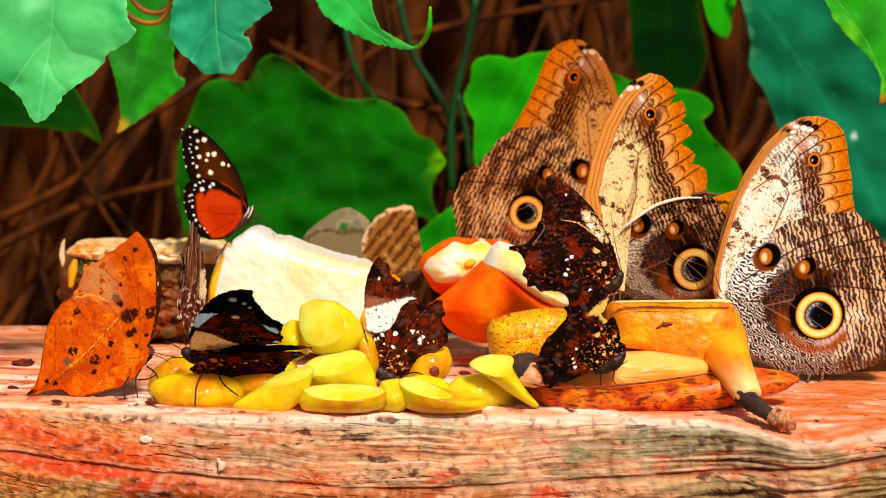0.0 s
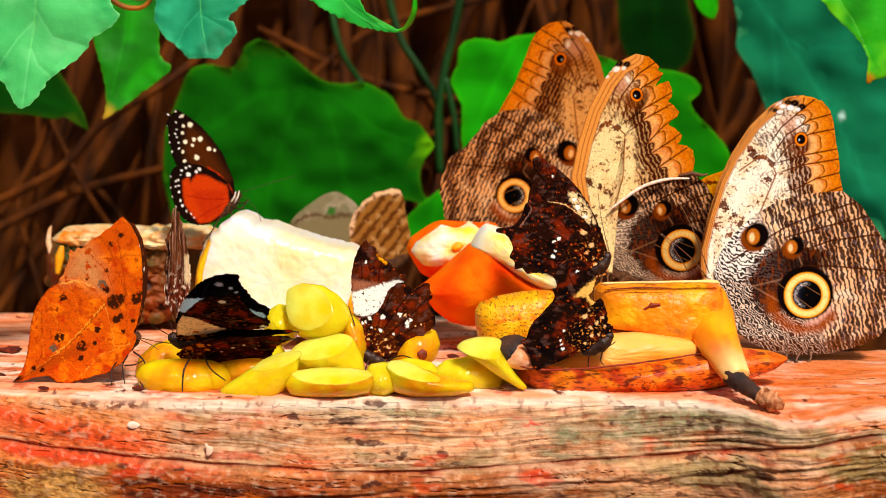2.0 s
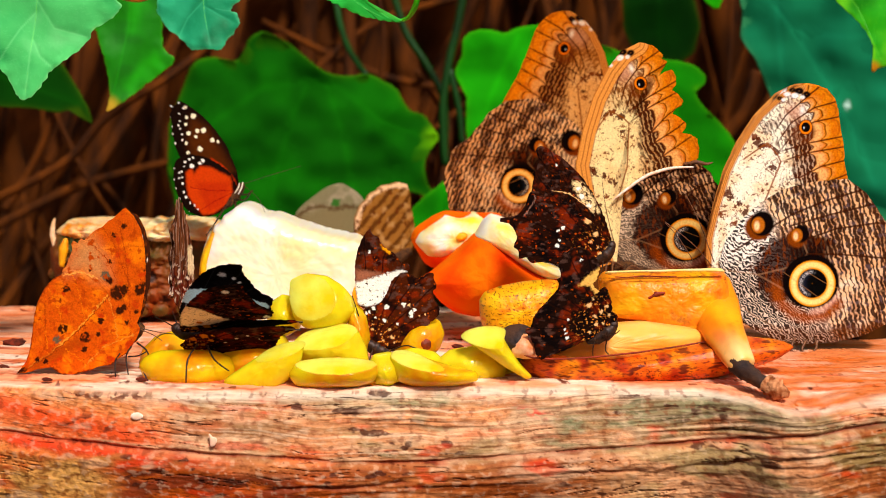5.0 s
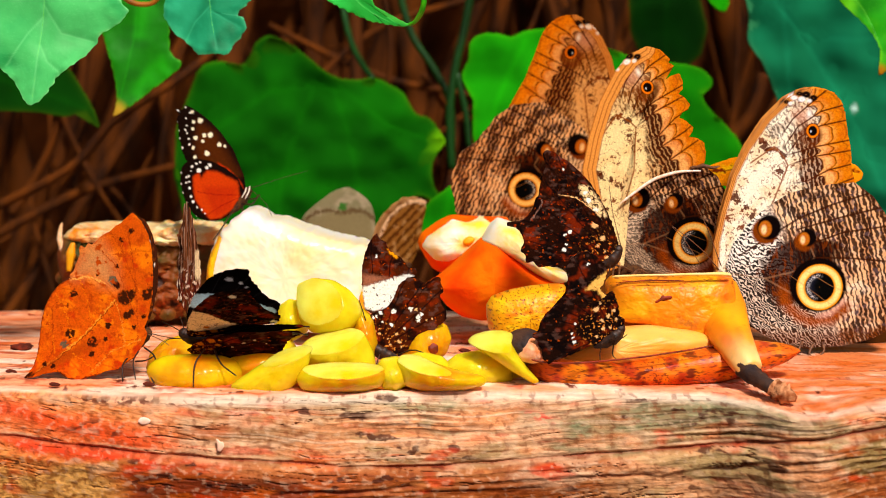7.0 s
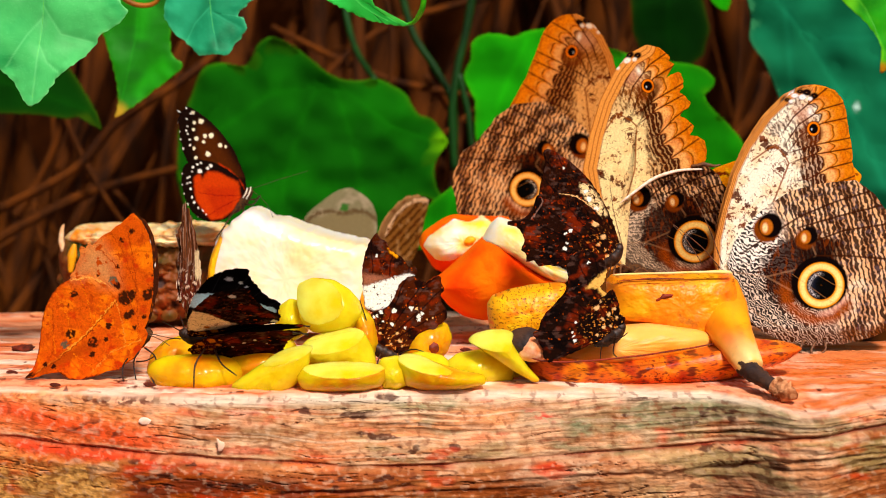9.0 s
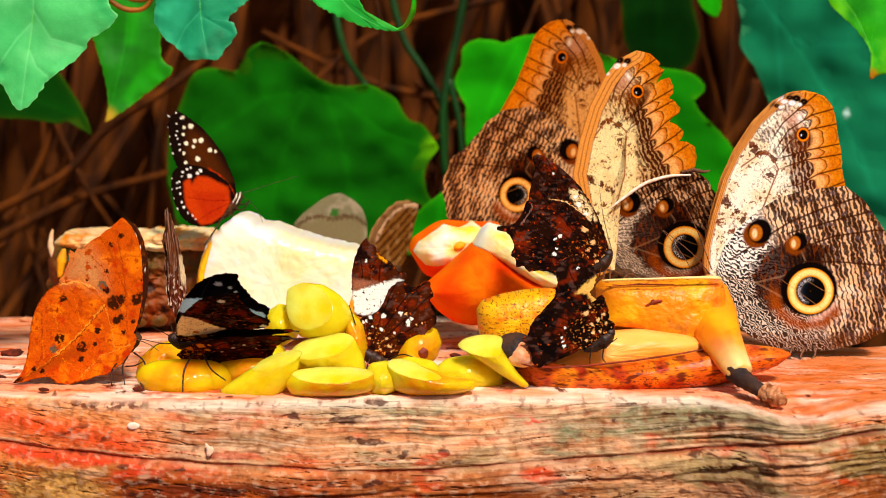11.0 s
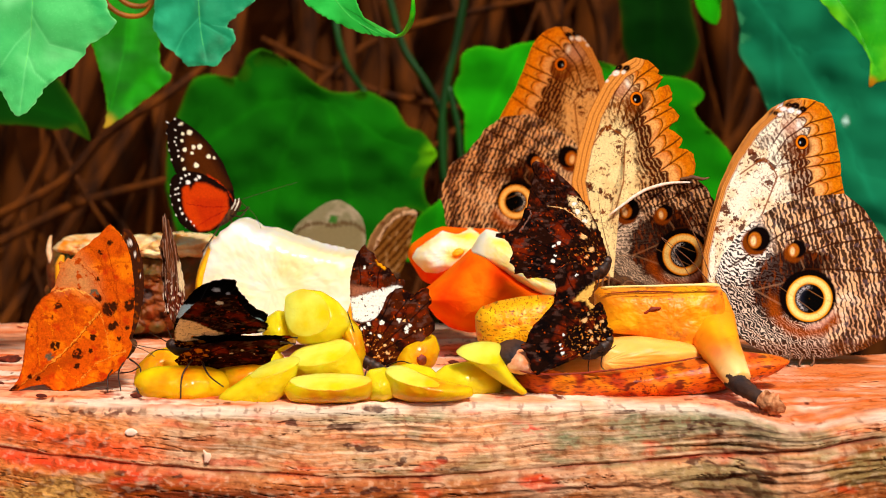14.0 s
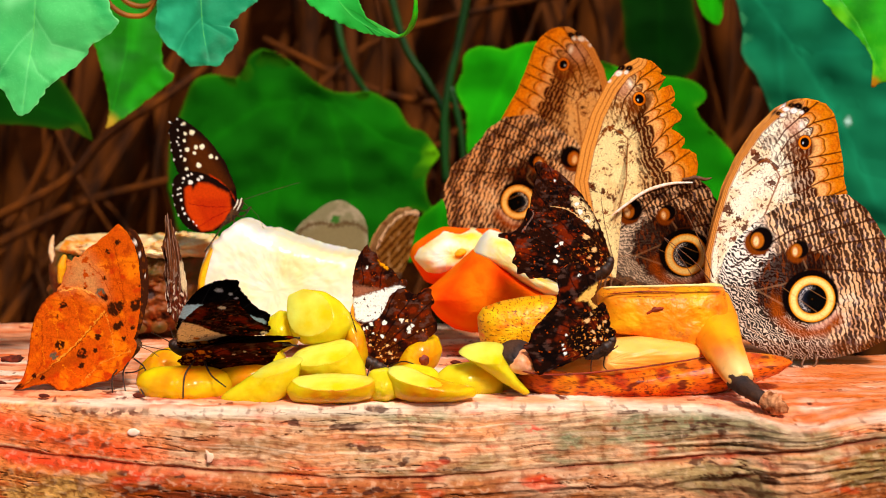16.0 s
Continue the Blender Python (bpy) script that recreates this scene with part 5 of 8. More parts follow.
def over(col, mask, colour):
    return col * (1 - mask[:, None]) + np.asarray(colour) * mask[:, None]


def ring(col, u, v, x, y, r0, r1, colour, sx=1.0, soft=0.25):
    d = np.hypot((u - x) / sx, v - y)
    return over(col, step(r0 - soft, r0 + soft, d) * (1 - step(r1 - soft, r1 + soft, d)), colour)


FORE_VEINS = [[(0, 0), (16.1, 22.9), (22.4, 39.0), (20.9, 41.9), (16.9, 46.3), (8.0, 40.0)], [(16.9, 46.3), (24.0, 57.0), (33.0, 65.0), (38.0, 69.0)], [(20.9, 41.9), (27.0, 50.0), (35.0, 54.5), (47.0, 57.0)],
              [(22.0, 43.0), (33.0, 46.3), (48.0, 49.2)], [(22.4, 39.0), (32.0, 42.4), (49.0, 45.2)], [(19.0, 31.0), (30.0, 33.0), (38.0, 37.2), (49.0, 40.0)], [(17.0, 25.0), (28.0, 28.0), (40.0, 31.0), (49.0, 34.5)],
              [(19.5, 44.2), (26.0, 54.0), (35.0, 60.0), (46.0, 63.0)], [(14.0, 20.0), (28.0, 21.5), (44.0, 26.0)]]
FORE_BLOTS = [(11.8, 48.4, 1.7), (13.0, 46.6, 2.0), (14.6, 45.4, 1.5), (17.6, 45.2, 1.2), (20.3, 43.0, 1.5), (19.2, 36.8, 1.3), (18.6, 35.2, 0.8), (1.8, 26.6, 1.9), (3.6, 25.0, 1.4), (-0.4, 18.8, 1.6), (6.5, 22.6, 1.1), (8.8, 19.2, 1.3), (4.6, 15.0, 1.0), (1.0, 12.0, 1.0)]


def owl_forewing(chart, costa, margin, seed, tone=1.0, size=1.0, orange=(206, 130, 64), rib=2.2, cell=(255, 244, 222), dusk=0.0):
    """Underside of an owl butterfly's forewing: cream cell with squiggles and blots, broken brown ripples, orange scalloped margin."""
    def go(uu, vv):
        u, v = chart(uu, vv)
        dc, dm = line_distance(uu, vv, costa), line_distance(uu, vv, margin)
        w = fbm(u / 3.0, v / 3.0, seed, 3) - 0.5
        w2 = fbm(u / 1.0, v / 1.0, seed + 1, 3) - 0.5
        slow = fbm(u / 9, v / 9, seed + 2, 3)
        dv = np.full(u.shape, 1e9)
        for q in FORE_VEINS[1:]:
            dv = np.minimum(dv, line_distance(u, v, q))
        dcell = line_distance(u, v, FORE_VEINS[0])
        col = np.tile(rgb(*cell), (u.size, 1))
        col = over(col, 0.55 * step(0.44, 0.68, slow), rgb(238, 204, 156))
        # fine specks and squiggled outlines in the cell
        squig = np.abs(fbm(u / 2.6, v / 2.6, seed + 3, 2) - 0.5)
        col = over(col, 0.85 * (1 - step(0.010, 0.030, squig)) * step(0.46, 0.54, fbm(u / 6, v / 6, seed + 4, 2)), rgb(112, 58, 24))
        col = over(col, 0.85 * step(0.66, 0.70, fbm(u / 1.5, v / 1.5, seed + 5, 2)) * step(0.40, 0.55, slow), rgb(104, 52, 20))
        for n, (x, y, r) in enumerate(FORE_BLOTS):
            d = np.hypot(u - x, (v - y) * 1.15) + 3.4 * w2 + 3.0 * w
            if n == 5:
                col = over(col, 0.8 * (1 - step(0.12, 0.34, np.abs(np.hypot((u - x) * 1.2, v - y) + 5 * w + 1.5 * w2 - 2.7))), rgb(120, 66, 30))
            col = over(col, 0.93 * (1 - step(r * 0.75, r * 1.1, d)), rgb(74, 32, 16) if n % 3 else rgb(110, 54, 30))
        # broken ripples beyond the cell: thin on cream at first, then a dense brown band against the margin
        outer = step(0.0, 3.0, (u - 21.5) * 0.55 + (v - 43.0) * 0.83 + 3 * w) + step(0.0, 3.5, u - 22.0 - 0.28 * (v - 30) + 4 * w)
        outer = np.clip(outer, 0, 1)
        rip = 0.5 + 0.5 * np.sin(2 * math.pi * (dm / 1.7 + 1.05 * fbm(u / 2.4, v / 2.4, seed + 6, 2)))
        stroke = step(0.36, 0.5, fbm(u / 1.5 + 0.4 * v, v / 1.5, seed + 7, 2))
        dense = step(23.0, 14.0, dm + 7 * w) * step(58, 50, v)
        dense = np.clip(dense + 0.45 * step(0.52, 0.6, fbm(u / 5, v / 5, seed + 8, 2)) + dusk, 0, 1)
        col = over(col, outer * 0.75 * dense, rgb(140, 84, 46))
        cutoff = 0.55 - 0.42 * dense + 0.5 * w2
        col = over(col, outer * (0.7 + 0.28 * dense) * np.clip(stroke + dense, 0, 1) * step(cutoff, cutoff + 0.2, rip), rgb(58, 27, 13))
        col = over(col, min(1.0, 2 * dusk) * 0.7 * outer * step(43, 51, v), rgb(178, 116, 64))
        lilac = np.exp(-(((u - 27.5) / 4.2) ** 2 + ((v - 58.5) / 3.6) ** 2))
        col = over(col, 0.8 * lilac, rgb(196, 150, 128))
        col = over(col, 0.95 * np.exp(-(((u - 30.3) / 0.8) ** 2 + ((v - 59.2) / 1.5) ** 2)), rgb(255, 246, 240))
        # orange margin in two scalloped rows, cut by the veins
        zig = dm - 2.3 * np.exp(-(dv / 1.1) ** 2) + 0.9 * w
        reach = 11.2 - 2.6 * step(50, 60, v)
        edge = step(reach + 0.3, reach - 0.3, zig)
        col = over(col, edge, rgb(*orange))
        col = over(col, 0.85 * edge * step(6.0, 8.5, zig), rgb(240, 190, 134))
        col = over(col, 0.45 * edge * step(3.2, 5.4, zig) * step(6.0, 5.6, zig), rgb(240, 180, 108))
        col = over(col, 0.35 * edge * step(0.0, 0.16, w2), rgb(170, 84, 30))
        col = over(col, 0.35 * edge * step(0.52, 0.64, fbm(u / 4, v / 4, seed + 10, 3)), rgb(184, 92, 34))
        for at, wd, k in ((reach, 0.42, 0.95), (5.9, 0.30, 0.85), (0.5, 0.4, 0.4)):
            col = over(col, k * np.exp(-((zig - at) / wd) ** 2), rgb(66, 26, 10))
        out = step(20, 27, u + 0.3 * v - 12)
        col = over(col, 0.9 * out * (1 - step(0.16, 0.44, dv)), rgb(74, 34, 14))
        col = over(col, 0.85 * (1 - step(0.16, 0.46, dcell)) * step(5, 14, v), rgb(128, 72, 34))
        # the ribbed leading edge
        col = over(col, step(rib, rib - 0.5, dc), rgb(218, 158, 100))
        for at in (0.2, rib * 0.38, rib * 0.68, rib * 0.98):
            col = over(col, 0.7 * np.exp(-((dc - at) / 0.2) ** 2), rgb(122, 60, 22))
        # small eye, and the black and white dashes by the tip
        x, y = 31.8, 52.4
        col = over(col, 0.75 * np.exp(-((np.hypot(u - x + 0.6, v - y + 1.6) - 3.4) / 1.2) ** 2) * step(56, 52, v), rgb(96, 46, 22))
        for r0, r1, c in ((0, 3.0 * size, (70, 30, 12)), (0, 2.7 * size, (224, 130, 50)), (0, 1.9 * size, (10, 6, 6))):
            col = ring(col, u, v, x, y, r0, r1, rgb(*c), 0.9, 0.2)
        col = ring(col, u, v, x - 0.7, y - 0.2, 0, 0.45 * size, rgb(190, 205, 225), 0.6)
        for x, y, r, sx in ((26.4, 66.8, 0.9, 1.6), (29.0, 66.4, 1.3, 1.4), (31.9, 65.1, 1.2, 1.3), (21.5, 63.6, 0.8, 1.4)):
            col = ring(col, u, v, x, y, 0, r, rgb(20, 9, 6), sx, 0.35)
        for x, y, r, sx in ((24.4, 65.2, 0.8, 1.6), (27.4, 64.6, 1.0, 1.4), (30.3, 64.0, 0.7, 1.2), (23.0, 63.0, 0.6, 1.2)):
            col = ring(col, u, v, x, y, 0, r, rgb(255, 250, 250), sx, 0.4)
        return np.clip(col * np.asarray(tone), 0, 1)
    return go


HIND_VEINS = [[(0, -3), (14, -5), (24, -2.6), (29, -1.0), (33.3, 3.1), (31.5, 7.2)], [(33.3, 3.1), (46, 3.0), (70, 1.0)], [(32, 8.6), (44, 13.0), (60, 15.3), (72, 15.0)], [(4, 4), (18, 13), (27, 18.6), (40, 24), (60, 30)],
              [(26, 14), (42, 18.6), (58, 22.5), (70, 24)], [(29, -1.0), (44, -7.0), (66, -12)], [(14, -5), (30, -14), (42, -18), (60, -22)], [(2, -8), (6, -16), (14, -22), (24, -27)]]


def owl_hindwing(chart, eye, seed, tone=1.0, dusk=0.0):
    """Underside of the hindwing in a common chart (mm from the root of a full-sized wing): zebra ripples by the body, rows of brown patches outward, and the great eye."""
    ex, ey, er = eye

    def go(uu, vv):
        u, v = chart(uu, vv)
        w = fbm(u / 3.5, v / 3.5, seed, 3) - 0.5
        w2 = fbm(u / 0.9, v / 0.9, seed + 1, 3) - 0.5
        far = np.clip(step(22, 33, u + 0.55 * v + 8 * w) + dusk, 0, 1)
        col = np.tile(rgb(255, 250, 240), (u.size, 1))
        col = over(col, far, rgb(238, 204, 168))
        col = over(col, 0.7 * far * step(0.48, 0.62, fbm(u / 6, v / 4, seed + 9, 3)), rgb(250, 234, 214))
        # zebra ripples by the body
        d1 = u * 0.45 + v * 0.9 + 3.2 * np.sin(u * 0.16 + 0.5) + 3 * w
        r1 = 0.5 + 0.5 * np.sin(2 * math.pi * (d1 / 1.5 + 0.8 * fbm(u / 1.7, v / 1.7, seed + 2, 2)))
        low = step(4, -8, v + 0.1 * u + 6 * w)
        r3 = 0.5 + 0.5 * np.sin(2 * math.pi * ((u * 0.75 + v * 0.66 + 3 * w) / 1.1 + 0.7 * fbm(u / 1.6, v / 1.6, seed + 3, 2)))
        r1 = r1 * (1 - low) + r3 * low
        col = over(col, 0.7 * low * (1 - 0.6 * far), rgb(204, 188, 170))
        c1 = 0.46 - 0.28 * low + 0.35 * w2
        col = over(col, 0.97 * (1 - far) * step(c1 + 0.04, c1 + 0.16, r1), rgb(12, 7, 6))
        # outward: upright broken strokes, in rows of dark patches between the veins
        fan = np.arctan2(v + 2, u - 8)
        span = np.hypot(u - 8, v + 2)
        r2 = 0.5 + 0.5 * np.sin(2 * math.pi * ((u + 0.25 * v) / 1.9 + 1.0 * fbm(u / 2.6, v / 2.6, seed + 4, 2)))
        patch = step(0.35, 0.75, 0.5 + 0.5 * np.sin(2 * math.pi * (span + 5 * w + 2.4 * np.abs(np.sin(fan * 8))) / 9.0 - 0.9))
        patch = np.clip(0.15 + patch * (0.5 + 0.5 * step(0.30, 0.52, fbm(u / 3.2, v / 3.2, seed + 5, 3))), 0, 1) * step(10, 17, span)
        pale = np.exp(-(((u - ex - 13) / 9) ** 2 + ((v - ey + 1) / 7) ** 2))
        patch = patch * (1 - 0.8 * pale)
        dusky = step(34, 48, u + 0.55 * v + 5 * w) * (1 - pale)
        col = over(col, 0.5 * far * dusky, rgb(204, 154, 110))
        col = over(col, 0.5 * far * step(0.30, 0.75, patch), rgb(122, 70, 38))
        c2 = 0.56 - 0.40 * patch - 0.08 * dusky + 0.5 * w2 + 0.25 * pale
        col = over(col, 0.93 * far * step(c2, c2 + 0.12, r2), rgb(32, 14, 8))
        col = over(col, 0.7 * far * step(0.72, 0.95, patch) * step(0.0, 0.1, w2), rgb(36, 18, 10))
        col = over(col, 0.5 * far * step(0.66, 0.72, fbm(u / 2.4, v / 2.4, seed + 12, 2)), rgb(96, 84, 92))
        col = over(col, 0.5 * far * step(52, 64, span + 6 * w) * step(-6, 2, v), rgb(84, 48, 28))
        # brown field from the lesser spots to the eye, an orange skirt under it
        de = np.hypot((u - ex + 4.0) * 0.80, v - ey - 5.0)
        field = step(er * 1.9, er * 1.5, de + 5 * w + 2 * w2) * step(5, -2, (u - ex) - 0.45 * (v - ey) + 4 * w) * step(-9, -3, v - ey - 0.5 * (u - ex) - 4)
        col = over(col, 0.96 * field, rgb(36, 15, 8))
        col = over(col, 0.4 * field * step(0.54, 0.64, fbm(u / 1.4, v / 4.0, seed + 11, 3)), rgb(134, 70, 32))
        col = over(col, 0.9 * field * np.exp(-(((u - ex + 1) / 8) ** 2 + ((v - ey - er - 2.4) / 3.4) ** 2)), rgb(18, 9, 6))
        arc = np.hypot(u - ex + 1, v - ey)
        skirt = np.exp(-((arc + 2 * w - er * 1.48) / (er * 0.24)) ** 2) * step(3, -4, v - ey + 0.55 * (u - ex))
        col = over(col, 0.85 * skirt * step(4, -3, v - ey), rgb(158, 86, 40))
        col = over(col, 0.5 * skirt * step(c1, c1 + 0.3, r1), rgb(70, 32, 14))
        col = over(col, 0.45 * np.exp(-((arc - er * 1.25) / (er * 0.12)) ** 2) * step(-2, -6, v - ey) * step(-4, 3, u - ex), rgb(226, 190, 180))
        hem = step(-24, -29, v - 0.0022 * (u - 30) ** 2)
        col = over(col, 0.6 * hem, rgb(120, 66, 34))
        col = over(col, 0.8 * hem * step(c1, c1 + 0.3, r1), rgb(40, 22, 14))
        for n, q in enumerate(HIND_VEINS):
            d = line_distance(u, v, q)
            dark = n in (1, 2, 3, 4)
            col = over(col, (0.9 if dark else 0.22) * (1 - step(0.2, 0.52, d)), rgb(52, 26, 14) if dark else rgb(196, 160, 128))
        # two lesser spots
        for x, y, r, inner in ((14.4, 14.3, 5.0, 3.1), (29.6, 10.3, 3.6, 2.6)):
            col = ring(col, u, v, x - 0.6, y - 0.8, 0, r + 0.2, rgb(112, 60, 30), 1.0, 0.7)
            col = ring(col, u, v, x + 0.9, y + 0.7, 0, r - 0.1, INK, 0.95, 0.6)
            col = ring(col, u, v, x - 0.6, y + 0.1, 0, inner, rgb(172, 108, 60), 0.82, 0.5)
            col = ring(col, u, v, x - 1.1, y - 0.2, 0, inner * 0.55, rgb(250, 218, 174), 0.6, 0.8)
        # the eye
        col = ring(col, u, v, ex - 0.6, ey + 0.8, 0, er * 1.17, INK, 1.05, 0.5)
        col = ring(col, u, v, ex, ey, 0, er, rgb(232, 160, 66), 1, 0.3)
        col = ring(col, u, v, ex, ey, er * 0.70, er * 0.93, rgb(255, 226, 160), 1, 0.5)
        col = ring(col, u, v, ex, ey, 0, er * 0.635, rgb(5, 4, 6), 1, 0.3)
        dd = np.hypot(u - ex, v - ey)
        cres = np.exp(-((dd - er * 0.50) / (er * 0.07)) ** 2) * step(0.1, -0.3, (u - ex) / er - 0.2 * (v - ey) / er)
        col = over(col, 0.95 * cres * step(0.50, 0.56, fbm(u / 0.5, v / 0.5, seed + 8, 2)), rgb(226, 234, 255))
        col = over(col, 0.3 * np.exp(-((dd - er * 0.38) / (er * 0.16)) ** 2) * step(0.0, -0.4, (u - ex) / er), rgb(40, 48, 70))
        for q in ([(30, -2), (40, -8), (54, -14)], [(24, -4), (38, -14), (44, -17)]):
            col = over(col, 0.45 * (1 - step(0.06, 0.2, line_distance(u, v, q))), rgb(170, 130, 90))
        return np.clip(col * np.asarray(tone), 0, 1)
    return go


def wing_relief(root, amount=0.8, seed=0):
    def go(u, v, r):
        ang = np.arctan2(v - root[1], u - root[0])
        dr = np.hypot(u - root[0], v - root[1])
        return amount * (0.05 * np.sin(ang * 44) * np.clip(dr / 30, 0, 1) + 0.9 * (fbm(u / 22, v / 22, seed, 2) - 0.5))
    return go


def wing(name, th, outline, front, back=None, centre=None, y=0.0, n=300, m=70, root=(0, 0), seed=0, label="", amount=0.7, soften=1, ragged=0.25):
    ob = part(name, sheet(name, outline, front, back, centre, n, m, 0.16, wing_relief(root, amount, seed), soften, ragged, seed, M_WING), None, th, label)
    ob.location = (0, y, 0)
    return ob


def limb(th, name, pts, r, mat=None):
    return part(name, tube(name, local(pts, th.matrix_basis), [r, r * 0.8, r * 0.6], 6, steps=4), mat or M_LIMB, th)


def trunk(th, pts, radii, head=True, mat=None):
    """Abdomen and thorax as one tapered tube, with a head."""
    q = local(pts, th.matrix_basis)
    part("body", tube("body", q, radii, 14, wobble=0.25), mat or M_BODY, th)
    if head:
        bm = bmesh.new()
        bmesh.ops.create_icosphere(bm, subdivisions=3, radius=radii[-1] * 1.05)
        for p in bm.verts:
            p.co *= 1 + 0.12 * noise.noise(p.co * 900)
        hd = part("head", bm, mat or M_BODY, th)
        smooth(hd.data)
        hd.location = q[-1]


EYE_MM = (35.3, -8.4, 9.0)


def WHOLE(u, v):
    """The full-sized wing is its own chart."""
    return u, v


GROUP_OWL = "owl butterflies with closed wings"

owl = thing("owl_butterfly", Matrix.Translation((0.1115, 0.0450, 0.0347)), "owl butterfly with cream wings closed and a great eyespot", "butterfly", GROUP_OWL)
COSTA = [(-6.1, -2.2), (-5.8, 8.8), (-3.3, 21.0), (0.9, 35.3), (6.0, 46.2), (13.5, 57.2), (22.1, 65.5), (29.3, 68.7)]
MARGIN = [(38.5, 68.1), (42.9, 63.3), (45.1, 53.9), (46.6, 42.9), (48.6, 30.9)]
FORE = [(-4.8, -3.3), (-6.4, 1.1), (-6.1, 8.8), (-3.3, 21.0), (0.9, 35.3), (6.0, 46.2), (13.5, 57.2), (22.1, 65.5), (28.6, 68.5), (34.1, 68.9), (39.8, 67.4), (42.9, 63.7), (44.3, 59.4), (45.3, 52.8), (45.6, 50.6), (46.5, 46.7), (47.1, 41.8), (46.9, 39.7), (48.5, 32.6), (45.8, 25.2), (32.7, 19.9), (19.6, 13.3), (8.8, 2.2), (1.4, -5.5)]
HIND = [(-1.3, 0.0), (1.2, 8.4), (7.5, 16.8), (15.1, 23.4), (22.7, 28.2), (32.5, 30.9), (41.3, 32.0), (48.3, 32.4), (52.3, 29.6), (55.7, 26.9), (59.5, 21.6), (63.6, 15.5), (67.2, 8.8), (70.6, -2.2), (70.0, -15.5), (64.4, -24.4), (55.6, -28.9), (44.6, -31.5), (31.4, -32.2), (20.3, -30.4), (12.5, -26.6), (6.0, -20.4), (1.9, -11.1)]
wing("forewing", owl, FORE, owl_forewing(WHOLE, COSTA, MARGIN, 11), None, [(20.4, 35.3)][0], 0.0, 860, 180, seed=1)
wing("hindwing", owl, HIND, owl_hindwing(WHOLE, EYE_MM, 12, (1.0, 0.96, 0.90)), None, [(34.2, -2.2)][0], -0.0009, 860, 180, seed=2)
far = wing("far_forewing", owl, FORE, owl_forewing(WHOLE, COSTA, MARGIN, 15), None, [(20.4, 35.3)][0], 0.003, 160, 20, seed=3)
far.rotation_euler = (0, radians(-1.2), 0)
far = wing("far_hindwing", owl, HIND, owl_hindwing(WHOLE, EYE_MM, 14), None, [(34.2, -2.2)][0], 0.004, 160, 20, seed=4)
trunk(owl, [(0.1442, 0.0520, 0.0036), (0.1374, 0.0520, 0.0072), (0.1261, 0.0520, 0.0162), (0.1175, 0.0520, 0.0263), (0.1108, 0.0490, 0.0326)], [0.0012, 0.0026, 0.0030, 0.0034, 0.0024])
for pts in ([(0.1404, 0.0440, 0.0049), (0.1384, 0.0420, 0.0007), (0.1409, 0.0400, -0.0012)], [(0.1449, 0.0440, 0.0042), (0.1428, 0.0420, 0.0007), (0.1442, 0.0400, -0.0010)], [(0.1482, 0.0440, 0.0047), (0.1485, 0.0420, 0.0018), (0.1464, 0.0400, -0.0005)], [(0.1102, 0.0430, 0.0305), (0.0985, 0.0300, 0.0327), (0.0844, 0.0200, 0.0333)], [(0.1113, 0.0430, 0.0283), (0.1007, 0.0300, 0.0286), (0.0887, 0.0200, 0.0307)]):
    limb(owl, "leg", pts, 0.0006, M_PALE_LIMB)
for pts in ([(0.1076, 0.0450, 0.0330), (0.0997, 0.0400, 0.0418), (0.0881, 0.0350, 0.0509)], [(0.1084, 0.0450, 0.0347), (0.1025, 0.0450, 0.0502), (0.0958, 0.0450, 0.0634)]):
    limb(owl, "antenna", pts, 0.00025, M_PALE_LIMB)

owl = thing("owl_butterfly", Matrix.Translation((0.0692, 0.0600, 0.0333)), "owl butterfly with torn orange-edged wings closed over the banana", "butterfly", GROUP_OWL)
COSTA = [(-3.8, -2.3), (-11.8, 24.8), (-14.2, 38.2), (-11.6, 51.6), (-7.6, 65.0), (-2.1, 76.1), (3.4, 83.2), (8.9, 86.5)]
MARGIN = [(15.6, 85.9), (21.7, 79.2), (24.2, 71.7), (27.0, 62.8), (29.3, 53.4), (35.0, 44.5), (35.1, 39.3)]
FORE = [(-3.8, -2.3), (-10.0, 15.8), (-13.2, 29.3), (-14.2, 38.2), (-11.6, 51.6), (-7.6, 65.0), (-2.1, 76.1), (3.4, 83.2), (10.8, 86.8), (16.0, 85.5), (20.1, 81.8), (19.5, 80.4), (21.8, 79.2), (17.1, 77.7), (14.9, 76.2), (16.6, 73.6), (16.7, 72.1), (20.5, 75.1), (23.7, 76.2), (25.3, 72.8), (25.2, 70.0), (23.6, 68.0), (25.7, 66.9), (28.2, 63.9), (27.3, 61.6), (24.8, 60.7), (24.0, 58.8), (26.4, 57.6), (29.5, 54.9), (29.0, 52.7), (27.7, 51.0), (30.9, 50.8), (33.8, 49.0), (34.7, 44.9), (34.4, 41.5), (32.4, 39.0), (25.0, 37.3), (18.3, 35.8), (12.7, 33.3), (7.8, 30.2), (3.4, 26.6), (0.7, 24.3), (-0.1, 15.8), (2.7, 0.0)]
HIND = [(-2.8, 15.8), (1.6, 26.6), (10.5, 32.6), (23.9, 38.2), (35.1, 39.1), (37.8, 36.9), (39.6, 35.5), (41.0, 32.4), (42.8, 30.2), (44.2, 20.3), (43.0, 9.0), (40.4, 1.1), (38.3, -4.5), (24.3, -4.5), (13.1, -2.7), (4.5, 1.1), (0.4, 6.8)]
CHART = similar([(30.5, 9.0)][0], [(8.3, 25.7)][0], (35.3, -8.4), (14.6, 13.6))
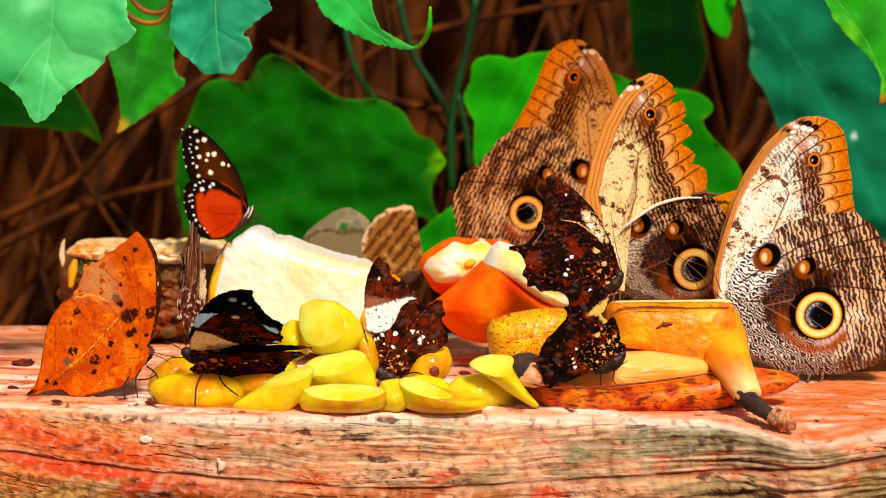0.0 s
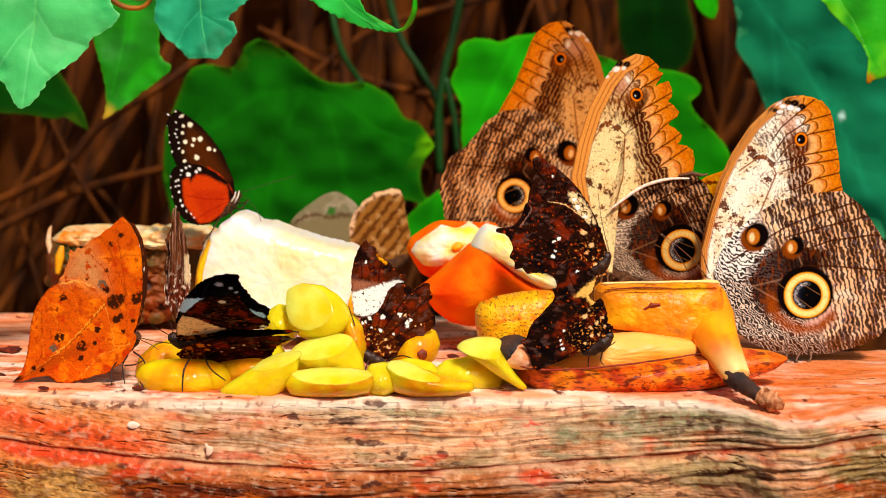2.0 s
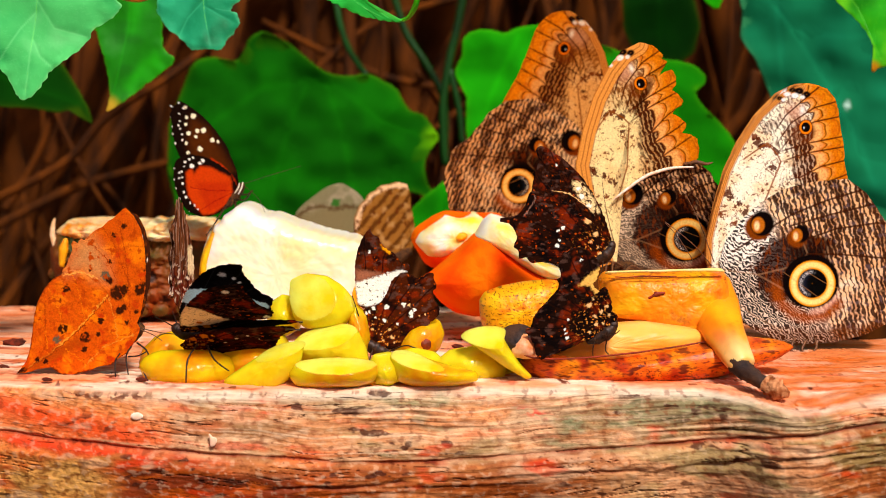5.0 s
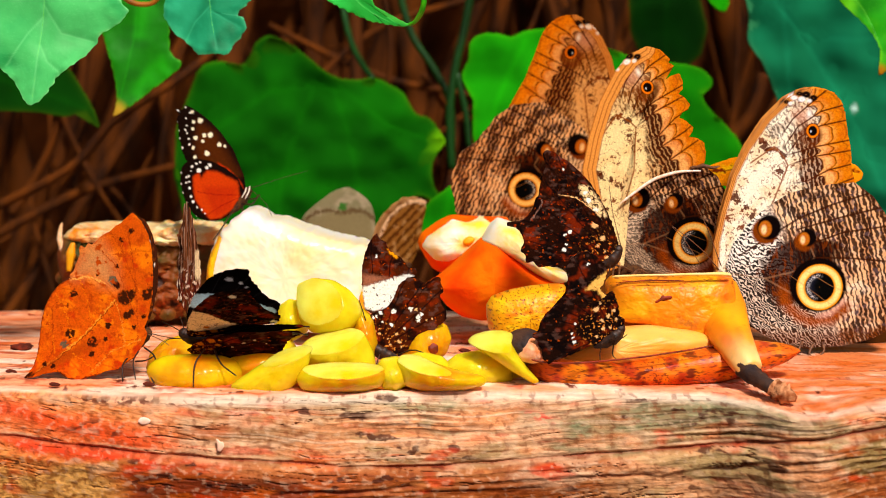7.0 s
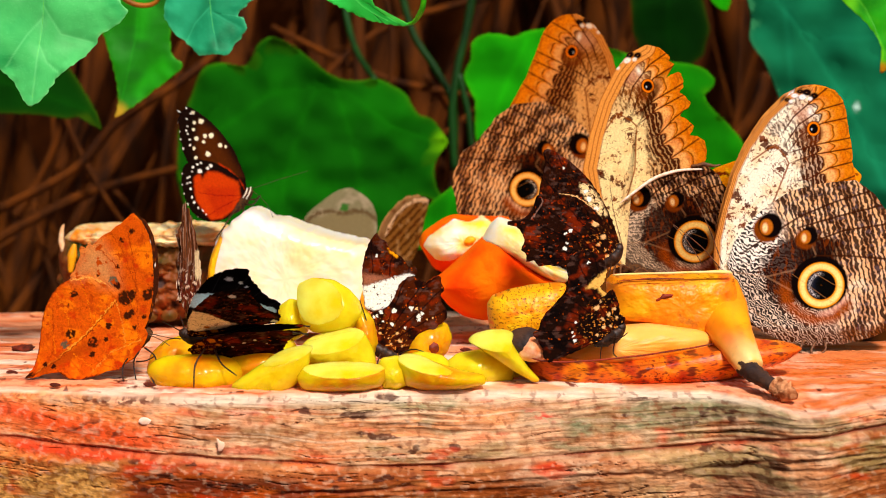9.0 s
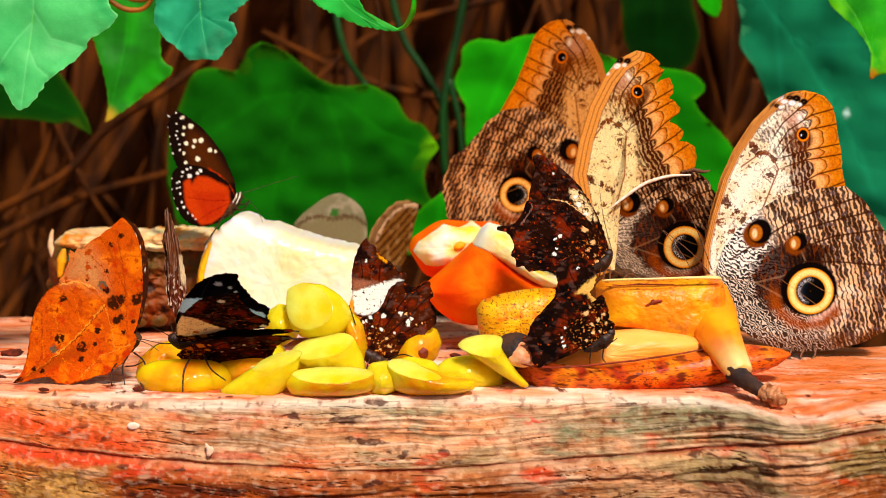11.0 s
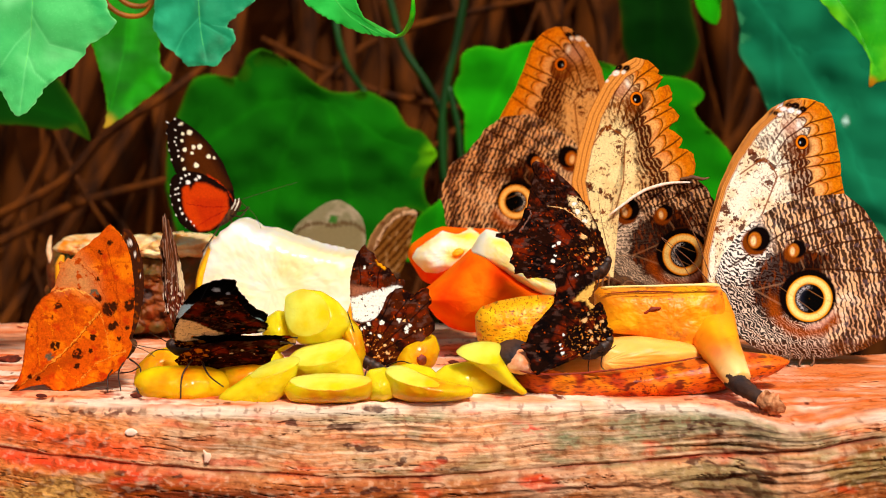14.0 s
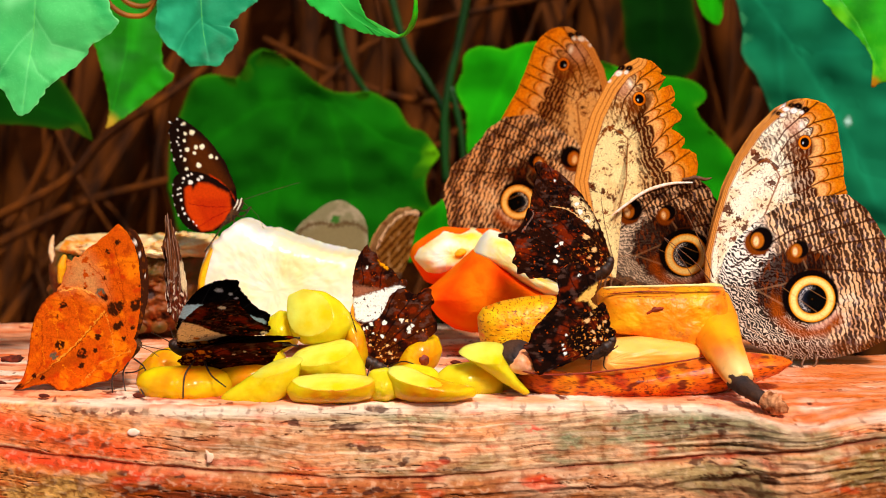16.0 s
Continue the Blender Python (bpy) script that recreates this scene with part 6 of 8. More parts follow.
FORE_CHART = similar((11.3, 70.6), (6.9, 54.9), (31.8, 52.4), (22.4, 39.0))
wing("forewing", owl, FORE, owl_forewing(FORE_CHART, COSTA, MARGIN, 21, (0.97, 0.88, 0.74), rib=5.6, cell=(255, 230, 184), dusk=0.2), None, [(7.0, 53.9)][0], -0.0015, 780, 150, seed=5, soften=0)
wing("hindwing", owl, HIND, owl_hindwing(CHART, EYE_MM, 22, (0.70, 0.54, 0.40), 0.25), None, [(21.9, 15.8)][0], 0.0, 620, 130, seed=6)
wing("far_forewing", owl, [(0.93 * x, 0.97 * y) for x, y in FORE], owl_forewing(FORE_CHART, COSTA, MARGIN, 25), None, [(6.5, 52.3)][0], 0.003, 240, 20, seed=7, soften=0)
wing("far_hindwing", owl, HIND, owl_hindwing(CHART, EYE_MM, 26, 0.6), None, [(21.9, 15.8)][0], 0.004, 160, 20, seed=8).rotation_euler = (0, radians(1.5), 0)
part("wing_edge", tube("wing_edge", local([(0.0696, 0.0560, 0.0579), (0.0727, 0.0560, 0.0604), (0.0815, 0.0560, 0.0668), (0.0873, 0.0560, 0.0693), (0.0937, 0.0560, 0.0708), (0.1015, 0.0560, 0.0711)], owl.matrix_basis), [0.0002, 0.0006, 0.0008, 0.0007, 0.0003], 6), material("frayed_pale_edge", rgb(250, 236, 220), rgb(230, 200, 170), 600, 0.7), owl, "pale frayed edge of the torn wing")
part("wing_shred", tube("wing_shred", local([(0.0978, 0.0580, 0.0721), (0.1028, 0.0570, 0.0730), (0.1066, 0.0570, 0.0723), (0.1092, 0.0570, 0.0730)], owl.matrix_basis), [0.0006, 0.0010, 0.0006, 0.0002], 6, wobble=0.6), M_PALE_LIMB, owl, "torn brown wing shred")
trunk(owl, [(0.0938, 0.0620, 0.0282), (0.0825, 0.0620, 0.0286), (0.0735, 0.0620, 0.0313), (0.0671, 0.0620, 0.0350)], [0.0014, 0.0034, 0.004, 0.0026])
for pts in ([(0.0709, 0.0580, 0.0324), (0.0674, 0.0500, 0.0343), (0.0657, 0.0400, 0.0304)], [(0.0742, 0.0580, 0.0313), (0.0697, 0.0500, 0.0338), (0.0683, 0.0400, 0.0308)], [(0.0818, 0.0550, 0.0298), (0.0763, 0.0450, 0.0330), (0.0726, 0.0350, 0.0313)], [(0.0885, 0.0550, 0.0298), (0.0829, 0.0450, 0.0314), (0.0796, 0.0350, 0.0311)]):
    limb(owl, "leg", pts, 0.0006, M_PALE_LIMB)
for pts in ([(0.1012, 0.0500, 0.0343), (0.0949, 0.0450, 0.0436), (0.0889, 0.0420, 0.0500)], [(0.0708, 0.0580, 0.0403), (0.0671, 0.0550, 0.0539), (0.0650, 0.0500, 0.0654)]):
    limb(owl, "antenna", pts, 0.0002, M_PALE_LIMB)

owl = thing("owl_butterfly", Matrix.Translation((0.0685, 0.1400, 0.0432)), "brown owl butterfly with an orange wing tip, closed wings", "butterfly", GROUP_OWL)
COSTA = [(9.8, 17.4), (9.5, 49.5), (7.4, 64.2), (4.9, 74.0), (0.7, 82.6), (-4.3, 88.7), (-9.2, 91.9)]
MARGIN = [(-15.4, 91.9), (-22.2, 88.2), (-26.4, 80.9), (-30.0, 71.1), (-34.4, 61.3), (-39.8, 51.5)]
FORE = [(9.8, 17.4), (10.6, 39.6), (9.5, 54.4), (7.4, 64.2), (4.9, 74.0), (0.7, 82.6), (-4.3, 88.7), (-10.5, 92.1), (-15.4, 91.9), (-19.1, 90.7), (-22.2, 88.2), (-24.7, 85.0), (-26.4, 80.9), (-28.1, 76.0), (-30.0, 71.1), (-32.0, 66.2), (-34.4, 61.3), (-37.4, 56.4), (-39.8, 51.9), (-33.6, 39.6), (-17.5, 22.3), (0.0, 0.0)]
HIND = [(0.0, 0.0), (4.8, 24.8), (-7.7, 43.3), (-25.0, 54.4), (-38.6, 52.9), (-41.1, 50.5), (-45.7, 48.0), (-47.7, 44.6), (-51.7, 40.1), (-54.1, 36.7), (-58.1, 34.2), (-62.0, 31.2), (-62.3, 27.3), (-64.5, 23.6), (-65.2, 17.4), (-63.7, 12.4), (-63.0, 6.2), (-60.0, 0.0), (-49.6, -7.5), (-27.2, -9.0), (-9.9, -5.0)]
CHART = similar([(-32.3, 15.9)][0], [(-9.1, 34.2)][0], (35.3, -8.4), (14.6, 13.6), True)
FORE_CHART = similar((-12.8, 75.8), (-32.3, 15.9), (31.8, 52.4), (35.3, -8.4), True)
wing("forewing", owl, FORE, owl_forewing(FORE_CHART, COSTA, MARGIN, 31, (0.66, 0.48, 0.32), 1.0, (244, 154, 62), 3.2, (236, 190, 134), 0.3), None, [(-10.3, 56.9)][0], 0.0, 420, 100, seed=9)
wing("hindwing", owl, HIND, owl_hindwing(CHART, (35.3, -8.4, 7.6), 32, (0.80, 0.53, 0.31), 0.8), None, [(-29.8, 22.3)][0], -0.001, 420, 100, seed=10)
wing("far_forewing", owl, FORE, owl_forewing(FORE_CHART, COSTA, MARGIN, 35), None, [(-10.3, 56.9)][0], 0.003, 140, 16, seed=11)
wing("far_hindwing", owl, HIND, owl_hindwing(CHART, EYE_MM, 36, 0.6), None, [(-29.8, 22.3)][0], 0.004, 140, 16, seed=12)
trunk(owl, [(0.0438, 0.1420, 0.0331), (0.0562, 0.1420, 0.0356), (0.0661, 0.1420, 0.0406), (0.0723, 0.1420, 0.0443)], [0.0014, 0.0034, 0.004, 0.0026])
for pts in ([(0.0635, 0.1400, 0.0382), (0.0616, 0.1300, 0.0317), (0.0601, 0.1250, 0.0198)], [(0.0561, 0.1400, 0.0358), (0.0530, 0.1300, 0.0292), (0.0527, 0.1250, 0.0198)]):
    limb(owl, "leg", pts, 0.0006, M_PALE_LIMB)

# the dead-leaf butterfly
leaf_fly = thing("leaf_butterfly", Matrix.Translation((-0.1068, -0.0200, 0.0135)), "orange dead-leaf butterfly with closed spotted wings", "butterfly")
RUST, DARKSPOT = rgb(192, 92, 38), rgb(54, 26, 14)


def leaf_fly_paint(pale, rim=()):
    def go(u, v):
        col = paint(u, v, RUST, [
            ("speckle", rgb(226, 128, 60), 9, 0.5, 0.25), ("speckle", rgb(176, 68, 20), 6, 0.58, 0.2), ("ripple", rgb(176, 84, 34), 60, 5.0, 0.85), ("speckle", rgb(120, 46, 14), 1.1, 0.77, 0.06),
            ("area", rgb(190, 134, 92), 5.0, pale),
            ("line", rgb(214, 150, 84), 0.22, [(-42.2, -12.8), (-31.4, -6.1), (-21.1, 2.6), (-15.0, 9.5), (-9.9, 15.2)]),
            ("line", rgb(170, 80, 24), 0.16, [(-9.9, 15.2), (-12.8, 19.3), (-18.8, 23.3), (-24.8, 22.9)]), ("line", rgb(176, 84, 26), 0.14, [(-21.1, 2.6), (-11.1, 0.6), (0.0, 1.0)]),
            ("line", rgb(176, 84, 26), 0.14, [(-15.0, 9.5), (-21.0, 13.2), (-31.1, 9.1)]), ("line", rgb(206, 140, 80), 0.14, [(-19.3, -11.2), (-11.1, -3.1), (-1.0, 1.0)]),
            ("line", rgb(206, 140, 80), 0.12, [(-9.9, 15.2), (-7.4, 6.1), (-6.7, -1.0)]), ("line", rgb(150, 66, 20), 0.16, [(-32.6, 17.3), (-32.3, 9.1), (-32.3, -3.1), (-35.5, -9.2)]),
            ("area", rgb(160, 76, 34), 1.2, [(-39.6, -11.2), (-31.4, -5.5), (-21.2, 0.0), (-18.2, -2.6), (-27.4, -7.1), (-35.5, -11.6)]),
            ("spots", DARKSPOT, [(-24.7, 17.3, 1.4), (-26.2, 3.0, 1.8), (-18.2, 0.0, 2.0), (-18.6, -4.3, 1.2), (-6.4, 15.8, 2.8), (-4.0, 17.3, 1.6), (1.2, 16.8, 2.0), (2.5, 18.9, 1.2), (-5.9, 9.5, 1.6), (-4.3, 10.6, 1.2), (-12.6, 5.9, 1.2), (-7.6, 36.4, 1.0), (-4.1, 39.5, 1.0), (-9.3, 27.0, 0.8), (-12.5, 39.7, 0.8), (-13.7, 1.0, 0.8), (-3.4, 5.5, 0.8), (0.1, 9.1, 0.8), (-16.4, 23.9, 0.6), (2.9, 23.9, 0.6), (-27.0, 13.0, 0.6)]),
            ("spots", rgb(96, 84, 66), [(-28.1, -0.8, 1.6), (-10.8, 22.1, 1.6)]), ("spots", rgb(50, 22, 10), [(-9.4, 20.3, 1.4), (-32.4, -8.8, 1.0), (-35.5, -8.1, 0.8), (-42.0, -12.4, 1.6), (-40.0, -11.6, 1.0)]), ("line", rgb(214, 128, 64), 0.12, [(-31.4, -6.1), (-32.1, 1.0), (-34.3, 9.1)]), ("line", rgb(214, 128, 64), 0.12, [(-25.2, -1.0), (-27.1, 9.1), (-31.0, 17.3)]), ("line", rgb(214, 128, 64), 0.12, [(-18.1, 5.9), (-19.9, 15.2), (-22.8, 22.9)]), ("line", rgb(214, 128, 64), 0.12, [(-25.3, -4.1), (-17.3, -10.2)]), ("line", rgb(150, 66, 24), 0.14, [(-2.0, 1.0), (-2.7, 21.3), (-5.5, 41.5)]), ("line", rgb(150, 66, 24), 0.14, [(-2.9, 9.1), (-9.7, 27.4), (-17.6, 35.4)]), ("line", rgb(150, 66, 24), 0.14, [(-1.8, 17.3), (-7.6, 33.4), (-11.5, 39.1)]), ("line", rgb(120, 52, 20), 0.3, [(-26.1, 22.7), (-29.9, 20.5), (-32.6, 17.3), (-34.7, 13.2), (-36.0, 9.1), (-36.6, 5.1), (-37.3, 0.0), (-38.2, -5.1), (-39.5, -8.8)]), ("line", rgb(96, 40, 16), 0.3, [(-30.7, -10.8), (-27.1, -13.2), (-23.4, -13.7), (-17.3, -12.2), (-9.2, -10.0), (-3.1, -5.5), (0.6, -1.0)]), ("speckle", rgb(168, 76, 32), 2.6, 0.62, 0.12), *rim], 5, 0.5)
        return col
    return go


PALE = [(-24.8, 23.3), (-20.6, 34.4), (-15.6, 35.4), (-10.7, 27.4), (-9.8, 20.3), (-14.8, 21.3), (-18.8, 24.3)]
FORE = [(-1.8, -0.2), (1.5, 8.1), (3.3, 17.3), (3.5, 23.3), (3.1, 33.4), (1.9, 38.5), (-0.4, 43.1), (-3.4, 46.3), (-5.2, 45.1), (-7.5, 42.7), (-10.1, 41.1), (-11.7, 39.5), (-14.2, 38.3), (-16.6, 36.2), (-18.2, 34.6), (-19.4, 35.4), (-20.7, 33.4), (-22.0, 34.6), (-22.9, 33.4), (-22.5, 31.0), (-24.0, 27.8), (-24.8, 25.3), (-26.4, 23.7), (-25.7, 22.1), (-18.9, 17.3), (-9.0, 5.1)]
HIND = [(-0.0, -0.6), (1.5, 3.0), (-1.3, 8.1), (-5.9, 13.2), (-9.8, 17.7), (-12.8, 20.7), (-15.8, 22.5), (-19.8, 23.9), (-22.8, 24.1), (-26.1, 22.7), (-29.9, 20.5), (-32.6, 17.3), (-34.7, 13.2), (-36.0, 9.1), (-36.6, 5.1), (-37.3, 0.0), (-38.2, -5.1), (-39.5, -8.8), (-41.2, -11.2), (-43.2, -13.2), (-39.6, -13.0), (-35.5, -11.6), (-30.7, -10.8), (-29.1, -12.0), (-27.1, -13.2), (-23.4, -13.7), (-17.3, -12.2), (-13.3, -10.4), (-9.2, -10.0), (-6.2, -7.5), (-3.1, -5.5)]
lf_fore = wing("forewing", leaf_fly, FORE, leaf_fly_paint(PALE), None, [(-9.7, 25.3)][0], 0.0, 300, 60, seed=13)
lf_hind = wing("hindwing", leaf_fly, HIND, leaf_fly_paint(PALE, [("line", rgb(238, 168, 104), 0.22, [(-13.6, 20.9), (-15.7, 22.0), (-19.8, 23.4), (-25.8, 22.3)]), ("line", rgb(120, 58, 24), 0.2, [(-41.5, -12.9), (-31.2, -6.7), (-21.0, 1.9), (-14.9, 8.8), (-9.6, 14.7)])]), None, [(-19.1, 5.1)][0], -0.0008, 320, 70, seed=14)
FAR = [(-1.8, -0.2), (1.5, 6.7), (3.2, 12.2), (4.7, 19.3), (5.2, 25.3), (4.7, 32.4), (2.7, 39.5), (0.6, 43.5), (-2.4, 44.7), (-3.3, 37.5), (-4.3, 21.3)]
lf_far = wing("far_forewing", leaf_fly, FAR, lambda u, v: paint(u, v, rgb(58, 30, 20), [("speckle", rgb(120, 62, 30), 2, 0.6, 0.15), ("spots", rgb(240, 226, 210), [(0.1, 39.3, 1.0), (1.9, 35.0, 0.6), (3.8, 27.4, 0.4)])], 6), None, None, 0.0022, 120, 24, seed=15, label="dark upper side of the far wing")
trunk(leaf_fly, [(-0.1207, -0.0155, 0.0078), (-0.1146, -0.0155, 0.0109), (-0.1097, -0.0155, 0.0135), (-0.1067, -0.0165, 0.0161)], [0.0012, 0.0026, 0.003, 0.0022])
for pts in ([(-0.1085, -0.0220, 0.0103), (-0.1094, -0.0280, 0.0075), (-0.1080, -0.0320, 0.0017)], [(-0.1126, -0.0220, 0.0077), (-0.1132, -0.0280, 0.0059), (-0.1129, -0.0300, 0.0006)], [(-0.1066, -0.0210, 0.0116), (-0.1022, -0.0240, 0.0082), (-0.1028, -0.0300, 0.0022)], [(-0.1028, -0.0300, 0.0022), (-0.1011, -0.0320, -0.0007), (-0.1000, -0.0330, -0.0013)], [(-0.1092, -0.0240, 0.0070), (-0.1051, -0.0270, 0.0078), (-0.1018, -0.0280, 0.0096)]):
    limb(leaf_fly, "leg", pts, 0.00035)
for pts in ([(-0.1052, -0.0210, 0.0163), (-0.1004, -0.0220, 0.0144), (-0.0973, -0.0230, 0.0125)], [(-0.1049, -0.0200, 0.0166), (-0.1000, -0.0180, 0.0151), (-0.0946, -0.0160, 0.0140)]):
    limb(leaf_fly, "antenna", pts, 0.0002, M_PALE_LIMB)

def shrink(spots, k=0.78):
    return [(x, y, r * k) for x, y, r in spots]


# the longwing on the pineapple
longwing = thing("longwing_butterfly", Matrix.Translation((-0.0835, 0.1000, 0.0608)), "black and orange longwing butterfly with white dots", "butterfly")
LW = rgb(20, 11, 8)
FORE = [(0.9, 0.0), (0.3, 6.1), (-4.1, 17.0), (-8.7, 23.5), (-13.4, 28.7), (-18.5, 32.7), (-21.3, 34.6), (-23.9, 35.7), (-24.4, 34.1), (-26.0, 33.4), (-27.7, 33.9), (-26.3, 31.8), (-27.7, 29.7), (-26.8, 27.8), (-26.6, 25.0), (-26.6, 22.1), (-25.7, 19.3), (-25.3, 16.5), (-23.9, 13.2), (-22.1, 9.9), (-14.1, 1.9)]
HIND = [(0.5, 0.0), (-2.3, 5.7), (-7.0, 9.4), (-12.8, 12.3), (-18.7, 13.4), (-22.0, 12.5), (-24.2, 11.6), (-25.6, 9.4), (-25.9, 6.6), (-26.1, 3.8), (-25.5, 0.5), (-24.8, -2.4), (-23.4, -5.7), (-21.8, -8.5), (-19.9, -10.4), (-17.6, -11.8), (-14.3, -12.8), (-10.7, -12.5), (-7.2, -11.3), (-3.6, -8.0), (-0.7, -4.3)]
wing("forewing", longwing, FORE, lambda u, v: paint(u, v, LW, [
    ("area", rgb(70, 36, 16), 3.0, [(-1.1, 6.6), (-11.5, 24.3), (-18.6, 28.9), (-19.8, 18.4), (-18.7, 11.3), (-7.0, 4.2)]), ("area", rgb(190, 70, 18), 0.6, [(-10.5, 11.8), (-5.8, 9.0), (-1.1, 3.8), (0.5, -0.5), (-2.3, 0.9), (-7.5, 6.6)]),
    ("spots", rgb(236, 230, 200), shrink([(-20.9, 32.9, 0.9), (-17.6, 29.2, 1.4), (-20.4, 28.7, 0.9), (-20.9, 25.9, 0.9), (-19.6, 22.1, 1.2), (-16.0, 23.1, 1.2), (-13.4, 23.3, 1.4), (-16.5, 20.7, 0.9), (-9.7, 19.3, 1.2), (-7.4, 18.6, 0.9), (-20.6, 17.9, 0.9), (-14.9, 15.6, 1.4), (-19.9, 14.1, 0.9)])),
    ("spots", rgb(240, 236, 226), shrink([(-23.7, 34.8, 0.5), (-26.7, 33.4, 0.5), (-27.3, 28.7, 0.5), (-26.6, 25.0, 0.5), (-26.2, 21.7, 0.5), (-25.3, 17.9, 0.5), (-23.5, 30.1, 0.5), (-23.3, 27.3, 0.5), (-23.1, 24.0, 0.5), (-22.4, 21.7, 0.5), (-22.2, 19.3, 0.5), (-23.8, 25.4, 0.5), (-21.8, 32.5, 0.5)]))], 7, 0.25), None, [(-16.3, 19.3)][0], 0.0008, 240, 56, seed=16)
wing("hindwing", longwing, HIND, lambda u, v: paint(u, v, LW, [
    ("area", rgb(180, 72, 28), 0.8, [(-2.3, 3.8), (-1.4, -2.8), (-4.8, -8.0), (-9.5, -11.3), (-13.8, -11.8), (-16.6, -9.0), (-19.9, -3.8), (-20.7, 1.9), (-20.7, 6.1), (-18.3, 7.5), (-17.4, 5.2), (-15.0, 8.5), (-10.5, 8.0)]), ("area", rgb(164, 60, 20), 1.5, [(-16.5, 1.9), (-2.3, 1.9), (-4.8, -7.6), (-11.9, -10.9)]),
    ("line", rgb(120, 30, 8), 0.14, [(-1.0, -1.7), (-10.6, -1.7), (-18.9, -0.5)]), ("line", rgb(120, 30, 8), 0.14, [(-1.0, -2.4), (-9.5, -6.4), (-15.4, -10.4)]),
    ("spots", rgb(240, 236, 226), shrink([(-19.2, 11.3, 0.7), (-17.8, 12.0, 0.5), (-21.1, 10.1, 0.7), (-18.3, 8.5, 1.2), (-15.0, 9.7, 0.9), (-13.6, 10.8, 0.9), (-21.6, 8.3, 0.5), (-22.6, 6.1, 0.5), (-22.4, 3.8, 0.5), (-22.2, 1.2, 0.7), (-21.7, -2.4, 0.7), (-20.8, -4.5, 0.7), (-19.2, -6.9, 0.5), (-17.3, -8.0, 0.5), (-16.1, -9.5, 0.5), (-25.9, 7.5, 0.5), (-25.7, 2.8, 0.5), (-25.2, -0.9, 0.5), (-23.6, -5.2, 0.5), (-19.7, -10.9, 0.5), (-23.5, 5.7, 0.5), (-23.5, 3.5, 0.5)]))], 8, 0.25), None, [(-13.7, 0.0)][0], 0.0, 240, 56, seed=17)
wing("far_forewing", longwing, FORE, lambda u, v: paint(u, v, LW, []), None, [(-16.3, 19.3)][0], 0.003, 120, 12, seed=18)
trunk(longwing, [(-0.0896, 0.1010, 0.0513), (-0.0865, 0.1010, 0.0537), (-0.0836, 0.1010, 0.0570), (-0.0812, 0.1010, 0.0608)], [0.0008, 0.0015, 0.0020, 0.0015])
for q in ([(-0.0839, 0.0990, 0.0581), (-0.0824, 0.0985, 0.0604), (-0.0820, 0.0990, 0.0623)], [(-0.0824, 0.0988, 0.0576), (-0.0810, 0.0985, 0.0604), (-0.0805, 0.0990, 0.0628)]):
    part("stripe", tube("stripe", local(q, longwing.matrix_basis), [0.0002, 0.00035, 0.0002], 6), material("white_stripe", rgb(240, 236, 220), rgb(220, 210, 190), 300, 0.6), longwing, "white stripe on the thorax")
for pts in ([(-0.0840, 0.1000, 0.0556), (-0.0816, 0.0850, 0.0484), (-0.0788, 0.0750, 0.0434)], [(-0.0878, 0.1000, 0.0528), (-0.0907, 0.0900, 0.0469), (-0.0942, 0.0850, 0.0415)], [(-0.0821, 0.1000, 0.0575), (-0.0783, 0.0950, 0.0578), (-0.0757, 0.0920, 0.0596)], [(-0.0835, 0.1000, 0.0556), (-0.0795, 0.0950, 0.0555), (-0.0766, 0.0920, 0.0585)]):
    limb(longwing, "leg", pts, 0.00042)
for pts in ([(-0.0804, 0.1000, 0.0618), (-0.0693, 0.1000, 0.0655), (-0.0563, 0.1000, 0.0693)], [(-0.0802, 0.1000, 0.0613), (-0.0736, 0.0950, 0.0559), (-0.0704, 0.0900, 0.0502)]):
    limb(longwing, "antenna", pts, 0.00016)

# butterfly seen nearly edge on
edge_fly = thing("edge_on_butterfly", Matrix.Translation((-0.0924, 0.0100, 0.0173)) @ pose(0, 0, 0, 0, 0, 76), "mottled brown butterfly seen nearly edge on", "butterfly")
EDGE = [(1.7, -0.4), (6.5, 8.0), (7.8, 18.6), (4.7, 27.0), (0.7, 33.4), (-3.4, 38.6), (-8.4, 43.4), (-12.6, 45.3), (-13.8, 39.7), (-17.4, 35.5), (-21.9, 33.8), (-19.4, 30.2), (-17.8, 27.0), (-23.2, 23.9), (-20.8, 19.7), (-24.4, 16.5), (-21.1, 13.3), (-23.9, 10.6), (-16.2, 7.0), (-8.6, 2.5)]


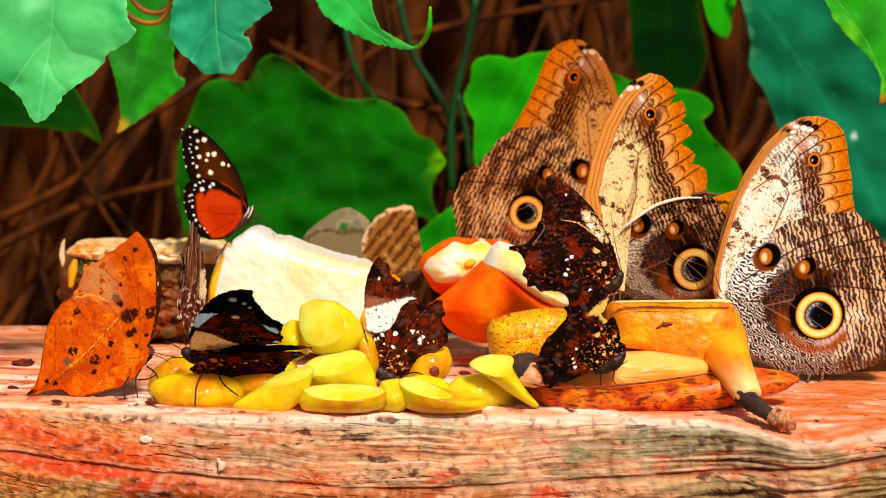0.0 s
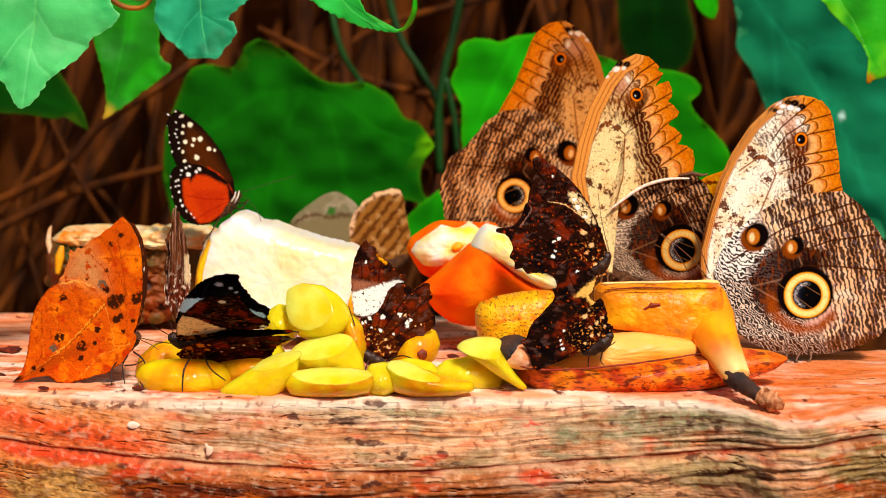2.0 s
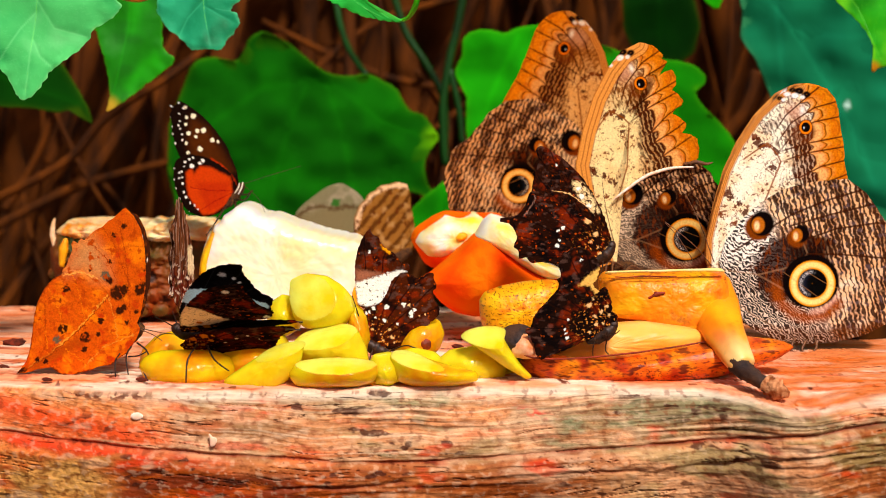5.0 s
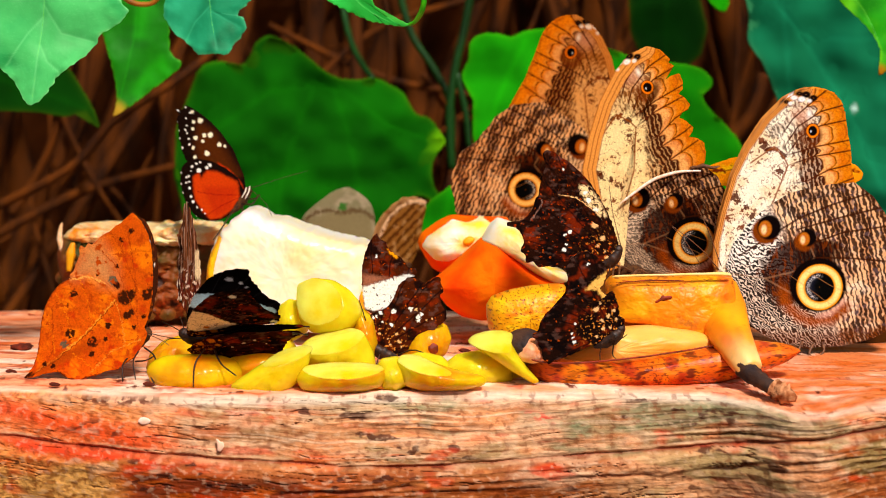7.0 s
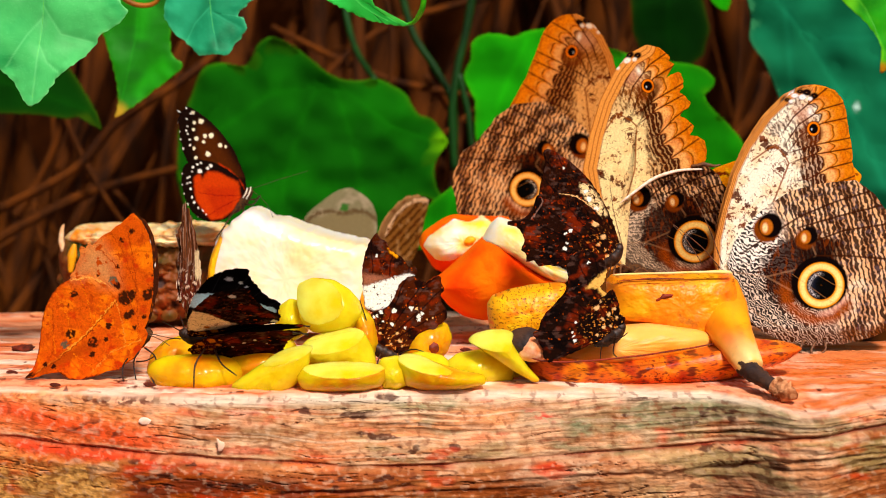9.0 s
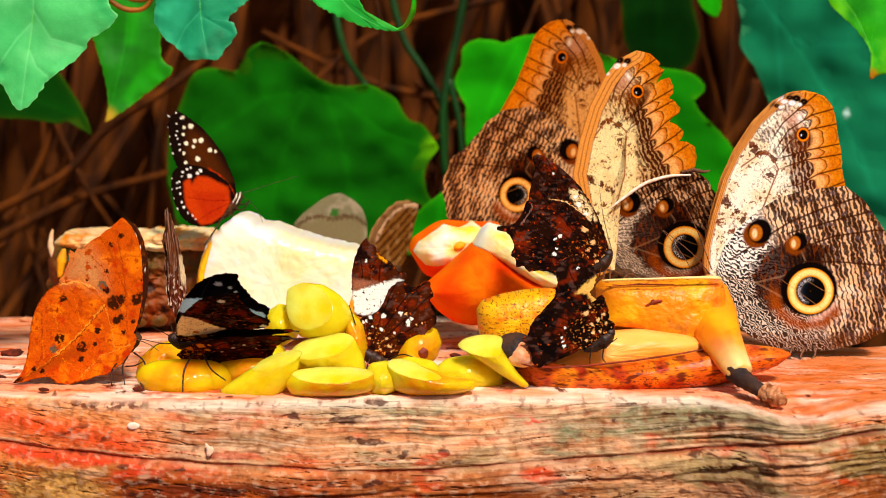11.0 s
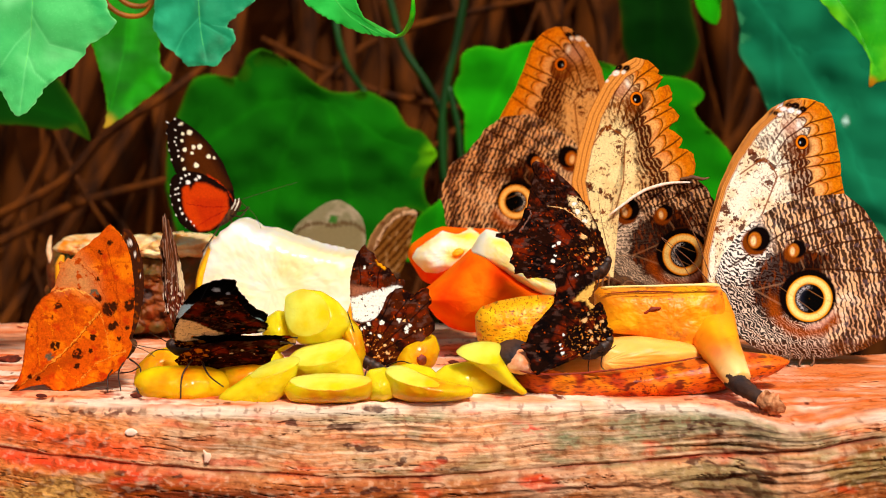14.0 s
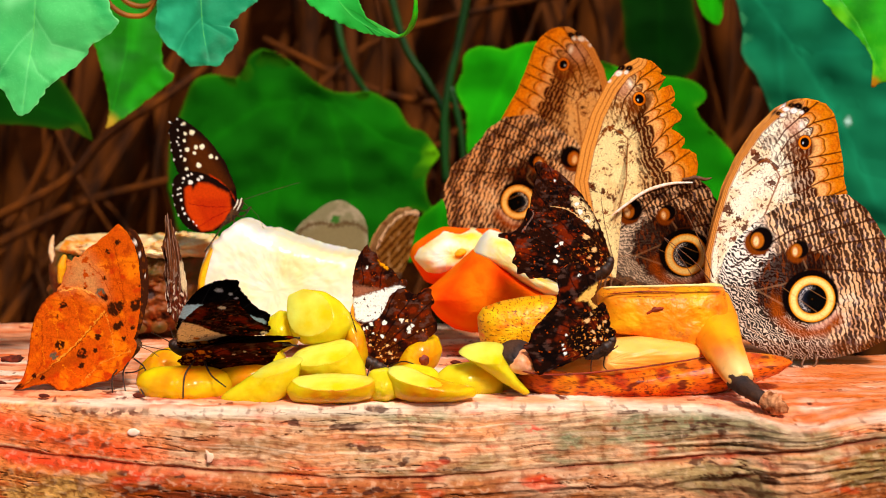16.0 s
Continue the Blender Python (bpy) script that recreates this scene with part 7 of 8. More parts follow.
def edge_paint(u, v):
    low = 1 - step(14, 26, v)
    return paint(u, v, rgb(122, 76, 54), [
        ("fan", rgb(62, 36, 28), lambda u, v: 0.8 * step(0.5, 0.58, fbm(u / 3.2, v / 16, 95, 3))), ("fan", rgb(186, 158, 140), lambda u, v: 0.7 * step(0.60, 0.66, fbm(u / 2.6, v / 13, 96, 3))),
        ("fan", rgb(96, 30, 14), lambda u, v: 0.85 * low * step(0.36, 0.5, fbm(u / 6, v / 4, 97, 3))), ("fan", rgb(40, 16, 10), lambda u, v: 0.8 * low * step(0.54, 0.6, fbm(u / 5, v / 2.5, 98, 3))),
        ("fan", rgb(250, 226, 206), lambda u, v: low * step(0.64, 0.68, fbm(u / 5, v / 1.6, 99, 2))),
        ("area", rgb(250, 226, 186), 1.0, [(-1.4, 25.8), (9.0, 26.6), (9.4, 15.7), (4.2, 14.8), (-1.0, 16.1)]), ("fan", rgb(120, 80, 50), lambda u, v: 0.3 * step(0.6, 0.66, fbm(u / 2, v / 9, 94, 2)))], 9, 1.0)


ef_near = wing("near_wing", edge_fly, EDGE, edge_paint, None, None, -0.0004, 220, 46, seed=19, amount=0.7, ragged=3.0)
ef_far = wing("far_wing", edge_fly, EDGE, edge_paint, None, None, 0.0004, 160, 30, seed=20, amount=0.7, ragged=2.0)
part("body", tube("body", [(-0.006, 0, 0.001), (0.0, 0, 0), (0.008, 0, -0.001)], [0.001, 0.0016, 0.0012], 10), M_BODY, edge_fly)
for pts in ([(-0.0924, 0.0100, 0.0169), (-0.0939, 0.0050, 0.0133), (-0.0943, 0.0000, 0.0119)], [(-0.0925, 0.0120, 0.0167), (-0.0912, 0.0080, 0.0129), (-0.0917, 0.0040, 0.0113)]):
    limb(edge_fly, "leg", pts, 0.0003)

# the banded butterflies
def banded(seed, layers, base=(40, 19, 10)):
    """Dark underside with broad rusty flushes, dark vein rays and a greyer outer edge, then the given marks."""
    def rays(u, v):
        return 0.75 * (1 - step(0.10, 0.40, np.abs((np.arctan2(v, u) * 4.6 + 0.15 * fbm(u / 5, v / 5, seed, 2)) % 1.0 - 0.5) * np.hypot(u, v) / 4.6)) * step(3, 9, np.hypot(u, v))

    def dots(u, v):
        return 0.9 * step(0.70, 0.74, fbm(u / 0.9, v / 0.9, seed + 77, 2)) * (1 - step(6, 15, np.hypot(u, v)))
    return lambda u, v: paint(u, v, rgb(*base), [
        ("fan", rgb(120, 46, 16), lambda u, v: 0.7 * step(0.54, 0.72, fbm(u / 8, v / 6, seed + 71, 3))), ("fan", rgb(10, 5, 4), lambda u, v: 0.85 * step(0.50, 0.64, fbm(u / 7, v / 7, seed + 72, 3))),
        ("fan", rgb(96, 70, 62), lambda u, v: 0.45 * step(0.56, 0.70, fbm(u / 4, v / 2.4, seed + 78, 3)) * step(12, 22, np.hypot(u, v))), ("fan", rgb(12, 6, 4), rays),
        ("speckle", rgb(176, 84, 30), 1.8, 0.74, 0.06), ("fan", rgb(236, 160, 96), dots), *layers], seed, 0.42)


GROUP_BAND = "dark banded butterflies on the fruit"
band_fly = thing("banded_butterfly", Matrix.Translation((-0.0916, -0.0200, 0.0141)), "dark banded butterfly with white spots feeding on grapes", "butterfly", GROUP_BAND)
FORE = [(1.4, 1.0), (0.7, 7.5), (0.8, 15.6), (2.1, 21.7), (3.7, 27.8), (6.4, 33.8), (9.1, 38.9), (11.9, 42.3), (15.6, 44.7), (19.2, 45.9), (22.0, 46.3), (23.8, 45.5), (23.4, 43.1), (24.3, 39.5), (25.9, 36.2), (27.9, 31.4), (29.9, 28.6), (32.3, 27.0), (33.9, 25.3), (33.5, 22.1), (32.6, 18.5), (31.0, 17.2), (25.4, 16.0), (17.3, 13.2), (7.1, 2.4)]
HIND = [(1.0, 0.6), (2.1, 7.5), (6.2, 12.6), (13.3, 15.2), (21.3, 15.6), (28.6, 15.2), (35.4, 16.0), (41.5, 16.2), (42.7, 14.0), (40.6, 12.8), (36.6, 11.6), (33.8, 9.1), (33.1, 6.3), (32.5, 3.0), (35.3, 1.4), (33.3, 0.0), (25.2, -0.6), (13.1, 0.2)]
DORSAL = [("area", rgb(214, 240, 248), 0.25, [(3.4, 29.4), (6.4, 30.2), (10.4, 30.8), (15.4, 28.6), (20.4, 26.8), (26.4, 24.5), (31.0, 22.5), (32.6, 20.9), (31.4, 18.5), (25.4, 17.5), (18.3, 17.0), (11.3, 18.5), (6.3, 20.5), (1.7, 21.3), (1.7, 24.7)]),
          ("spots", rgb(245, 245, 245), [(16.7, 39.5, 1.4), (20.5, 37.4, 0.8), (22.5, 35.0, 0.6)])]
VENTRAL = [("area", rgb(255, 226, 186), 0.5, [(1.2, 24.0), (4.0, 27.0), (8.0, 25.0), (13.0, 20.0), (18.4, 16.6), (12.0, 11.5), (4.0, 9.0), (1.2, 10.0)]), ("fan", rgb(84, 44, 24), lambda u, v: 0.7 * (1 - step(0.010, 0.030, np.abs(fbm(u / 3.2, v / 5.0, 47, 2) - 0.5))) * step(19, 17, u)), ("spots", rgb(250, 246, 240), [(17.5, 39.9, 1.4), (31.4, 19.7, 1.2), (32.2, 18.7, 0.8)]),
           ("spots", rgb(190, 120, 50), [(6.1, 7.5, 1.2), (10.2, 9.5, 1.4), (7.6, 12.6, 1.2), (12.2, 6.5, 1.0), (4.7, 3.9, 0.8), (9.1, 3.5, 0.8), (13.2, 10.0, 0.8)]), ("spots", rgb(210, 190, 170), [(21.3, 7.5, 0.6), (25.3, 9.5, 0.6), (17.2, 5.1, 0.4), (29.3, 7.5, 0.4)])]
NEAR_HIND = [(1.0, 3.0), (5.0, 9.0), (12.0, 13.5), (21.3, 15.6), (28.6, 15.2), (35.4, 16.0), (41.5, 16.2), (42.7, 14.0), (40.6, 12.8), (37.0, 9.0), (34.5, 2.0), (32.0, -4.0), (28.0, -9.5), (22.0, -12.5), (15.0, -11.5), (8.0, -7.5), (3.0, -2.0)]
BLACK = (12, 10, 11)
INNER = [("area", rgb(20, 28, 32), 2.0, [(1.4, 0.6), (3.1, 7.5), (6.2, 15.6), (13.3, 15.6), (11.2, 7.5)])]
bf_parts = {}
for key, outline, c, dy in (("forewing", FORE, [(15.4, 27.8)][0], 0.0), ("hindwing", HIND, [(19.2, 7.1)][0], -0.0004)):
    # upper side: the grey rays are veins and a sheen painted on the black
    dor = (lambda L: (lambda u, v: paint(u, v, rgb(*BLACK), [("speckle", rgb(24, 20, 20), 7, 0.5, 0.3), ("fan", rgb(40, 34, 34), lambda u, v: 0.4 * (1 - step(0.10, 0.4, np.abs((np.arctan2(v, u) * 5.2) % 1.0 - 0.5) * np.hypot(u, v) / 5.2)) * step(4, 12, np.hypot(u, v))), *L, ("fan", rgb(90, 100, 108), lambda u, v: 0.10 * (1 - step(0.06, 0.2, np.abs((np.arctan2(v, u) * 5.2) % 1.0 - 0.5) * np.hypot(u, v) / 5.2)) * step(10, 16, np.hypot(u, v)))], 41, 0.5)))(DORSAL + INNER if key == "forewing" else [("spots", rgb(160, 60, 24), [(40.7, 14.8, 1.2), (34.5, 0.6, 0.8)])] + INNER)
    ven = banded(42, VENTRAL if key == "forewing" else VENTRAL[2:], (26, 11, 6) if key == "forewing" else (46, 20, 10))
    white = (lambda L: (lambda u, v: paint(u, v, rgb(46, 36, 34), [("speckle", rgb(70, 50, 40), 5, 0.5, 0.2), *L], 43, 0.4)))([("area", rgb(250, 250, 250), 0.4, DORSAL[0][3]), DORSAL[-1]] if key == "forewing" else [])
    bf_parts["far_" + key] = wing("far_" + key, band_fly, outline, dor, ven, c, 0.0006 + dy, 280, 60, seed=21, ragged=0.7)
    bf_parts["near_" + key] = wing("near_" + key, band_fly, outline if key == "forewing" else NEAR_HIND, ven, white, c, -0.0006 + dy, 280, 60, seed=22, ragged=0.7)
for key, side in (("far_hindwing", 0.0), ("near_hindwing", 0.0)):
    pts = [(q[0] * 0.001, 0, q[1] * 0.001) for q in [(39.0, 14.4), (41.1, 14.4), (42.7, 14.0), (44.3, 13.6)]]
    part("tail", tube("tail", pts, [0.0010, 0.0005, 0.0004, 0.0007], 8, (0.4, 1)), M_LIMB, bf_parts[key], "thin dark wing tail")
trunk(band_fly, [(-0.0713, -0.0212, 0.0139), (-0.0774, -0.0212, 0.0143), (-0.0844, -0.0212, 0.0147), (-0.0898, -0.0212, 0.0155), (-0.0923, -0.0210, 0.0167)], [0.0008, 0.0018, 0.0024, 0.0027, 0.0019], mat=M_LIMB)
for pts in ([(-0.0839, -0.0300, 0.0123), (-0.0866, -0.0360, 0.0077), (-0.0870, -0.0380, -0.0001)], [(-0.0804, -0.0300, 0.0118), (-0.0773, -0.0360, 0.0077), (-0.0718, -0.0400, 0.0043)]):
    limb(band_fly, "leg", pts, 0.0004)
for pts in ([(-0.0926, -0.0200, 0.0166), (-0.0959, -0.0250, 0.0196), (-0.0992, -0.0280, 0.0218)], [(-0.0920, -0.0200, 0.0170), (-0.0932, -0.0200, 0.0206), (-0.0939, -0.0200, 0.0227)], [(-0.0924, -0.0200, 0.0145), (-0.0965, -0.0280, 0.0156), (-0.0992, -0.0300, 0.0135)]):
    limb(band_fly, "antenna", pts, 0.0002)


def still_banded(at, fore, hind, fmark, hmark, cf, ch, seed, label, body, legs, base=(40, 19, 10)):
    fmark, hmark = ([(m[0], m[1], shrink(m[2], 0.74)) if m[0] == "spots" else m for m in marks] for marks in (fmark, hmark))
    th = thing("banded_butterfly", Matrix.Translation(at), label, "butterfly", GROUP_BAND)
    wing("forewing", th, fore, banded(seed, fmark, base), None, cf, 0.0006, 260, 60, seed=seed, ragged=0.6)
    wing("hindwing", th, hind, banded(seed + 1, hmark, base), None, ch, -0.0004, 260, 60, seed=seed + 1, ragged=0.6)
    wing("far_forewing", th, fore, banded(seed + 2, []), None, cf, 0.0030, 120, 12, seed=seed)
    wing("far_hindwing", th, hind, banded(seed + 2, []), None, ch, 0.0036, 120, 12, seed=seed)
    trunk(th, body, [0.001, 0.0022, 0.0026, 0.0018], mat=M_LIMB)
    for q in legs:
        limb(th, "leg", q, 0.0003)
    return th


WHITE, PEACH = rgb(252, 246, 236), rgb(236, 190, 140)
still_banded((-0.0243, -0.0120, 0.0093),
    [(-0.7, 41.4), (0.5, 42.2), (1.1, 40.2), (3.6, 39.3), (4.4, 36.9), (6.0, 35.3), (7.2, 34.5), (9.3, 33.2), (10.9, 31.2), (11.7, 29.5), (14.1, 30.0), (15.1, 28.3), (13.9, 26.7), (11.7, 26.3), (8.4, 23.6), (6.4, 18.5), (3.9, 14.8), (-1.0, 13.2), (-4.0, 14.8), (-4.8, 20.5), (-5.0, 28.7), (-4.2, 33.8), (-2.5, 38.5)],
    [(-1.8, 13.2), (3.9, 15.2), (6.4, 18.9), (8.4, 23.8), (11.7, 26.7), (15.3, 25.5), (17.8, 24.0), (21.0, 26.3), (23.5, 26.3), (23.3, 24.2), (24.7, 21.8), (23.1, 19.7), (23.7, 16.4), (25.5, 14.0), (25.7, 11.5), (23.5, 9.5), (19.4, 6.2), (14.3, 2.1), (9.2, -1.6), (5.1, -2.7), (0.6, -2.5), (-1.8, -0.8), (-0.6, 4.1), (-2.2, 9.9)],
    [("area", WHITE, 0.5, [(-4.8, 23.0), (-0.9, 24.2), (4.1, 25.5), (11.7, 27.7), (14.5, 26.3), (10.3, 24.6), (8.4, 21.6), (6.8, 17.5), (3.9, 15.4), (-1.0, 14.4), (-4.0, 15.4)]), ("speckle", rgb(60, 40, 30), 1.2, 0.70, 0.05), ("area", rgb(244, 160, 20), 0.5, [(4.4, 36.9), (7.2, 36.9), (9.7, 34.5), (7.2, 33.2), (5.2, 34.9)]), ("spots", WHITE, [(0.3, 34.2, 0.6), (1.5, 40.6, 0.4)]), ("area", rgb(150, 100, 80), 1.0, [(-4.6, 27.5), (-0.9, 27.1), (5.2, 26.3), (-0.9, 24.2), (-4.4, 23.4)])],
    [("spots", WHITE, [(1.7, 13.8, 1.0), (-0.8, 12.1, 0.6), (0.4, 12.3, 0.6), (2.5, 10.3, 0.6), (5.7, 9.3, 1.0), (6.6, 14.2, 1.2), (12.7, 15.0, 1.2), (15.5, 12.3, 1.2), (15.3, 10.7, 1.0), (16.8, 13.2, 0.8), (10.6, 8.0, 0.6)]), ("spots", PEACH, [(-1.8, 9.3, 0.6), (-0.2, 7.2, 0.6), (1.4, 6.2, 0.6), (-1.0, 4.1, 0.6), (4.3, 4.1, 0.4), (7.6, 5.8, 0.8), (8.4, 3.3, 1.0), (9.2, 1.2, 0.6), (5.1, 2.1, 0.4), (0.6, 1.6, 0.6), (1.5, 8.2, 0.4), (-1.4, 6.2, 0.4), (14.7, 14.8, 0.8), (18.4, 11.1, 0.6), (20.4, 11.5, 0.6)])],
    [(2.1, 26.7)][0], [(11.3, 12.3)][0], 51, "dark banded butterfly with a white wing band and closed wings",
    [(-0.0162, -0.0115, 0.0068), (-0.0192, -0.0115, 0.0072), (-0.0229, -0.0115, 0.0089), (-0.0249, -0.0115, 0.0109)], [[(-0.0228, -0.0140, 0.0080), (-0.0236, -0.0160, 0.0058), (-0.0239, -0.0180, 0.0041)], [(-0.0191, -0.0140, 0.0076), (-0.0170, -0.0200, 0.0064), (-0.0157, -0.0220, 0.0051)], [(-0.0161, -0.0140, 0.0080), (-0.0099, -0.0200, 0.0105), (-0.0024, -0.0220, 0.0071)], [(-0.0249, -0.0130, 0.0111), (-0.0276, -0.0150, 0.0200), (-0.0300, -0.0160, 0.0279)]], (66, 29, 14))
still_banded((0.0626, 0.0150, 0.0397),
    [(-25.5, 39.7), (-24.3, 41.0), (-21.8, 40.6), (-18.8, 38.5), (-15.4, 36.4), (-12.0, 33.4), (-8.7, 30.0), (-4.8, 24.6), (-1.0, 17.8), (1.6, 11.0), (3.3, 4.7), (-0.0, 0.8), (-8.5, 6.4), (-19.1, 14.8), (-27.2, 22.0), (-26.3, 27.5), (-25.1, 32.6), (-24.3, 35.9)],
    [(-27.6, 23.7), (-21.2, 20.8), (-12.8, 18.6), (-4.3, 12.7), (2.1, 4.2), (1.7, -2.1), (-6.3, -3.8), (-15.8, -3.0), (-22.2, -2.5), (-27.0, -3.0), (-28.8, -0.4), (-31.7, -1.3), (-31.3, 1.3), (-33.6, 3.4), (-31.9, 6.4), (-33.2, 9.8), (-35.6, 12.3), (-38.7, 12.7), (-38.9, 14.0), (-35.1, 14.0), (-31.8, 15.3), (-29.2, 18.2)],
    [("area", rgb(250, 214, 166), 0.5, [(-12.0, 28.4), (-8.0, 27.6), (-4.0, 21.8), (-1.2, 16.4), (-3.4, 15.4), (-8.0, 20.2), (-11.0, 24.4)]), ("fan", rgb(60, 28, 14), lambda u, v: 0.85 * (1 - step(0.015, 0.05, np.abs(fbm(u / 2.2, v / 2.2, 63, 2) - 0.5)))), ("speckle", rgb(40, 18, 10), 1.6, 0.60, 0.06), ("spots", WHITE, [(-17.7, 33.8, 0.8), (-8.2, 22.2, 1.3), (-5.4, 18.6, 1.3), (-9.5, 25.0, 1.1)]), ("line", PEACH, 0.2, [(-19.2, 24.3), (-12.8, 23.3), (-4.3, 16.9)])],
    [("spots", PEACH, [(-6.0, 13.1, 1.9), (-3.0, 8.1, 1.3), (-4.7, 5.1, 0.8), (0.3, 10.2, 1.1), (1.0, 7.6, 1.1), (-0.5, 12.7, 0.8), (-7.7, 16.9, 1.3), (-4.3, 16.1, 1.3), (-2.1, 3.4, 0.6), (1.0, 3.0, 0.6), (-1.3, 0.8, 0.8)]), ("spots", WHITE, [(-15.3, 10.6, 1.1), (-17.4, 3.8, 1.1), (-17.0, 9.3, 0.6), (-16.5, 5.9, 0.6)]), ("line", rgb(130, 100, 90), 0.2, [(-29.7, 14.8), (-25.5, 21.2), (-26.6, 29.6)]), ("speckle", rgb(150, 60, 20), 1.6, 0.74, 0.05)],
    [(-13.9, 23.3)][0], [(-17.0, 8.5)][0], 61, "dark ragged banded butterfly with closed wings on the fruit",
    [(0.0542, 0.0160, 0.0366), (0.0595, 0.0160, 0.0375), (0.0637, 0.0160, 0.0400), (0.0656, 0.0160, 0.0434)], [[(0.0624, 0.0130, 0.0378), (0.0616, 0.0080, 0.0357), (0.0604, 0.0040, 0.0332)], [(0.0582, 0.0130, 0.0365), (0.0557, 0.0080, 0.0349), (0.0546, 0.0040, 0.0323)]], (32, 15, 9))
still_banded((0.0595, -0.0340, 0.0184),
    [(-14.6, 26.6), (-12.2, 28.2), (-9.1, 28.6), (-5.9, 27.0), (-3.5, 24.6), (-2.3, 21.8), (-3.1, 17.9), (-5.0, 15.5), (-1.1, 11.9), (-5.0, 8.9), (-14.9, 8.9), (-21.8, 6.0), (-21.2, 8.9), (-16.9, 13.5), (-15.7, 18.9), (-16.5, 22.8)],
    [(0.1, 14.7), (1.7, 9.9), (2.1, 6.0), (4.1, 4.8), (3.7, 3.2), (1.8, 1.6), (0.6, -1.6), (-2.9, -3.6), (-7.3, -4.4), (-14.8, -7.6), (-19.9, -9.6), (-22.7, -10.8), (-24.7, -8.8), (-25.1, -5.6), (-26.7, -2.8), (-28.4, -0.8), (-25.9, 0.4), (-25.5, 3.2), (-23.5, 6.4), (-19.8, 9.9), (-12.9, 12.9), (-6.0, 10.9)],
    [("spots", WHITE, [(-8.9, 24.2, 0.6)]), ("area", rgb(248, 190, 120), 0.6, [(-7.4, 17.9), (-2.1, 21.8), (0.9, 17.9), (0.5, 13.5), (-3.4, 11.9), (-5.8, 15.1), (-9.8, 15.1)])],
    [("spots", PEACH, [(-6.2, 8.4, 1.2), (-3.8, 4.4, 1.0), (-1.8, 6.0, 1.0), (0.1, 8.0, 0.8), (-3.4, 1.6, 0.8), (-5.7, -1.2, 0.8), (-1.0, 2.0, 0.6), (1.0, 4.8, 0.6), (-7.8, 11.9, 0.8), (-4.6, 10.7, 0.6)]), ("spots", WHITE, [(-13.3, 3.4, 0.8), (-13.6, -3.2, 0.8), (-14.4, 0.0, 0.6), (-14.0, -1.6, 0.6)])],
    [(-9.0, 17.9)][0], [(-10.9, 2.0)][0], 71, "small dark banded butterfly resting on the banana",
    [(0.0527, -0.0330, 0.0139), (0.0566, -0.0330, 0.0151), (0.0602, -0.0330, 0.0173), (0.0621, -0.0330, 0.0198)], [[(0.0556, -0.0360, 0.0155), (0.0548, -0.0360, 0.0117), (0.0550, -0.0340, 0.0088)], [(0.0603, -0.0360, 0.0176), (0.0593, -0.0340, 0.0114), (0.0606, -0.0330, 0.0093)], [(0.0583, -0.0360, 0.0163), (0.0617, -0.0380, 0.0169), (0.0640, -0.0380, 0.0185)]], (26, 13, 9))

# butterflies further back, out of focus
back_fly = thing("back_butterfly", Matrix.Translation((-0.0208, 0.1900, 0.0290)), "brown butterfly with pale-edged wings behind the fruit", "butterfly")
BACK = [(-17.1, 5.3), (-17.6, 12.7), (-14.9, 19.5), (-12.8, 21.0), (-11.0, 24.6), (-8.2, 25.6), (-5.6, 28.4), (-2.0, 28.6), (1.9, 30.2), (6.2, 29.4), (8.0, 24.8), (8.2, 20.6), (9.7, 14.8), (11.3, 6.9), (9.7, -2.6), (-4.0, -5.8)]
wing("near_wing", back_fly, BACK, lambda u, v: paint(u, v, rgb(140, 98, 58), [("fan", rgb(74, 42, 24), lambda u, v: 0.85 * step(0.45, 0.75, 0.5 + 0.5 * np.sin(2 * math.pi * (u * 0.80 - v * 0.60 + 1.6 * fbm(u / 5, v / 5, 85, 2)) / 4.4))), ("speckle", rgb(168, 130, 88), 5, 0.56, 0.2), ("line", rgb(226, 190, 152), 1.3, [(-17.6, 9.0), (-15.5, 18.5), (-9.7, 25.0), (-3.9, 28.0), (1.9, 29.2), (6.0, 28.5)]), ("speckle", rgb(92, 50, 30), 2.6, 0.64, 0.1)], 81, 1.2), None, None, 0, 200, 44, seed=81)
wing("far_wing", back_fly, BACK, lambda u, v: paint(u, v, rgb(160, 122, 86), [("speckle", rgb(110, 66, 42), 5, 0.5, 0.2)], 82), None, None, 0.004, 90, 12, seed=82)
trunk(back_fly, [(-0.0353, 0.1910, 0.0231), (-0.0274, 0.1910, 0.0220), (-0.0182, 0.1910, 0.0236), (-0.0129, 0.1910, 0.0268)], [0.0012, 0.0026, 0.0032, 0.0022])
grey_fly = thing("grey_butterfly", Matrix.Translation((-0.0500, 0.2200, 0.0319)), "pale grey-brown butterfly with closed scalloped wings", "butterfly")
GREY = [(-18.4, 4.9), (-17.6, 9.5), (-14.1, 13.6), (-9.1, 17.4), (-4.0, 21.2), (0.7, 23.4), (4.4, 23.9), (8.8, 21.8), (12.6, 19.0), (15.3, 15.8), (16.9, 10.9), (17.4, 4.4), (15.7, -5.5), (-10.9, -5.5)]
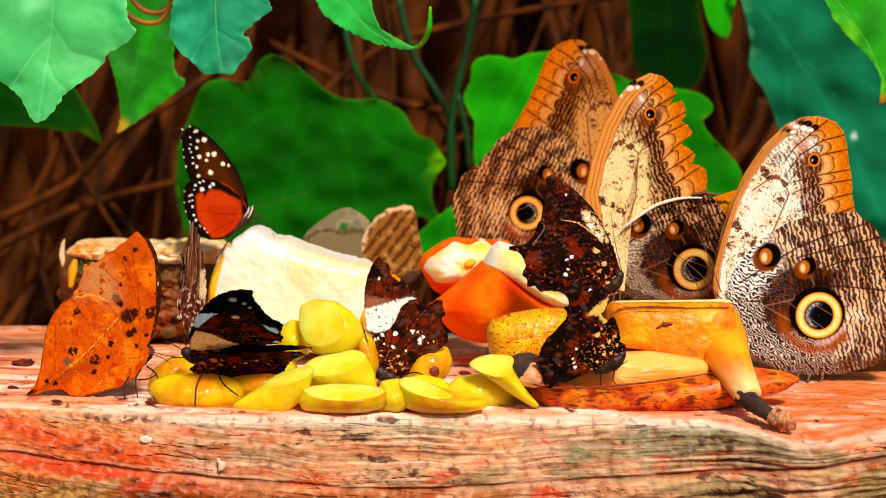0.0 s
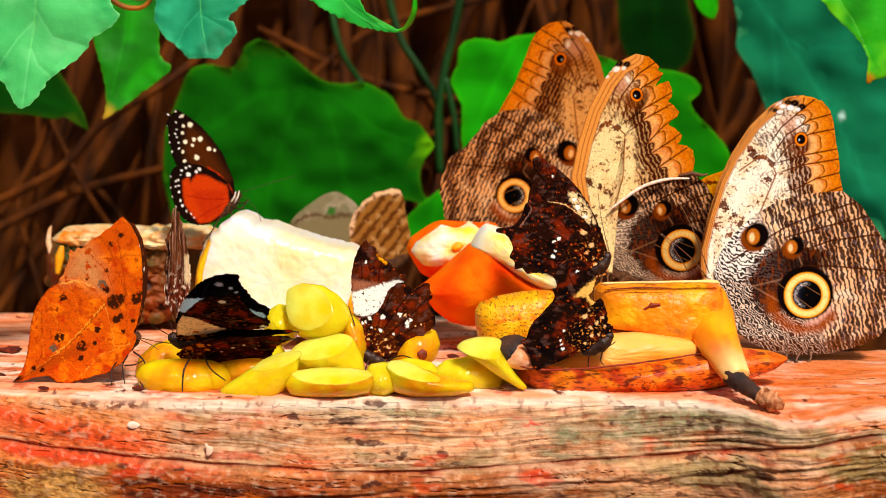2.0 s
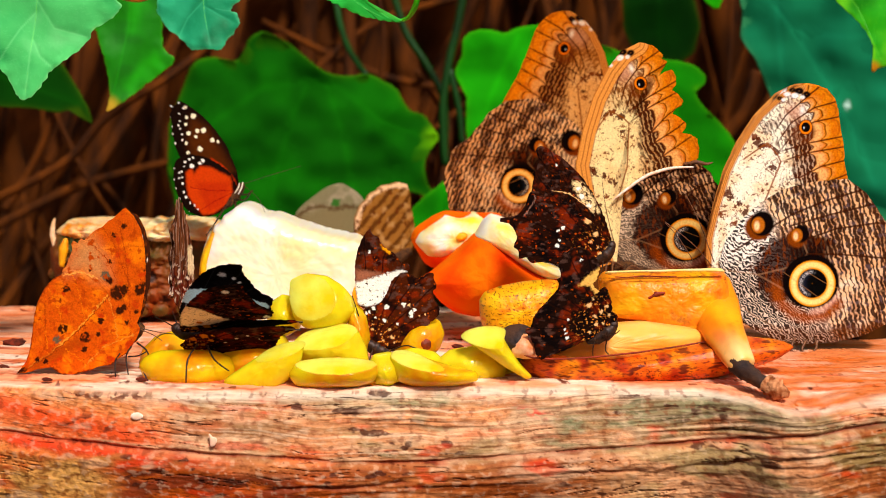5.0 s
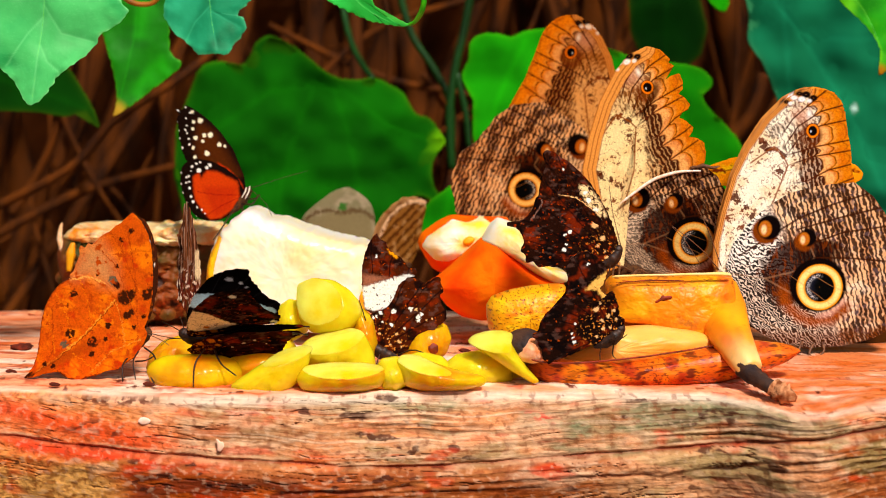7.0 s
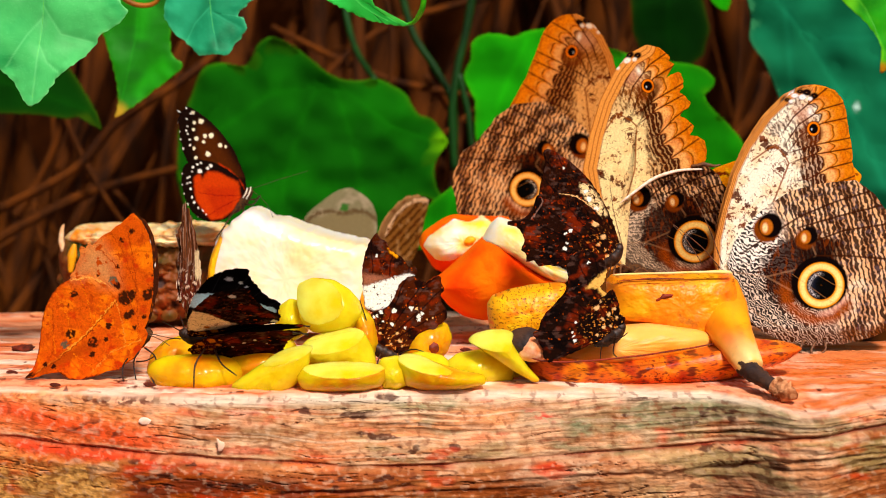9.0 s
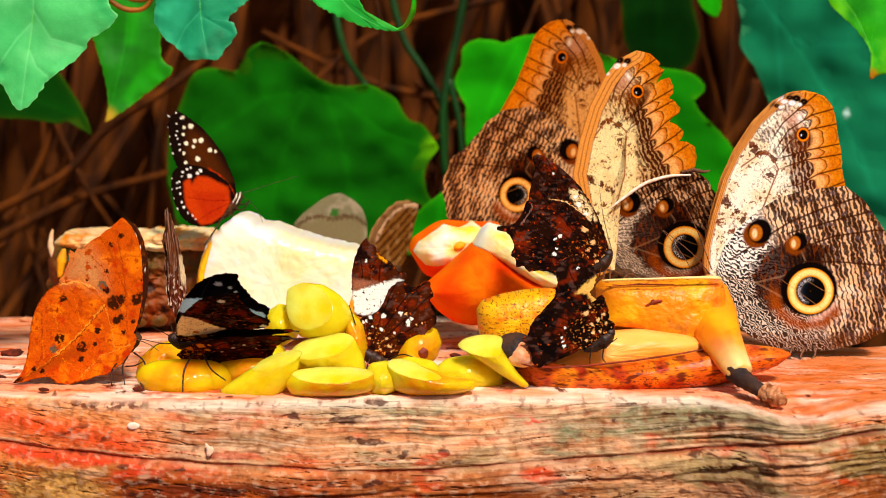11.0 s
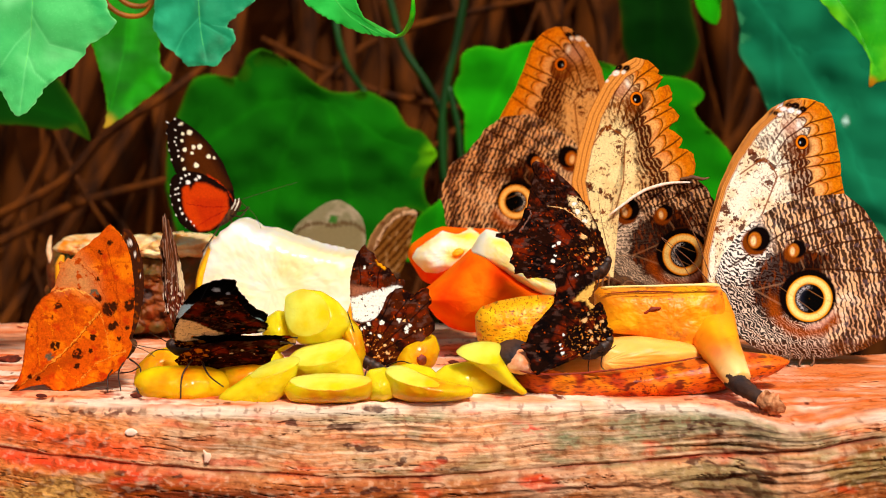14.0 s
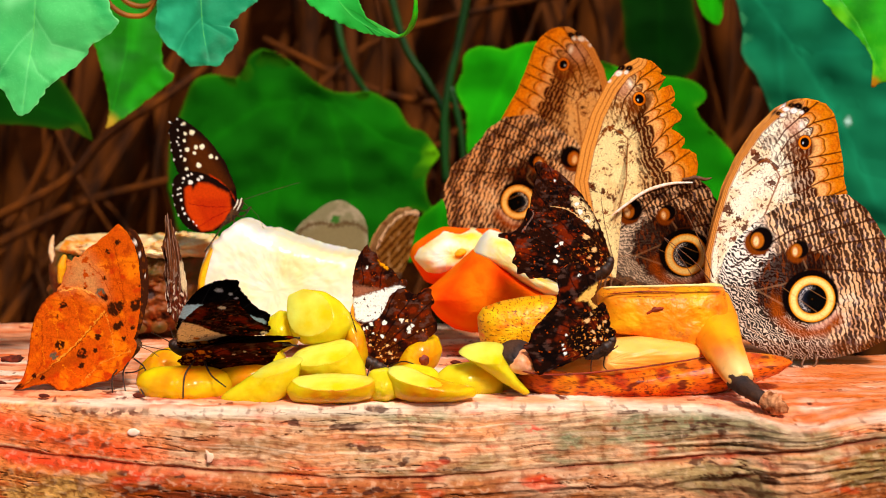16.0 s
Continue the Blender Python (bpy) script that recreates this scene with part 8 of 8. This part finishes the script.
wing("near_wing", grey_fly, GREY, lambda u, v: paint(u, v, rgb(124, 118, 92), [("speckle", rgb(150, 140, 116), 8, 0.5, 0.2), ("area", rgb(122, 112, 84), 2.0, [(-16.3, 7.6), (-5.4, 12.0), (5.5, 12.5), (16.3, 10.9), (16.3, -5.5), (-13.6, -5.5)]), ("line", rgb(90, 74, 52), 0.9, [(-17.3, 7.6), (-10.8, 12.0), (-4.8, 13.1), (1.1, 11.4), (7.1, 13.1), (13.1, 12.0), (17.4, 8.2)]), ("spots", rgb(60, 100, 50), [(1.7, 14.7, 2.2)])], 83, 1.2), None, None, 0, 180, 40, seed=83)
wing("far_wing", grey_fly, GREY, lambda u, v: paint(u, v, rgb(110, 100, 80), [], 84), None, None, 0.004, 90, 12, seed=84)
trunk(grey_fly, [(-0.0610, 0.2210, 0.0247), (-0.0528, 0.2210, 0.0242), (-0.0419, 0.2210, 0.0258), (-0.0351, 0.2210, 0.0280)], [0.0012, 0.0024, 0.0028, 0.002])

flutter = thing("orange_butterfly", Matrix.Translation((0.1352, 0.0510, 0.0675)), "orange-yellow butterfly clinging behind an owl butterfly, wings moving", "butterfly")
FL = [(0.7, -2.2), (5.4, 4.4), (14.3, 7.8), (23.1, 6.6), (32.0, 3.5), (35.6, 0.5), (34.7, -2.2), (29.9, -4.4), (23.3, -4.9), (18.9, -8.0), (12.4, -11.1), (4.5, -8.9)]


def flutter_paint(u, v):
    return paint(u, v, rgb(238, 150, 14), [("speckle", rgb(250, 190, 30), 7, 0.5, 0.2), ("line", rgb(110, 50, 8), 0.35, [(0.7, -2.2), (14.4, 2.2), (33.2, 0.9)]), ("line", rgb(110, 50, 8), 0.3, [(0.7, -2.6), (12.3, -5.5), (21.2, -7.1)]), ("speckle", rgb(110, 48, 8), 3.2, 0.64, 0.06)], 91)


fl_right = wing("wing", flutter, FL, flutter_paint, None, None, 0, 140, 30, seed=91)
fl_left = wing("wing", flutter, [(-q[0], q[1]) for q in FL], lambda u, v: flutter_paint(-u, v), None, None, 0, 140, 30, seed=91)
trunk(flutter, [(0.1355, 0.0515, 0.0608), (0.1355, 0.0515, 0.0640), (0.1354, 0.0515, 0.0674), (0.1354, 0.0515, 0.0707)], [0.0008, 0.0016, 0.002, 0.0015])


def hinge(lean, swing=0.0, y=0.0, drop=0.0):
    """A wing's pose on its thing: swung in its own plane, then leaned about the body's axis."""
    return Matrix.Translation((0, y, drop)) @ pose(0, 0, 0, lean) @ pose(0, 0, 0, 0, swing)


def motions():
    # the banded butterfly opens its wings to the full and shuts them again
    near = [(0, 0), (12.45, 0), (12.6, 0.08), (12.7, 0.34), (12.8, 0.58), (12.9, 0.97), (13.0, 1.0), (13.3, 1.03), (13.5, 0.97), (13.6, 0.88), (13.7, 0.52), (13.8, 0.08), (13.9, -0.06), (14.1, -0.05), (14.6, 0), (16.0, 0)]
    far = [(0, 0), (12.45, 0), (12.6, 0.02), (12.7, 0.12), (12.8, 0.42), (12.9, 0.95), (13.0, 1.0), (13.3, 1.03), (13.5, 0.98), (13.6, 0.96), (13.7, 0.94), (13.8, 0.78), (13.9, 0.04), (14.1, 0.0), (14.6, 0), (16.0, 0)]
    for name, lean0, lean1, sw0, y, rows in (("near_forewing", 60, 106, 4, -0.0006, near), ("near_hindwing", 52, 107, 0, -0.0012, near), ("far_forewing", 50, 4, 3, 0.0006, far), ("far_hindwing", 60, 6, 2, 0.0002, far)):
        low = -0.0046 if name == "near_hindwing" else 0.0
        walk(bf_parts[name], [(t, hinge(lean0 + (lean1 - lean0) * k, sw0 * (1 - min(1, max(0, k) * 1.5)), y + 0.5 * low * (1 - min(1, max(0, k))), low * (1 - min(1, max(0, k) * 1.3)))) for t, k in rows])
    # the dead-leaf butterfly twitches its forewings
    near = [(0, 0, 0), (10.0, 0, 0), (13.55, 0, 0), (13.65, -3, -1), (13.75, -6, -2), (13.85, -4, -1), (14.0, -3.0, -1), (16, -2.0, -1)]
    walk(lf_fore, [(t, hinge(b, a, 0.0)) for t, a, b in near])
    far = [(0, 0), (8.5, 0), (11, 0.5), (13.55, 0.5), (13.7, 3.5), (13.85, 1.0), (14.0, 1.0), (16, 0.5)]
    walk(lf_far, [(t, hinge(0, a, 0.0022)) for t, a in far])
    base = leaf_fly.matrix_basis.translation.copy()
    walk(leaf_fly, [(t, Matrix.Translation(base) @ pose(x, 0, 0, 0, r, 0)) for t, x, r in ((0, 0, 0), (4, 0, 0), (11, 0, 0.4), (13.6, 0, 0.4), (13.75, -0.001, -0.8), (14.0, -0.0008, -0.5), (16, 0, 0))])
    # the edge-on butterfly sways and turns
    base = edge_fly.matrix_basis.translation.copy()
    sway = [(0, 79, 2), (1, 80, 1), (2, 81, 0), (3, 81, 0), (4, 81, 0), (6.5, 83, 0), (7.5, 83, 0), (8.5, 82, 0), (11, 86, -5), (11.5, 84, -5), (12.0, 80, -6), (12.5, 77, -8), (12.7, 79, -8), (12.9, 82, -6), (13.2, 80, -5), (13.6, 82, -5), (14, 85, -5), (16, 85, -5)]
    walk(edge_fly, [(t, Matrix.Translation(base) @ pose(0, 0, 0, 0, r, 0) @ pose(0, 0, 0, 0, 0, a)) for t, a, r in sway])
    # the brown one behind turns away
    base = back_fly.matrix_basis.translation.copy()
    turn = [(0, 0, 0, 0), (3.5, 0, 0, 0), (4.2, 4, -2, 0), (5.5, 20, 6, -0.002), (6.5, 40, 10, -0.003), (7.0, 48, 18, -0.005), (7.5, 52, 20, -0.004), (8.5, 54, 20, -0.004), (11, 56, 20, -0.004), (16, 56, 20, -0.004)]
    walk(back_fly, [(t, Matrix.Translation(base) @ pose(0, 0, z, 0, r, 0) @ pose(0, 0, 0, 0, 0, a)) for t, a, r, z in turn])
    # the orange one flutters, then folds
    beats = [(0, 33), (1.5, 36), (2.5, 50), (3.0, 70), (4.5, 72), (5.8, 60), (6.3, 20), (6.7, 8), (7.0, 24), (7.3, 34), (7.5, 20), (8.0, 18), (8.5, 8), (9.2, 40), (10, 76), (16, 76)]
    base = flutter.matrix_basis.translation.copy()
    walk(flutter, [(t, Matrix.Translation(base) @ pose(0, 0, z)) for t, z in ((0, 0), (5.6, 0), (6.3, 0.008), (6.6, 0.008), (7.0, 0.002), (7.4, 0), (16, 0))])
    walk(fl_right, [(t, pose(0, 0, 0, 0, 0, a)) for t, a in beats])
    walk(fl_left, [(t, pose(0, 0, 0, 0, 0, -max(a, 28))) for t, a in beats])


motions()
